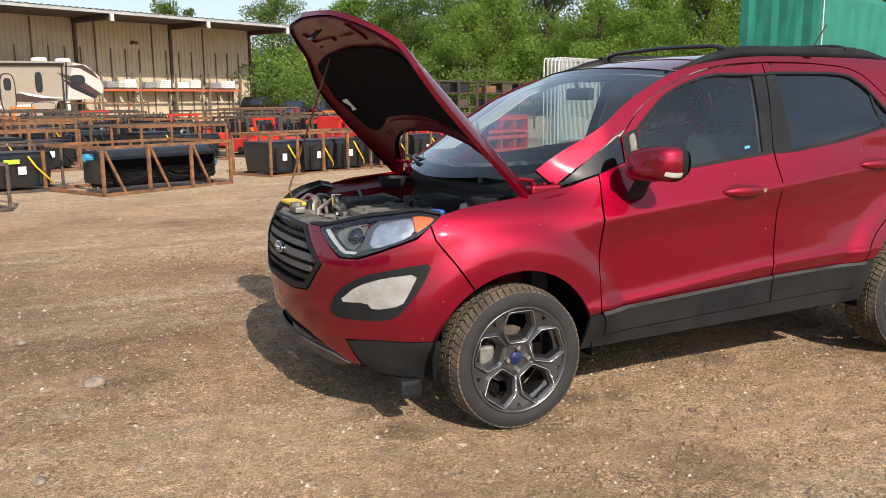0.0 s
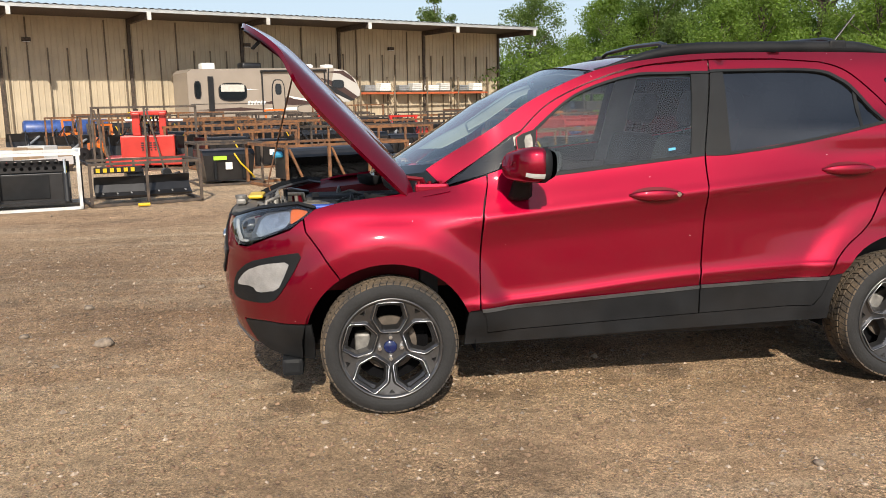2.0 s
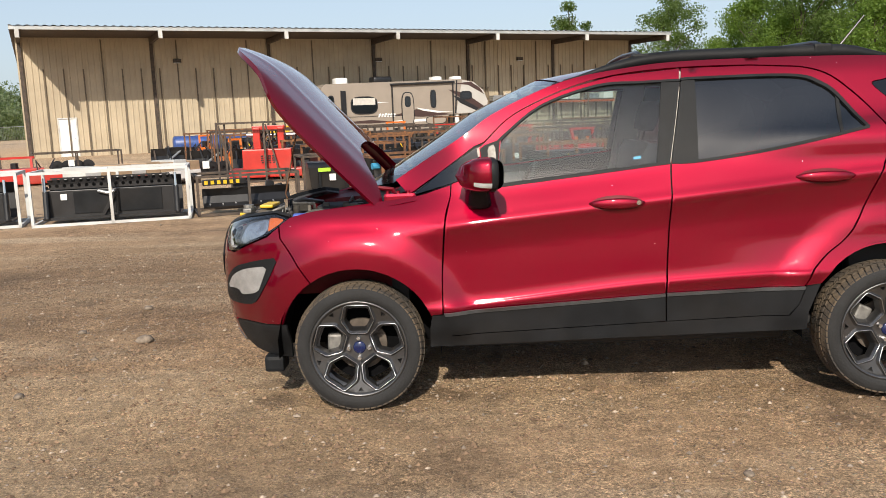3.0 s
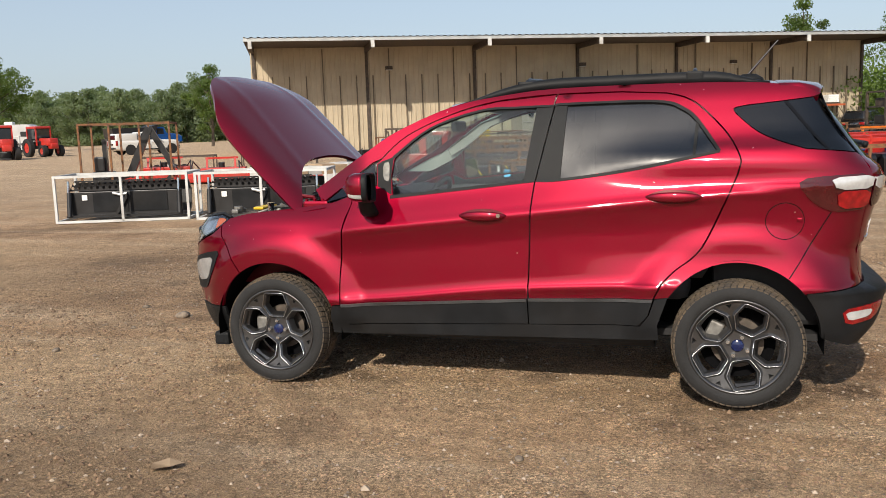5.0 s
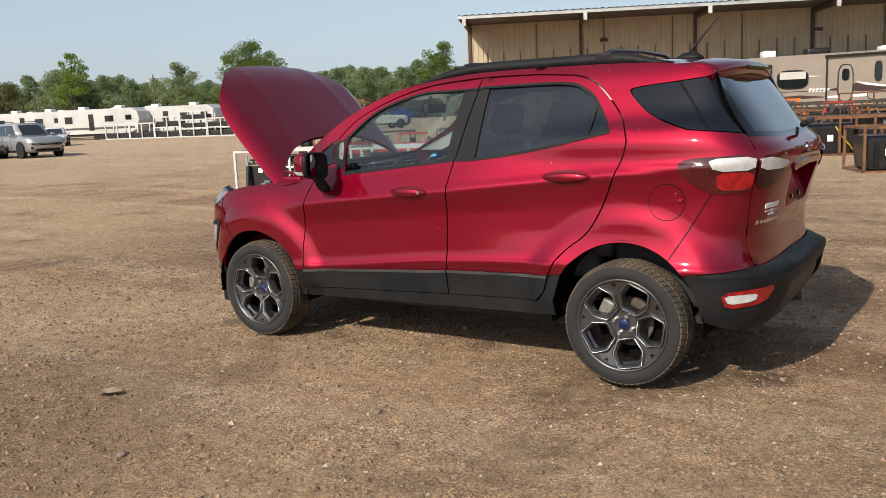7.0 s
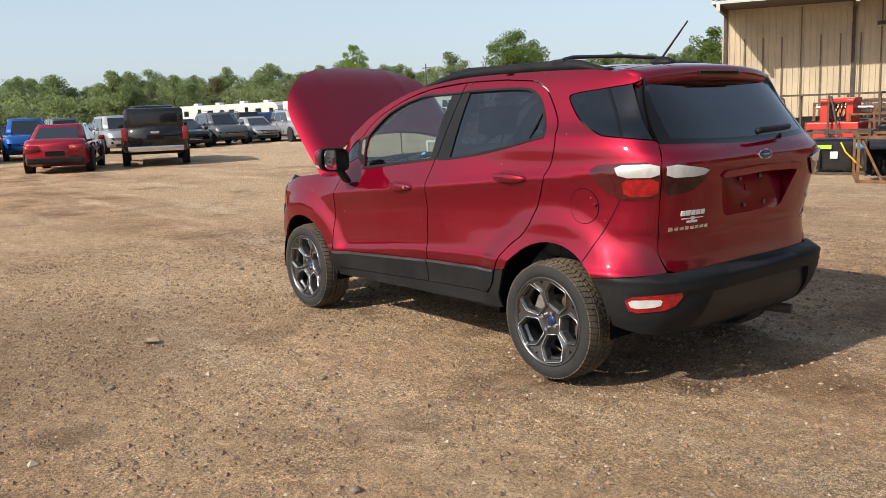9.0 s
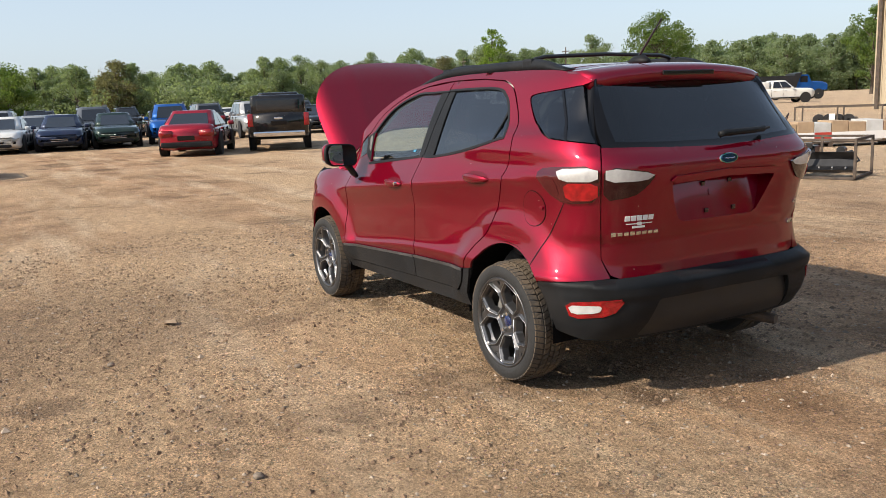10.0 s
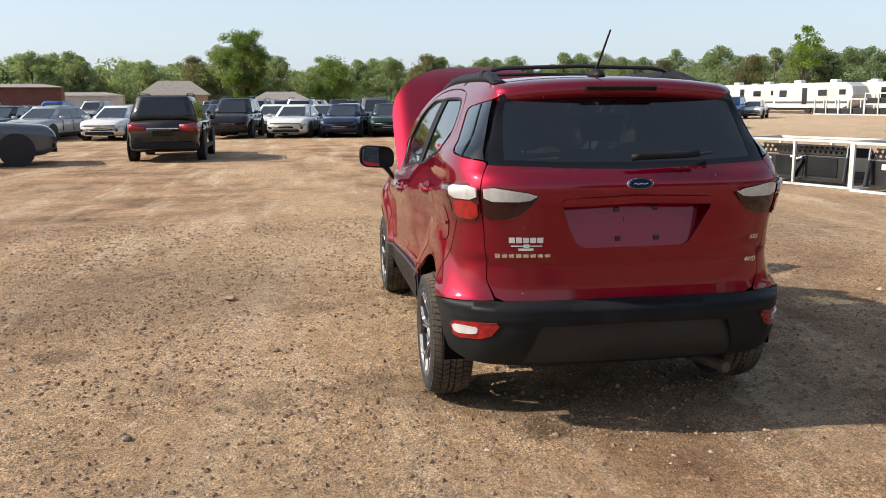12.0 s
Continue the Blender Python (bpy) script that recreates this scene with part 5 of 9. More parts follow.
rod(bm, (2.575, 0, 1.672), (2.735, 0.015, 1.862), 0.007, 8, 0.0045)
ant = part("antenna", bm, BLKIRON, car)
bm = bmesh.new()
rings = [ring(bm, [(2.585 + 0.075 * q * math.cos(a * 0.5236), 0.035 * q * math.sin(a * 0.5236), 1.640 + d) for a in range(12)]) for q, d in ((1.1, 0), (1.0, 0.02), (0.5, 0.042))]
skin(bm, rings)
part("antenna_base", bm, BLACKPL, ant, smooth=True)
# rear spoiler
bm = bmesh.new()
rings = []
for i in range(25):
    u = -1 + i / 12
    e = edge_pt(2.86, 1.568)
    y = -e.y * u * 0.985
    x1 = 2.80 + 0.145 * (1 - 0.42 * abs(u) ** 3)
    zt = 1.590 + 0.036 * (1 - abs(u) ** 2.4) + 0.0
    rings.append(ring(bm, [(2.70, y, zt + 0.012), (2.80, y, zt + 0.009), (x1 - 0.03, y, zt - 0.008), (x1, y, zt - 0.026), (x1 - 0.008, y, zt - 0.078), (x1 - 0.07, y, zt - 0.092), (2.76, y, zt - 0.05)]))
skin(bm, rings)
bmesh.ops.recalc_face_normals(bm, faces=bm.faces)
spoiler = part("spoiler", bm, RED, car, smooth=True)
bm = bmesh.new()
box(bm, 2.90, 2.949, -0.17, 0.17, 1.566, 1.592, 0.006)
part("high_brake_light", bm, LAMPDARK, spoiler)

# ---- tailgate ----
def R2(half):
    """An outline across the tail from its left half, given as (y from the middle, z)."""
    left = [(sr(y), z) for y, z in half]
    return left + [(2 * S_END - s, z) for s, z in reversed(left) if abs(s - S_END) > 1e-6]


PLATE = R2([(0.0, 0.866), (0.225, 0.866), (0.262, 0.885), (0.300, 0.96), (0.336, 1.050), (0.336, 1.068), (0.0, 1.080)])
gate = surfaced("tailgate", body_fn(), R2([(0.0, 1.228), (0.30, 1.232), (0.686, 1.243), (0.689, 1.10), (0.689, 0.9), (0.687, 0.72), (0.640, 0.640), (0.58, 0.618), (0.30, 0.612), (0.0, 0.610)][::-1]), RED, car, holes=[PLATE], step=0.04, thick=0.085)
rg = surfaced("rear_window", body_fn(-0.004), R2([(0.0, 1.222), (0.30, 1.226), (0.678, 1.240), (0.728, 1.40), (0.775, 1.545), (0.73, 1.575), (0.0, 1.60)]), TINTGLASS, gate, step=0.06, thick=0.004)
surfaced("glass_border", body_fn(-0.001), R2([(0.0, 1.220), (0.30, 1.224), (0.681, 1.238), (0.734, 1.40), (0.784, 1.548), (0.73, 1.580), (0.0, 1.605)]), GLOSSBLK, gate, holes=[R2([(0.0, 1.25), (0.30, 1.254), (0.605, 1.266), (0.64, 1.40), (0.68, 1.52), (0.0, 1.575)])], step=0.06, thick=0.006)


def recess_in(z):
    """The floor of the plate recess lies a little inside the gate."""
    return -0.065 - 0.20 * (z - 0.866)


surfaced("plate_recess", body_fn(0.0, recess_in), R2([(0.0, 0.860), (0.232, 0.860), (0.270, 0.882), (0.308, 0.96), (0.345, 1.050), (0.345, 1.075), (0.0, 1.088)]), RED, gate, step=0.04, thick=0.004)
surfaced("grab_moulding", body_fn(0.012), R2([(0.0, 1.074), (0.33, 1.062), (0.352, 1.075), (0.325, 1.096), (0.0, 1.108)]), RED, gate, step=0.03, thick=0.03)
for y, z in ((-0.07, 1.035), (0.11, 1.040), (-0.07, 0.905), (0.11, 0.905)):
    bm = bmesh.new()
    p = full(2 * S_END - sr(y) if y > 0 else sr(-y), z, 0.003, recess_in)
    box(bm, p.x - 0.004, p.x + 0.006, p.y - 0.012, p.y + 0.012, p.z - 0.011, p.z + 0.011, 0.003)
    part("plate_clip", bm, LAMPDARK, gate)
surfaced("latch_cover", body_fn(0.004, recess_in), [(S_END - 0.035, 0.975), (S_END + 0.045, 0.975), (S_END + 0.05, 0.99), (S_END + 0.045, 1.005), (S_END - 0.035, 1.005), (S_END - 0.04, 0.99)], RED, gate, step=0.03, thick=0.006)
lampo = panel("tail_light", rounded([(sx(2.774), 1.123), (sx(2.849), 1.030), (sx(2.957), 0.981), (sr(0.697), 0.994), (sr(0.697), 1.168), (sx(2.832), 1.154)], 1), LAMPDEEP, out=0.010, label="red and clear tail light with smoked lens")
panel("brake_segment", rounded([(sx(2.975), 0.998), (sr(0.704), 1.004), (sr(0.703), 1.086), (sx(2.960), 1.082)], 1), LAMPRED, (lampo[0], lampo[1]), out=0.017, step=0.02)
panel("side_segment", rounded([(sx(2.795), 1.120), (sx(2.86), 1.045), (sx(2.93), 1.012), (sx(2.915), 1.085), (sx(2.87), 1.135)], 1), LAMPDEEP, (lampo[0], lampo[1]), out=0.012, label="deep red side lens")
panel("reverse_segment", rounded([(sx(2.955), 1.090), (sr(0.703), 1.093), (sr(0.703), 1.158), (sx(2.925), 1.150)], 1), LAMPWHITE, (lampo[0], lampo[1]), out=0.019, step=0.02)
lampi = panel("gate_light", rounded([(sr(0.682), 0.998), (sr(0.545), 1.015), (sr(0.487), 1.057), (sr(0.436), 1.121), (sr(0.682), 1.164)], 1), LAMPDARK, (gate, gate), out=0.010, label="smoked lamp with a clear upper band")
panel("clear_band", rounded([(sr(0.675), 1.088), (sr(0.492), 1.088), (sr(0.443), 1.119), (sr(0.675), 1.157)], 1), LAMPWHITE, (lampi[0], lampi[1]), out=0.013)
bm = bmesh.new()
tube(bm, [(3.185, -0.03, 1.272), (3.192, 0.0, 1.280), (3.180, 0.20, 1.283), (3.172, 0.28, 1.287)], 0.016, 8)
wip = part("rear_wiper", bm, BLACKPL, gate, smooth=True)
bm = bmesh.new()
tube(bm, [(3.176, 0.02, 1.268), (3.160, 0.20, 1.272), (3.136, 0.36, 1.288)], 0.007, 6)
part("wiper_blade", bm, RUBBER, wip)
badge("badge", Vector((3.212, 0.0, 1.160)), (1, 0, 0.1), (0, 0, 1), 0.062, 0.026, gate)


def lettering(text, y0, y1, z, height, material, parent, bold=0.0, shear=0.0):
    """Raised letters on the tailgate between two places across it."""
    cu = bpy.data.curves.new("lettering", "FONT")
    cu.body = text
    cu.extrude = 0.002
    cu.offset = bold
    cu.shear = shear
    cu.size = 1.0
    ob = new("lettering", cu)
    dg = bpy.context.evaluated_depsgraph_get()
    me = bpy.data.meshes.new_from_object(ob.evaluated_get(dg))
    bpy.data.objects.remove(ob)
    xs_ = [v.co.x for v in me.vertices]
    zs_ = [v.co.y for v in me.vertices]
    ax, bx, az, bz = min(xs_), max(xs_), min(zs_), max(zs_)
    for v in me.vertices:
        y = y0 + (y1 - y0) * (v.co.x - ax) / (bx - ax)
        zz = z + height * (v.co.y - az) / (bz - az)
        s = sr(abs(y)) if y <= 0 else 2 * S_END - sr(y)
        v.co = full(s, zz, 0.005 if v.co.z > 0 else -0.002, tail_in)
    me.materials.append(material)
    o = new("lettering", me)
    o.parent = parent
    return o


LETWHITE = mat("white_decal", (0.82, 0.82, 0.82), 0.4, var=0.04)
for i in range(5):
    a = 0.574 - i * 0.0325
    surfaced("decal_bar", body_fn(0.003), [(sr(a), 0.897), (sr(a - 0.027), 0.897), (sr(a - 0.027), 0.921), (sr(a), 0.921)], LETWHITE, gate, step=0.03, thick=0.003)
for a, b, z, h in ((-0.565, -0.505, 0.880, 0.004), (-0.475, -0.42, 0.880, 0.004), (-0.53, -0.46, 0.861, 0.010)):
    surfaced("decal_bar", body_fn(0.003), [(sr(-a), z), (sr(-b), z), (sr(-b), z + h), (sr(-a), z + h)], LETWHITE, gate, step=0.03, thick=0.003)
surfaced("decal_bar", body_fn(0.003), rounded([(sr(0.507), 0.874), (sr(0.478), 0.874), (sr(0.478), 0.890), (sr(0.507), 0.890)], 2), LETWHITE, gate, step=0.02, thick=0.003)
# model name as plain raised bars, trim letters as read
for i in range(8):
    a = 0.640 - i * 0.0335
    surfaced("name_bar", body_fn(0.006), [(sr(a), 0.820 + (0.004 if i in (0, 3) else 0.008)), (sr(a - 0.025), 0.822 + 0.006), (sr(a - 0.023), 0.845), (sr(a + 0.003), 0.843 + (0.004 if i in (0, 3) else 0))], CHROME, gate, step=0.03, thick=0.006)
lettering("SES", 0.585, 0.640, 0.880, 0.020, CHROME, gate, 0.012)
lettering("4WD", 0.585, 0.665, 0.765, 0.024, CHROME, gate, 0.012, 0.2)

# dark backing between the quarter pane and the gate glass
panel("pillar_backing", [(sx(2.86), 1.27), (sr(0.60), 1.25), (sr(0.66), 1.585), (sx(2.80), 1.56)], GLOSSBLK, out=-0.03, step=0.05)


def insert_in(z):
    """The lower insert leans back towards its top."""
    return bumper_in(z) - 0.030 + 0.16 * max(0.0, 0.53 - z)


# ---- rear bumper ----
def B2(half):
    return R2(half)


bl = [(0.0, 0.300), (0.35, 0.292), (0.50, 0.292)]
left = X(circ(ARCH_R, AR, 4, 37, 6)) + [(sx(2.83), 0.598), (sx(2.93), 0.611), (sr(0.68), 0.627), (sr(0.612), 0.624), (S_END, 0.628)]
low = [(S_END, 0.312), (sr(0.50), 0.318), (sr(0.66), 0.322), (sx(3.056), 0.332), (sx(2.94), 0.365)]
half = left
outl = half + [(2 * S_END - s, z) for s, z in reversed(half[:-1])] + [(2 * S_END - s, z) for s, z in reversed(low[1:])] + low
INSERT = R2([(0.0, 0.530), (0.415, 0.526), (0.432, 0.518), (0.500, 0.345), (0.490, 0.330), (0.0, 0.326)])
rb = surfaced("rear_bumper", body_fn(0.004, bumper_in), outl, BLACKPL, car, holes=[INSERT], step=0.03, thick=0.034, label="scuffed black plastic rear bumper")
surfaced("bumper_insert", body_fn(0.0, insert_in), R2([(0.0, 0.535), (0.42, 0.531), (0.438, 0.520), (0.507, 0.343), (0.495, 0.322), (0.0, 0.318)]), INSERTGREY, rb, step=0.05, thick=0.012, label="recessed grey lower insert")
rf = panel("reflector", rounded([(sx(2.985), 0.520), (sr(0.70), 0.535), (sr(0.592), 0.542), (sr(0.650), 0.462), (sx(3.01), 0.440)], 1), LAMPRED, (rb, rb), out=0.009, rear=bumper_in)
panel("clear_insert", rounded([(sx(3.000), 0.507), (sr(0.73), 0.512), (sr(0.69), 0.512), (sr(0.70), 0.478), (sx(3.02), 0.465)], 1), LAMPWHITE, (rf[0], rf[1]), out=0.012, rear=bumper_in)

# ---- door handles, mirrors ----
def door_handle(x0, x1, z, parent, lock):
    for sgn, par in ((-1, parent[0]), (1, parent[1])):
        bm = bmesh.new()
        rings = []
        for i in range(13):
            t = i / 12
            x = x0 + (x1 - x0) * t
            p = full(sx(x), z, 0.0, tail_in)
            o = 0.030 * math.sin(math.pi * t) ** 0.5 if 0 < t < 1 else 0.0
            hz = 0.005 + 0.021 * math.sin(math.pi * min(1, max(0, t))) ** 0.6
            y = -(abs(p.y) + o - 0.004)
            rings.append(ring(bm, [(x, sgn * (abs(y) + 0.008 * math.cos(a)), z + hz * math.sin(a)) for a in [k * math.pi / 4 for k in range(8)]]))
        skin(bm, rings)
        bmesh.ops.recalc_face_normals(bm, faces=bm.faces)
        h = part("door_handle", bm, RED, par, smooth=True)
        # flat disc on the skin; the cup's shade is painted as a darker red
        bm = bmesh.new()
        pc = full(sx((x0 + x1) / 2), z, 0.002, tail_in)
        rings = [ring(bm, [(pc.x + (x1 - x0) * 0.47 * q * math.cos(a * 0.3927), sgn * (abs(full(sx(pc.x + (x1 - x0) * 0.47 * q * math.cos(a * 0.3927)), z + 0.036 * q * math.sin(a * 0.3927), 0.003, tail_in).y)), z + 0.036 * q * math.sin(a * 0.3927)) for a in range(16)]) for q in (1.0, 0.5)]
        skin(bm, rings, caps=(False, True))
        bmesh.ops.recalc_face_normals(bm, faces=bm.faces)
        part("handle_cup", bm, REDDULL, h, smooth=True)
        if lock:
            bm = bmesh.new()
            pl = full(sx(x1 - 0.035), z + 0.004, 0.0, tail_in)
            rod(bm, (pl.x, sgn * abs(pl.y), pl.z), (pl.x, sgn * (abs(pl.y) + 0.038), pl.z), 0.011, 12)
            part("lock_cylinder", bm, CHROME, h)


door_handle(1.115, 1.372, 0.974, fd, True)
door_handle(2.075, 2.345, 1.064, rd, False)


def mirror(sgn, par):
    base = new("side_mirror")
    base.parent = par
    c = Vector((0.610, sgn * 0.945, 1.135))
    # half-egg shell, flat at the back
    bm = bmesh.new()
    rings = []
    for i in range(9):
        t = i / 8
        r = math.sqrt(max(0.0, 1 - (1 - t) ** 3.2)) if t > 0 else 0.0
        x = c.x - 0.092 + 0.124 * t
        k = 20
        rr = []
        for a in range(k):
            an = 2 * math.pi * a / k
            cy, cz = math.copysign(abs(math.cos(an)) ** 0.5, math.cos(an)), math.copysign(abs(math.sin(an)) ** 0.6, math.sin(an))
            rr.append((x + 0.022 * cy, c.y + sgn * (0.122 * r * cy), c.z + 0.078 * r * cz + 0.012 * r * cy))
        rings.append(ring(bm, rr))
    skin(bm, rings, caps=(True, True))
    bmesh.ops.recalc_face_normals(bm, faces=bm.faces)
    shell = part("shell", bm, RED, base, smooth=True)
    bm = bmesh.new()
    k = 20
    oval = lambda q, x: [(x + 0.022 * math.cos(2 * math.pi * a / k), c.y + sgn * 0.122 * q * math.copysign(abs(math.cos(2 * math.pi * a / k)) ** 0.5, math.cos(2 * math.pi * a / k)), c.z + 0.078 * q * math.copysign(abs(math.sin(2 * math.pi * a / k)) ** 0.6, math.sin(2 * math.pi * a / k)) + 0.012 * q * math.cos(2 * math.pi * a / k)) for a in range(k)]
    rings = [ring(bm, oval(1.0, c.x + 0.03)), ring(bm, oval(1.015, c.x + 0.055)), ring(bm, oval(0.9, c.x + 0.062)), ring(bm, oval(0.86, c.x + 0.045))]
    skin(bm, rings, caps=(False, True))
    bmesh.ops.recalc_face_normals(bm, faces=bm.faces)
    part("housing", bm, BLACKPL, base, smooth=True)
    bm = bmesh.new()
    bm.faces.new(ring(bm, [(px + 0.30 * (py - c.y) * sgn - 0.02 * (pz - c.z), py, pz) for px, py, pz in oval(0.88, c.x + 0.050)]))
    part("mirror_pane", bm, MIRRORGL, base)
    bm = bmesh.new()
    rows_ = []
    for t in (0.35, 0.5, 0.65, 0.8, 0.95, 1.0):        # lamp strip along the shell's lower outer edge
        r = math.sqrt(1 - (1 - t) ** 3.2)
        line = []
        for an in (radians(-17 - 3 * t), radians(-26 - 6 * t), radians(-33 - 9 * t)):
            cy, cz = math.cos(an) ** 0.5, -abs(math.sin(an)) ** 0.6
            line.append((c.x - 0.092 + 0.124 * t + 0.022 * cy - 0.002, c.y + sgn * (0.1245 * r * cy), c.z + 0.0800 * r * cz + 0.012 * r * cy))
        rows_.append(ring(bm, line))
    skin(bm, rows_, closed=False, caps=(False, False))
    bmesh.ops.recalc_face_normals(bm, faces=bm.faces)
    part("indicator", bm, LAMPWHITE, base)
    bm = bmesh.new()
    rings = []
    for y0, z0, wx, wz in ((0.825, 0.985, 0.055, 0.02), (0.845, 1.01, 0.052, 0.03), (0.875, 1.055, 0.045, 0.035), (0.915, 1.085, 0.05, 0.02)):
        rings.append(ring(bm, [(0.605 + wx * math.cos(a * 0.7854), sgn * y0, z0 + wz * math.sin(a * 0.7854)) for a in range(8)]))
    skin(bm, rings)
    bmesh.ops.recalc_face_normals(bm, faces=bm.faces)
    part("stalk", bm, BLACKPL, base, smooth=True)


mirror(-1, car)
mirror(1, car)

# ---- wheels ----
def wheel_parts(w):
    """A wheel about y, its face towards -y."""
    R, RIM, K = 0.318, 0.232, 1.075
    bm = bmesh.new()
    prof = [(RIM, -0.092), (RIM + 0.010, -0.102), (RIM + 0.032, -0.109), (R - 0.028, -0.103), (R - 0.012, -0.092)]
    lathe(bm, prof + [(R - 0.012, 0.092), (R - 0.028, 0.103), (RIM + 0.04, 0.108), (RIM, 0.095)], 56)
    bmesh.ops.recalc_face_normals(bm, faces=bm.faces)
    tyre = part("tyre", bm, RUBBER, w, smooth=True)
    # tread blocks with grooves between
    bm = bmesh.new()
    for row, (y0, y1, off) in enumerate(((-0.098, -0.056, 0.0), (-0.048, -0.018, 0.5), (-0.010, 0.010, 0.2), (0.018, 0.048, 0.7), (0.056, 0.098, 0.0))):
        k = 62
        for i in range(k):
            a0 = 2 * math.pi * (i + off) / k
            a1 = a0 + 2 * math.pi / k * 0.80
            sk = 0.035 * (1 if row % 2 else -1)
            rr = R if 0 < row < 4 else R - 0.004
            q = []
            for r_ in (R - 0.016, rr):
                for y, a in ((y0, a0), (y1, a0 + sk), (y1, a1 + sk), (y0, a1)):
                    re = r_ - (0.010 if (row == 0 and y == y0) or (row == 4 and y == y1) else 0)
                    q.append(bm.verts.new((re * math.cos(a), y, re * math.sin(a))))
            for f_ in ((4, 5, 6, 7), (0, 1, 5, 4), (1, 2, 6, 5), (2, 3, 7, 6), (3, 0, 4, 7)):
                bm.faces.new([q[j] for j in f_])
    bmesh.ops.recalc_face_normals(bm, faces=bm.faces)
    part("tread", bm, MUDRUB, tyre)
    bm = bmesh.new()
    lathe(bm, [(r * K, y) for r, y in ((0.212, 0.092), (0.205, 0.06), (0.190, 0.0), (0.186, -0.05), (0.196, -0.068), (0.208, -0.085), (0.219, -0.094), (0.222, -0.099), (0.219, -0.104), (0.212, -0.102), (0.206, -0.090))], 56)
    bmesh.ops.recalc_face_normals(bm, faces=bm.faces)
    rim = part("rim", bm, ALLOY, w, "dark grey five-hexagon alloy rim", smooth=True)
    holes = []

    def ray2(r, t, a):
        return (r * math.cos(a) - t * math.sin(a), r * math.sin(a) + t * math.cos(a))

    def clipped(pts, c=0.09):
        """A closed outline with its corners just broken."""
        q = []
        for a_, b_ in zip(pts, pts[1:] + pts[:1]):
            q += [(a_[0] * (1 - c) + b_[0] * c, a_[1] * (1 - c) + b_[1] * c), (a_[0] * c + b_[0] * (1 - c), a_[1] * c + b_[1] * (1 - c))]
        return q

    for i in range(5):
        a = math.pi / 2 + i * 2 * math.pi / 5
        hexa = [ray2(r, t, a) for r, t in ((0.083, 0.036), (0.083, -0.036), (0.140, -0.068), (0.205, -0.050), (0.205, 0.050), (0.140, 0.068))]
        if sum(p[0] * q[1] - q[0] * p[1] for p, q in zip(hexa, hexa[1:] + hexa[:1])) < 0:
            hexa = hexa[::-1]
        holes.append(clipped(hexa))
        b = a + math.pi / 5
        holes.append(clipped([ray2(r, t, b) for r, t in ((0.194, 0.0), (0.2145, -0.015), (0.2145, 0.015))]))

    def face(x, z):
        r = math.hypot(x, z) / K
        y = pchip((0.0, 0.05, 0.075, 0.14, 0.20, 0.21), (-0.060, -0.060, -0.062, -0.076, -0.086, -0.088), r)
        d = (pchip((0.0, 0.05, 0.075, 0.14, 0.20, 0.21), (-0.060, -0.060, -0.062, -0.076, -0.086, -0.088), r + 0.004) - y) / 0.004
        n = Vector((d * x / max(r, 1e-6), -1, d * z / max(r, 1e-6))).normalized()
        return Vector((x, y, z)), n

    circle = [(0.2245 * math.cos(k * math.pi / 32), 0.2245 * math.sin(k * math.pi / 32)) for k in range(64)]
    surfaced("spokes", face, circle, ALLOY, rim, holes=holes, step=0.018, thick=0.034, lip=0.14)
    # a raised hexagonal band round each opening, with a bright worn crest
    for h in holes[::2]:
        cx, cz = sum(p[0] for p in h) / len(h), sum(p[1] for p in h) / len(h)

        def around(k, lift):
            out = []
            for px, pz in h:
                x, z = cx + (px - cx) * k, cz + (pz - cz) * k
                r = math.hypot(x, z)
                if r > 0.2225:
                    x, z = x * 0.2225 / r, z * 0.2225 / r
                q, n = face(x, z)
                out.append(q + Vector((0, -lift, 0)))
            return out

        bm = bmesh.new()
        rings = [ring(bm, around(k, lift)) for k, lift in ((1.0, -0.004), (1.03, 0.003), (1.16, 0.012), (1.20, 0.012), (1.40, -0.002))]
        skin(bm, rings, caps=(False, False))
        bmesh.ops.recalc_face_normals(bm, faces=bm.faces)
        part("hexagon_band", bm, ALLOY, rim)
        bm = bmesh.new()
        pts = around(1.18, 0.0125)
        tube(bm, pts + pts[:1], 0.0022, 5)
        part("ridge", bm, BRIGHT, rim, smooth=True)
    bm = bmesh.new()
    lathe(bm, [(0.001, -0.069), (0.026, -0.068), (0.031, -0.063), (0.032, -0.05)], 24)
    bmesh.ops.recalc_face_normals(bm, faces=bm.faces)
    part("centre_cap", bm, EMBLEMBLUE, rim, "blue oval-marked centre cap", smooth=True)
    for i in range(4):
        a = math.pi / 4 + i * math.pi / 2 + math.pi / 4
        bm = bmesh.new()
        rod(bm, (0.050 * math.cos(a), -0.040, 0.050 * math.sin(a)), (0.050 * math.cos(a), -0.084, 0.050 * math.sin(a)), 0.0115, 6, 0.010)
        part("lug_nut", bm, LUG, rim, "bright steel lug nut")
    bm = bmesh.new()
    lathe(bm, [(0.02, 0.012), (0.128, 0.012), (0.128, 0.032), (0.02, 0.032)], 36, close=True)
    bmesh.ops.recalc_face_normals(bm, faces=bm.faces)
    part("brake_disc", bm, DISC, w)
    bm = bmesh.new()
    box(bm, -0.16, -0.09, -0.03, 0.05, -0.06, 0.06, 0.012)
    part("caliper", bm, ALUDUST, w)
    bm = bmesh.new()
    lathe(bm, [(0.001, 0.04), (0.185, 0.04)], 24)
    part("dust_shield", bm, LINER, w)


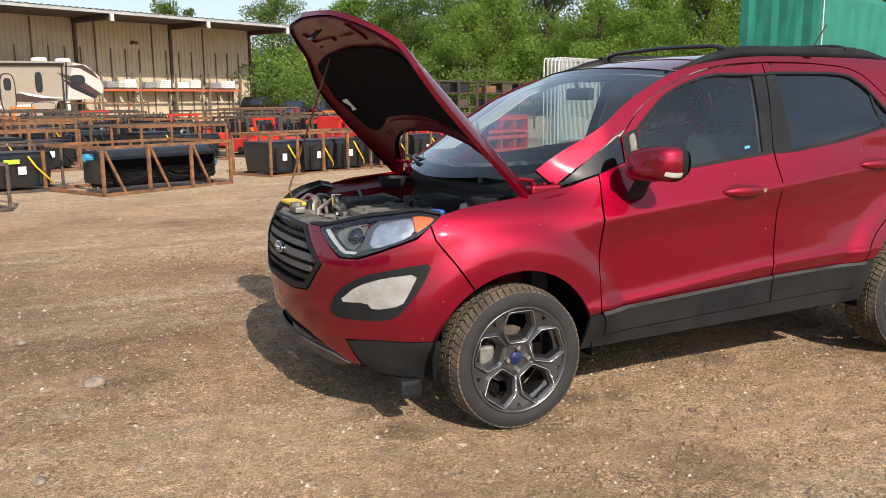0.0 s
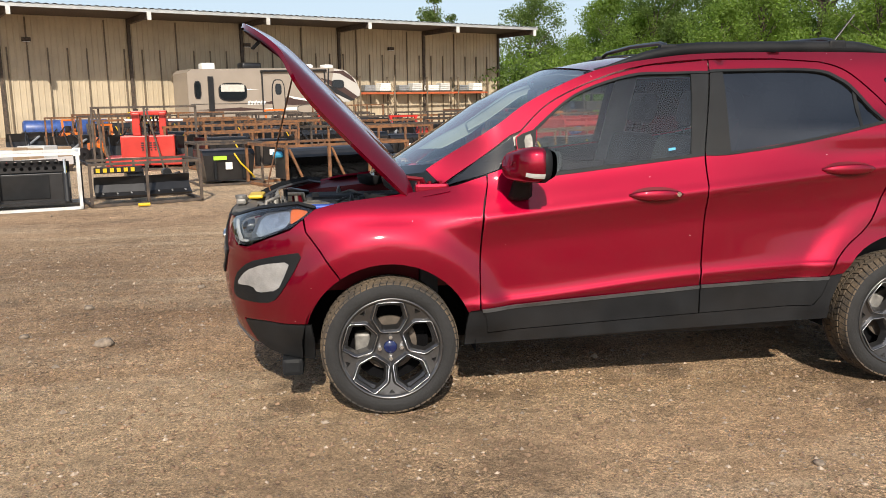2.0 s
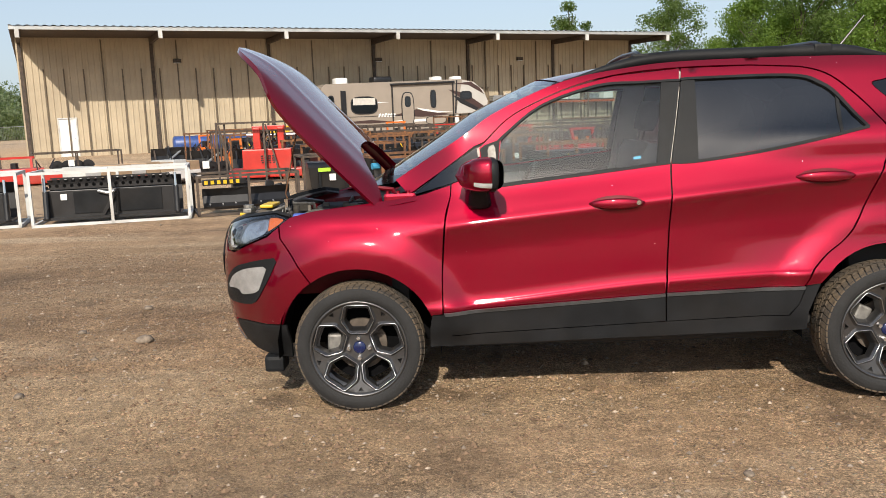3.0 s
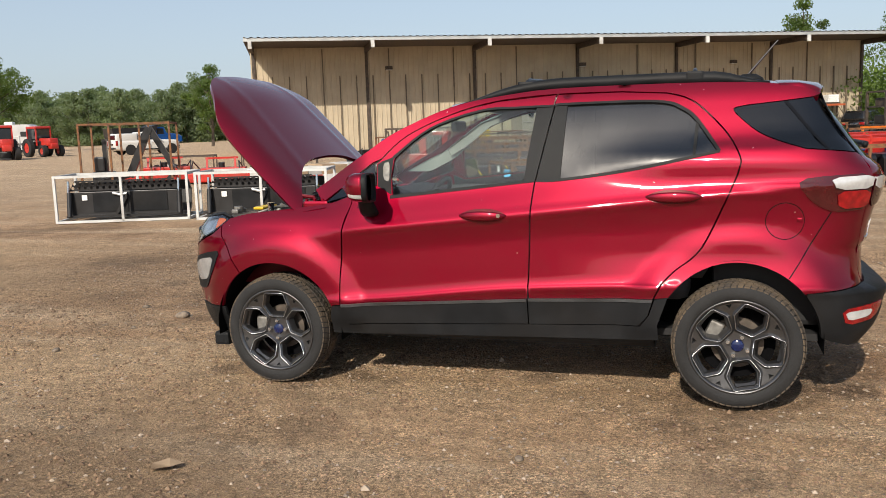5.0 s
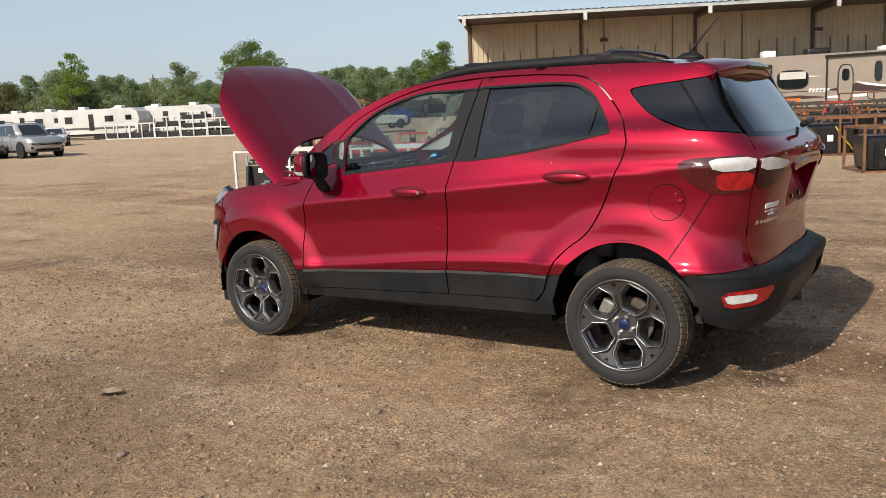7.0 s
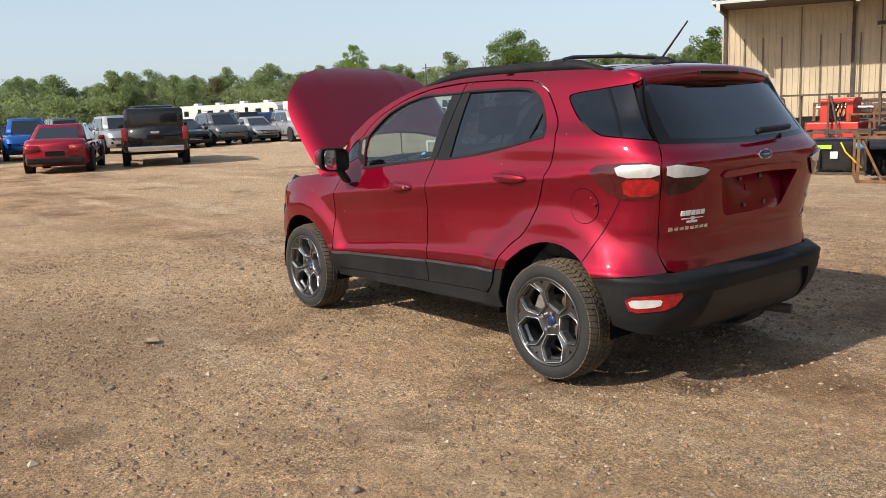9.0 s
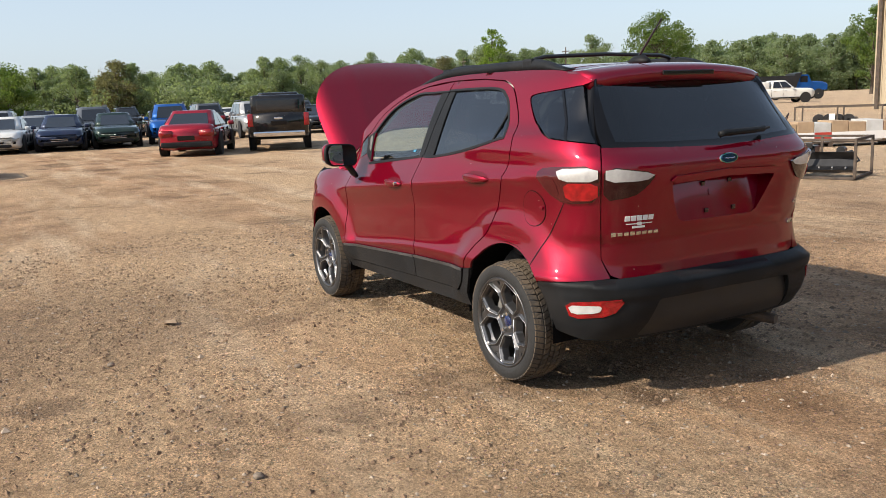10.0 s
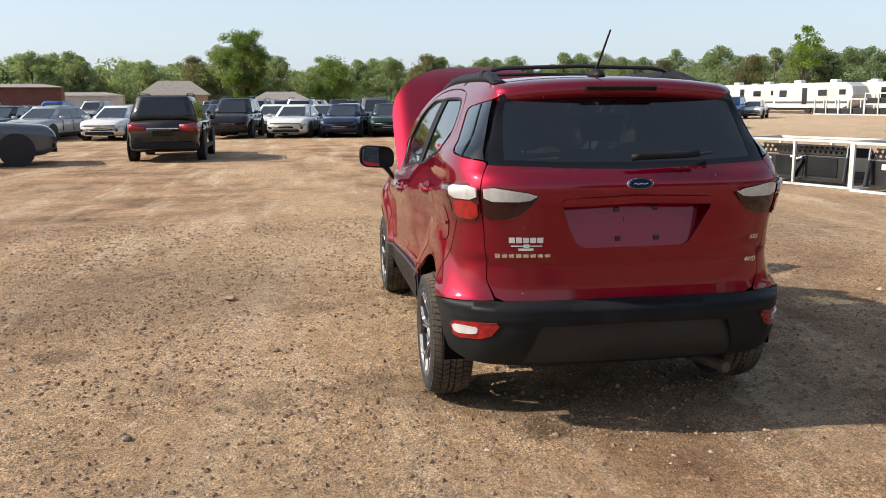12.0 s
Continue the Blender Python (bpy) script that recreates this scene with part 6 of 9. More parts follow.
w0 = new("wheel")
wheel_parts(w0)
w0.parent = car
w0.matrix_basis = pose(HUB_F[0], -0.755, HUB_F[1])
for x, sgn, z, turn in ((HUB_R[0], -1, HUB_R[1], 24), (HUB_F[0], 1, HUB_F[1], 50), (HUB_R[0], 1, HUB_R[1], 10)):
    copy_thing(w0, pose(x, sgn * 0.755, z, 0, turn, 0 if sgn < 0 else 180))

# arch liners, floor pan, exhaust
for hx, hz in (ARCH_F, ARCH_R):
    for sgn in (-1, 1):
        bm = bmesh.new()
        prof = [(hx + (AR + 0.012) * math.cos(radians(a)), hz + (AR + 0.012) * math.sin(radians(a))) for a in range(-8, 189, 14)]
        rings = [ring(bm, [(x, sgn * y, z) for x, z in prof]) for y in (0.815, 0.70, 0.52)]
        skin(bm, rings, closed=False, caps=(False, False))
        bm.faces.new(rings[-1])
        part("arch_liner", bm, LINER, car)
bm = bmesh.new()
box(bm, -0.58, -0.38, -0.44, 0.44, 0.24, 0.30)
box(bm, 0.40, 2.12, -0.60, 0.60, 0.235, 0.31, 0.03)
box(bm, -0.40, 0.42, -0.45, 0.45, 0.20, 0.30, 0.03)
box(bm, 2.10, 2.92, -0.48, 0.48, 0.27, 0.42, 0.03)
part("floor_pan", bm, INNERDK, car)
bm = bmesh.new()
tube(bm, [(0.5, 0.1, 0.21), (2.0, 0.12, 0.22), (2.4, 0.25, 0.24), (2.95, 0.45, 0.25), (3.10, 0.5, 0.245)], 0.028, 10)
tube(bm, [(2.50, -0.66, 0.32), (2.52, 0.66, 0.32)], 0.04, 10)
tube(bm, [(0.0, -0.66, 0.30), (0.0, 0.66, 0.30)], 0.04, 10)
part("exhaust", bm, DARKST, car)
bm = bmesh.new()
box(bm, -0.50, -0.40, -0.72, -0.58, 0.165, 0.25, 0.02)
part("air_deflector", bm, BLACKPL, car)

# ---- cabin ----
bm = bmesh.new()
box(bm, 0.45, 2.9, -0.68, 0.68, 0.335, 0.37)
part("cabin_floor", bm, INNERDK, car)
for sgn in (-1, 1):
    bm = bmesh.new()
    box(bm, 0.50, 2.09, sgn * 0.725 - 0.02, sgn * 0.725 + 0.02, 0.36, 1.03, 0.02)
    part("door_lining", bm, SEATCLOTH, car)
    bm = bmesh.new()
    box(bm, 2.40, 2.98, sgn * 0.60 - 0.04, sgn * 0.60 + 0.04, 0.40, 1.20, 0.03)
    part("boot_lining", bm, INNERDK, car)
bm = bmesh.new()
rings = []
for y in np.linspace(-0.68, 0.68, 9):
    rings.append(ring(bm, [(0.16 + 0.06 * y * y, y, 1.02), (0.40, y, 1.055), (0.58, y, 1.03), (0.66, y, 0.95), (0.62, y, 0.70), (0.30, y, 0.60)]))
skin(bm, rings)
bmesh.ops.recalc_face_normals(bm, faces=bm.faces)
part("dashboard", bm, INNERDK, car, smooth=True)
bm = bmesh.new()
m = Matrix.Translation((0.82, -0.36, 0.98)) @ pose(0, 0, 0, 0, 28, 0)
pts = [m @ Vector((0, 0.185 * math.cos(a * 0.2618), 0.185 * math.sin(a * 0.2618))) for a in range(25)]
tube(bm, pts, 0.015, 8)
for a in (0, math.pi, -math.pi / 2):
    rod(bm, m @ Vector((0, 0, 0)), m @ Vector((0, 0.18 * math.cos(a), 0.18 * math.sin(a))), 0.018, 6)
rod(bm, m @ Vector((-0.25, 0, -0.05)), m @ Vector((0.02, 0, 0)), 0.05, 10)
part("steering_wheel", bm, INNERDK, car, smooth=True)


def seat(x, y, w, bench=False):
    st = new("seat")
    st.parent = car
    bm = bmesh.new()
    box(bm, x - 0.28, x + 0.24, y - w, y + w, 0.50, 0.66, 0.06)
    part("cushion", bm, SEATCLOTH, st, smooth=True)
    bm = bmesh.new()
    m = Matrix.Translation((x + 0.24, y, 0.62)) @ pose(0, 0, 0, 0, 16, 0)
    box(bm, -0.07, 0.07, -w, w, 0.0, 0.62, 0.06, m)
    part("backrest", bm, SEATCLOTH, st, smooth=True)
    for yy in ((0.0,) if not bench else (-w * 0.62, w * 0.62)):
        bm = bmesh.new()
        box(bm, -0.05, 0.05, yy - 0.13, yy + 0.13, 0.68, 0.86, 0.05, m)
        part("headrest", bm, SEATCLOTH, st, smooth=True)
        bm = bmesh.new()
        for dy in (-0.06, 0.06):
            rod(bm, m @ Vector((0, yy + dy, 0.60)), m @ Vector((0, yy + dy, 0.70)), 0.007, 6)
        part("headrest_post", bm, INNERDK, st)


panel("pillar_trim", X([(0.62, 1.24), (0.74, 1.305), (0.93, 1.442), (1.19, 1.53), (1.16, 1.56), (0.87, 1.468), (0.60, 1.29)]), CABINGREY, out=-0.045, step=0.05, thick=0.01, label="pale grey inner pillar trim")
panel("pillar_trim", X([(1.46, 1.0), (1.62, 1.0), (1.66, 1.56), (1.53, 1.56)]), CABINGREY, out=-0.055, step=0.06, thick=0.01)
# grey trim over the inside of the posts, roof edge and doors
panel("pillar_trim", X(cr([(0.30, 1.135), (0.45, 1.215), (0.60, 1.29), (0.87, 1.468), (1.16, 1.56)])) + X([(1.19, 1.53)]) + X(cr([(0.93, 1.440), (0.74, 1.300), (0.66, 1.235)])) + X([(0.60, 1.20), (0.45, 1.13)]), CABINGREY, out=-0.030, step=0.05, thick=0.004)
panel("roof_trim", X([(1.16, 1.525), (1.60, 1.538), (2.0, 1.545), (2.17, 1.53), (2.34, 1.45), (2.46, 1.42), (2.52, 1.49), (2.40, 1.575), (2.20, 1.60), (1.60, 1.60), (1.15, 1.565)]), CABINGREY, out=-0.040, step=0.05, thick=0.004, label="pale roof edge trim")
panel("door_top_lining", X([(0.62, 0.98), (1.46, 1.0), (2.30, 1.05), (2.44, 1.27), (2.0, 1.195), (1.64, 1.148), (1.45, 1.140), (0.70, 1.062), (0.62, 1.10)]), INNERDK, out=-0.035, step=0.06, thick=0.004)
panel("quarter_lining", X([(2.44, 1.0), (2.90, 1.0), (2.86, 1.275), (2.69, 1.32), (2.59, 1.37), (2.49, 1.47), (2.44, 1.46)]), INNERDK, out=-0.040, step=0.06, thick=0.004)
seat(1.18, -0.36, 0.25)
seat(1.18, 0.36, 0.25)
seat(2.05, 0.0, 0.62, True)
bm = bmesh.new()
box(bm, 0.86, 0.90, -0.11, 0.11, 1.41, 1.475, 0.015)
rod(bm, (0.88, 0, 1.45), (0.84, 0, 1.52), 0.01, 6)
part("rear_view_mirror", bm, INNERDK, car)
panel("sticker", X([(1.340, 1.168), (1.374, 1.172), (1.375, 1.184), (1.341, 1.180)]), CYAN, both=False, out=-0.008, thick=0.002, label="small cyan window sticker")

# ---- open hood ----
HO, HU, HN = Vector((0.155, 0, 1.018)), Vector((-0.690, 0, 0.7238)), Vector((0.7238, 0, 0.690))


def hood_w(v, u):
    a = abs(v)
    w = 0.052 * (1 - (a / 0.75) ** 2)
    w -= 0.055 * max(0.0, (a - 0.60) / 0.135) ** 2
    w -= 0.085 * max(0.0, (u - 0.80) / 0.335) ** 2
    w += 0.004 * math.exp(-((a - 0.40 + 0.12 * (u - 0.5)) / 0.05) ** 2)
    return w


def hood_fn(off):
    def fn(v, u):
        def at(v_, u_):
            return HO + HU * u_ + Vector((0, v_, 0)) + HN * (hood_w(v_, u_) + off)
        h = 0.004
        n = (at(v + h, u) - at(v - h, u)).cross(at(v, u + h) - at(v, u - h)).normalized()
        return at(v, u), n
    return fn


def both_sides(half):
    """Outline (v, u) from its right half, listed from the middle of one end to the other."""
    return [(v, u) for v, u in half] + [(-v, u) for v, u in reversed(half) if v > 1e-6]


HOOD = cr([(0.0, 0.315), (0.25, 0.300), (0.44, 0.240), (0.60, 0.120), (0.68, 0.030), (0.705, 0.004)]) + [(0.738, 0.0)] \
    + cr([(0.742, 0.3), (0.738, 0.60), (0.705, 0.76), (0.61, 0.90), (0.47, 1.03), (0.29, 1.11), (0.0, 1.140)])
hood = surfaced("hood", hood_fn(0.0), both_sides(HOOD), RED, car, step=0.045, thick=0.022, label="raised ruby red hood with soft creases")
INN = cr([(0.0, 0.335), (0.25, 0.320), (0.45, 0.255), (0.62, 0.130), (0.69, 0.03)]) + cr([(0.725, 0.3), (0.718, 0.60), (0.685, 0.75), (0.59, 0.885), (0.455, 1.01), (0.28, 1.09), (0.0, 1.118)])
surfaced("inner_panel", hood_fn(-0.022), both_sides(INN), REDDULL, hood, step=0.06, thick=0.012, label="dull red pressed inner panel")
surfaced("insulation", hood_fn(-0.037), both_sides(cr([(0.0, 0.44), (0.30, 0.42), (0.52, 0.34), (0.62, 0.36)]) + cr([(0.66, 0.60), (0.61, 0.74), (0.48, 0.84), (0.0, 0.875)])), LINER, hood, step=0.06, thick=-0.012, label="black felt insulation pad")
for v0, v1, u0, u1 in ((-0.30, -0.05, 0.93, 0.955), (0.05, 0.30, 0.93, 0.955), (-0.33, -0.30, 0.91, 1.02), (0.30, 0.33, 0.91, 1.02)):
    surfaced("stiffener", hood_fn(-0.034), [(v0, u0), (v1, u0), (v1, u1), (v0, u1)], REDDULL, hood, step=0.05, thick=-0.012)
surfaced("rib", hood_fn(-0.036), both_sides(cr([(0.0, 0.38), (0.30, 0.365), (0.52, 0.29)]) + cr([(0.53, 0.31), (0.30, 0.39), (0.0, 0.405)])), REDDULL, hood, step=0.05, thick=-0.014)
surfaced("warning_label", hood_fn(-0.039), [(0.56, 0.50), (0.62, 0.50), (0.62, 0.58), (0.56, 0.58)], PAPER, hood, step=0.04, thick=-0.003, label="pale paper label")
bm = bmesh.new()
p0, _ = hood_fn(-0.04)(0.0, 1.03)
tube(bm, [p0 + Vector((0, -0.03, 0)), p0 - HN * 0.06 + Vector((0, -0.03, 0)), p0 - HN * 0.06 + Vector((0, 0.03, 0)), p0 + Vector((0, 0.03, 0))], 0.006, 6)
part("striker", bm, BLKIRON, hood)
bm = bmesh.new()
top, _ = hood_fn(-0.035)(0.34, 0.84)
tube(bm, [(-0.60, 0.50, 0.90), (-0.615, 0.495, 0.96), top], 0.005, 6)
part("prop_rod", bm, RUST, car)
for sgn in (-1, 1):
    bm = bmesh.new()
    tube(bm, [(0.22, sgn * 0.64, 0.97), (0.18, sgn * 0.64, 1.06), (0.10, sgn * 0.64, 1.07), (0.04, sgn * 0.64, 1.09)], 0.012, 6)
    part("hood_hinge", bm, REDDULL, car)
    bm = bmesh.new()
    box(bm, 0.14, 0.30, sgn * 0.675 - 0.035, sgn * 0.675 + 0.035, 0.985, 1.045, 0.015)
    for k in range(3):
        rod(bm, (0.16 + 0.05 * k, sgn * 0.69, 1.04), (0.16 + 0.05 * k, sgn * 0.69, 1.055), 0.01, 6)
    part("hinge_mount", bm, RED, car)

# ---- engine bay ----
bm = bmesh.new()
box(bm, -0.62, 0.22, -0.46, 0.46, 0.50, 0.54)
part("bay_floor", bm, INNERDK, car)
for sgn in (-1, 1):
    bm = bmesh.new()
    rings = []
    for x, y0, y1, z in ((-0.60, 0.52, 0.56, 0.90), (-0.42, 0.60, 0.70, 0.935), (-0.15, 0.60, 0.755, 0.955), (0.15, 0.60, 0.745, 0.985), (0.30, 0.60, 0.74, 1.01)):
        rings.append(ring(bm, [(x, sgn * y0, 0.54), (x, sgn * (y0 + 0.02), z - 0.035), (x, sgn * y1, z)]))
    skin(bm, rings, closed=False, caps=(False, False))
    part("inner_fender", bm, REDDULL, car)
    bm = bmesh.new()
    lathe(bm, [(0.001, 0.0), (0.03, 0.0), (0.075, -0.012), (0.09, -0.06)], 20, Matrix.Translation((0.0, sgn * 0.53, 0.93)) @ pose(0, 0, 0, -90, 0, 0))
    bmesh.ops.recalc_face_normals(bm, faces=bm.faces)
    part("strut_mount", bm, INNERDK, car, smooth=True)
bm = bmesh.new()
box(bm, 0.16, 0.24, -0.68, 0.68, 0.50, 1.00)
part("firewall", bm, INNERDK, car)
# cowl, arched like the foot of the windshield
bm = bmesh.new()
rings = []
for i in range(13):
    u = -1 + i / 6
    fx = -0.20 * (1 - u * u)
    rings.append(ring(bm, [(0.16 + fx * 0.6, 0.69 * u, 0.975), (0.17 + fx * 0.7, 0.69 * u, 1.008), (0.24 + fx, 0.69 * u, 1.052), (0.27 + fx, 0.69 * u, 1.045)]))
skin(bm, rings, closed=False, caps=(False, False))
part("cowl", bm, BLACKPL, car, smooth=True)
for y0, y1 in ((-0.35, 0.22), (0.10, 0.62)):
    bm = bmesh.new()
    tube(bm, [(0.06 + 0.2 * y0 * y0, y0, 1.058), (0.05, (y0 + y1) / 2 - 0.05, 1.085), (0.09, (y0 + y1) / 2 + 0.1, 1.10), (0.10 + 0.2 * y1 * y1, y1, 1.105)], 0.009, 6)
    rod(bm, (0.06 + 0.2 * y0 * y0, y0, 1.03), (0.06 + 0.2 * y0 * y0, y0, 1.075), 0.02, 10)
    w = part("wiper", bm, BLKIRON, car)
    bm = bmesh.new()
    tube(bm, [(0.11, y0 - 0.02, 1.075), (0.10, (y0 + y1) / 2, 1.10), (0.13, y1 + 0.02, 1.102)], 0.007, 6)
    part("wiper_blade", bm, RUBBER, w)
# slam panel over the radiator
bm = bmesh.new()
rings = []
for i in range(13):
    u = -1 + i / 6
    fx = 0.16 * abs(u) ** 2.2
    rings.append(ring(bm, [(-0.772 + fx * 0.9, 0.50 * u, 0.872), (-0.752 + fx, 0.50 * u, 0.890), (-0.69 + fx, 0.50 * u, 0.896), (-0.64 + fx, 0.52 * u, 0.885), (-0.63 + fx, 0.52 * u, 0.60), (-0.66 + fx, 0.52 * u, 0.60)]))
skin(bm, rings)
bmesh.ops.recalc_face_normals(bm, faces=bm.faces)
part("slam_panel", bm, ENGGREY, car, "dusty grey slam panel over the radiator")
bm = bmesh.new()
box(bm, -0.74, -0.69, -0.06, 0.06, 0.90, 0.93, 0.01)
rod(bm, (-0.72, 0.0, 0.925), (-0.72, 0.0, 0.945), 0.03, 10)
part("hood_latch", bm, ALUDUST, car)
# engine: cover, intake, block, fuse box, battery, tanks, hoses
for nm, b, mtl in (("engine_cover", (-0.42, -0.02, -0.30, 0.16, 0.80, 0.885, 0.03), ENGGREY), ("engine_block", (-0.48, 0.08, -0.36, 0.30, 0.55, 0.80, 0.03), ALUDUST),
                   ("air_box", (-0.40, -0.02, 0.34, 0.60, 0.66, 0.89, 0.03), INNERDK), ("battery_cover", (-0.10, 0.14, -0.10, 0.18, 0.80, 0.93, 0.02), INNERDK),
                   ("fuse_box", (-0.28, 0.02, -0.60, -0.42, 0.72, 0.90, 0.02), INNERDK), ("coolant_tank", (-0.08, 0.10, -0.60, -0.42, 0.80, 0.955, 0.03), RESERV),
                   ("alternator", (-0.60, -0.48, -0.20, -0.02, 0.70, 0.86, 0.03), ALUDUST), ("radiator_shroud", (-0.62, -0.56, -0.48, 0.48, 0.58, 0.87, 0.01), INNERDK)):
    bm = bmesh.new()
    box(bm, *b)
    if nm == "engine_cover":
        for k in range(4):
            box(bm, -0.38, -0.06, -0.24 + k * 0.11, -0.20 + k * 0.11, 0.882, 0.893, 0.004)
    part(nm, bm, mtl, car)
bm = bmesh.new()
rod(bm, (-0.50, 0.06, 0.84), (-0.50, 0.06, 0.95), 0.022, 12)
rod(bm, (-0.50, 0.06, 0.95), (-0.50, 0.06, 0.965), 0.026, 12)
part("filter_canister", bm, CHROME, car)
bm = bmesh.new()
rod(bm, (-0.02, -0.51, 0.95), (-0.02, -0.51, 0.985), 0.035, 14)
part("tank_cap", bm, INNERDK, car)
bm = bmesh.new()
box(bm, -0.34, -0.22, -0.58, -0.52, 0.925, 0.945, 0.008)
part("washer_cap", bm, WASHBLUE, car)
bm = bmesh.new()
box(bm, -0.70, -0.62, 0.16, 0.36, 0.905, 0.925, 0.01)
part("yellow_strap", bm, YELLOW, car)
rh = random.Random(12)
for k in range(16):
    x0, y0 = rh.uniform(-0.62, 0.0), rh.uniform(-0.5, 0.5)
    x1, y1 = x0 + rh.uniform(-0.25, 0.25), y0 + rh.uniform(-0.35, 0.35)
    bm = bmesh.new()
    zt = rh.uniform(0.88, 0.95)
    pts = [(x0, y0, 0.76), (x0 * 0.9 + x1 * 0.1, y0 * 0.9 + y1 * 0.1, zt - 0.02), ((x0 + x1) / 2, (y0 + y1) / 2 + rh.uniform(-0.05, 0.05), zt), (x1 * 0.9 + x0 * 0.1, y1 * 0.9 + y0 * 0.1, zt - 0.03), (x1, y1, 0.74)]
    pts = [tuple(np.clip(p, (-0.64, -0.56, 0.5), (0.12, 0.56, 0.96))) for p in pts]
    tube(bm, pts, rh.choice((0.008, 0.011, 0.016, 0.022)), 7)
    part("hose", bm, rh.choice((BLKIRON, INNERDK, ENGGREY, BLKIRON, ALUDUST)), car, smooth=True)
for k in range(22):
    bm = bmesh.new()
    x, y = rh.uniform(-0.58, -0.05), rh.uniform(-0.48, 0.48)
    s = rh.uniform(0.018, 0.045)
    box(bm, x - s, x + s, y - s * rh.uniform(0.6, 1.6), y + s, 0.76, rh.uniform(0.82, 0.91), 0.008)
    part("bay_bracket", bm, rh.choice((INNERDK, ALUDUST, ENGGREY, BLKIRON)), car)

# ---- the far flank stands a little further out than the half outline ----
moved = set()
for o in car.children_recursive:
    if o.name.split(".")[0] == "wheel":
        if o.location.y > 0:
            o.location.y += 0.045
        continue
    if o.type == "MESH" and not any(a.name.split(".")[0] == "wheel" for a in (o.parent, o.parent.parent if o.parent else None) if a):
        if o.data.name not in moved:
            moved.add(o.data.name)
            co = np.empty(len(o.data.vertices) * 3)
            o.data.vertices.foreach_get("co", co)
            co[1::3] += 0.025 * (1 + co[1::3] / HALF_W)
            o.data.vertices.foreach_set("co", co)

# ---- steel racks and the attachments stored in them ----
def frame_rack(m, L, D, H, material, label, bar=0.05, posts=3, name="steel_rack", group="steel racks", brace=False):
    r = thing(name, m, label, "rack", group)
    bar *= 0.78
    for i in range(posts):
        x = i * L / (posts - 1)
        for y in (0, D):
            bm = bmesh.new()
            box(bm, x - bar / 2, x + bar / 2, y - bar / 2, y + bar / 2, 0.0, H - bar / 2)
            part("post", bm, material, r)
    for z in (bar / 2, H):
        for y in (0, D):
            bm = bmesh.new()
            box(bm, -bar / 2, L + bar / 2, y - bar / 2, y + bar / 2, z - bar / 2 + 0.001, z + bar / 2)
            part("rail", bm, material, r)
        for i in (0, posts - 1):
            x = i * L / (posts - 1)
            bm = bmesh.new()
            box(bm, x - bar / 2, x + bar / 2, bar / 2, D - bar / 2, z - bar / 2, z + bar / 2 + 0.002)
            part("cross_rail", bm, material, r)
    if brace:
        for i in range(posts - 1):
            bm = bmesh.new()
            beam(bm, (i * L / (posts - 1) + 0.05, 0, H - bar), (i * L / (posts - 1) + 0.35, 0, bar), bar * 0.8)
            part("brace", bm, material, r)
    return r


def perforated(bm, x0, x1, z0, z1, y, rows=2, r=0.028):
    """A plate with real holes, seen from -y."""
    holes = []
    n = int((x1 - x0 - 0.08) / 0.105)
    for j in range(rows):
        for i in range(n):
            cx = x0 + 0.07 + i * 0.105 + (0.03 if j else 0)
            cz = z0 + (z1 - z0) * (0.3 + 0.42 * j)
            holes.append([(cx + r * math.cos(a * 0.7854), cz + r * math.sin(a * 0.7854)) for a in range(8)])
    v, tri, loops = fill2d([(x0 + 0.1, z1), (x1 - 0.1, z1), (x1, z0), (x0, z0)][::-1], holes, 0.25)
    vs = [bm.verts.new((p[0], y, p[1])) for p in v]
    for t in tri:
        bm.faces.new([vs[i] for i in t])
    return bm


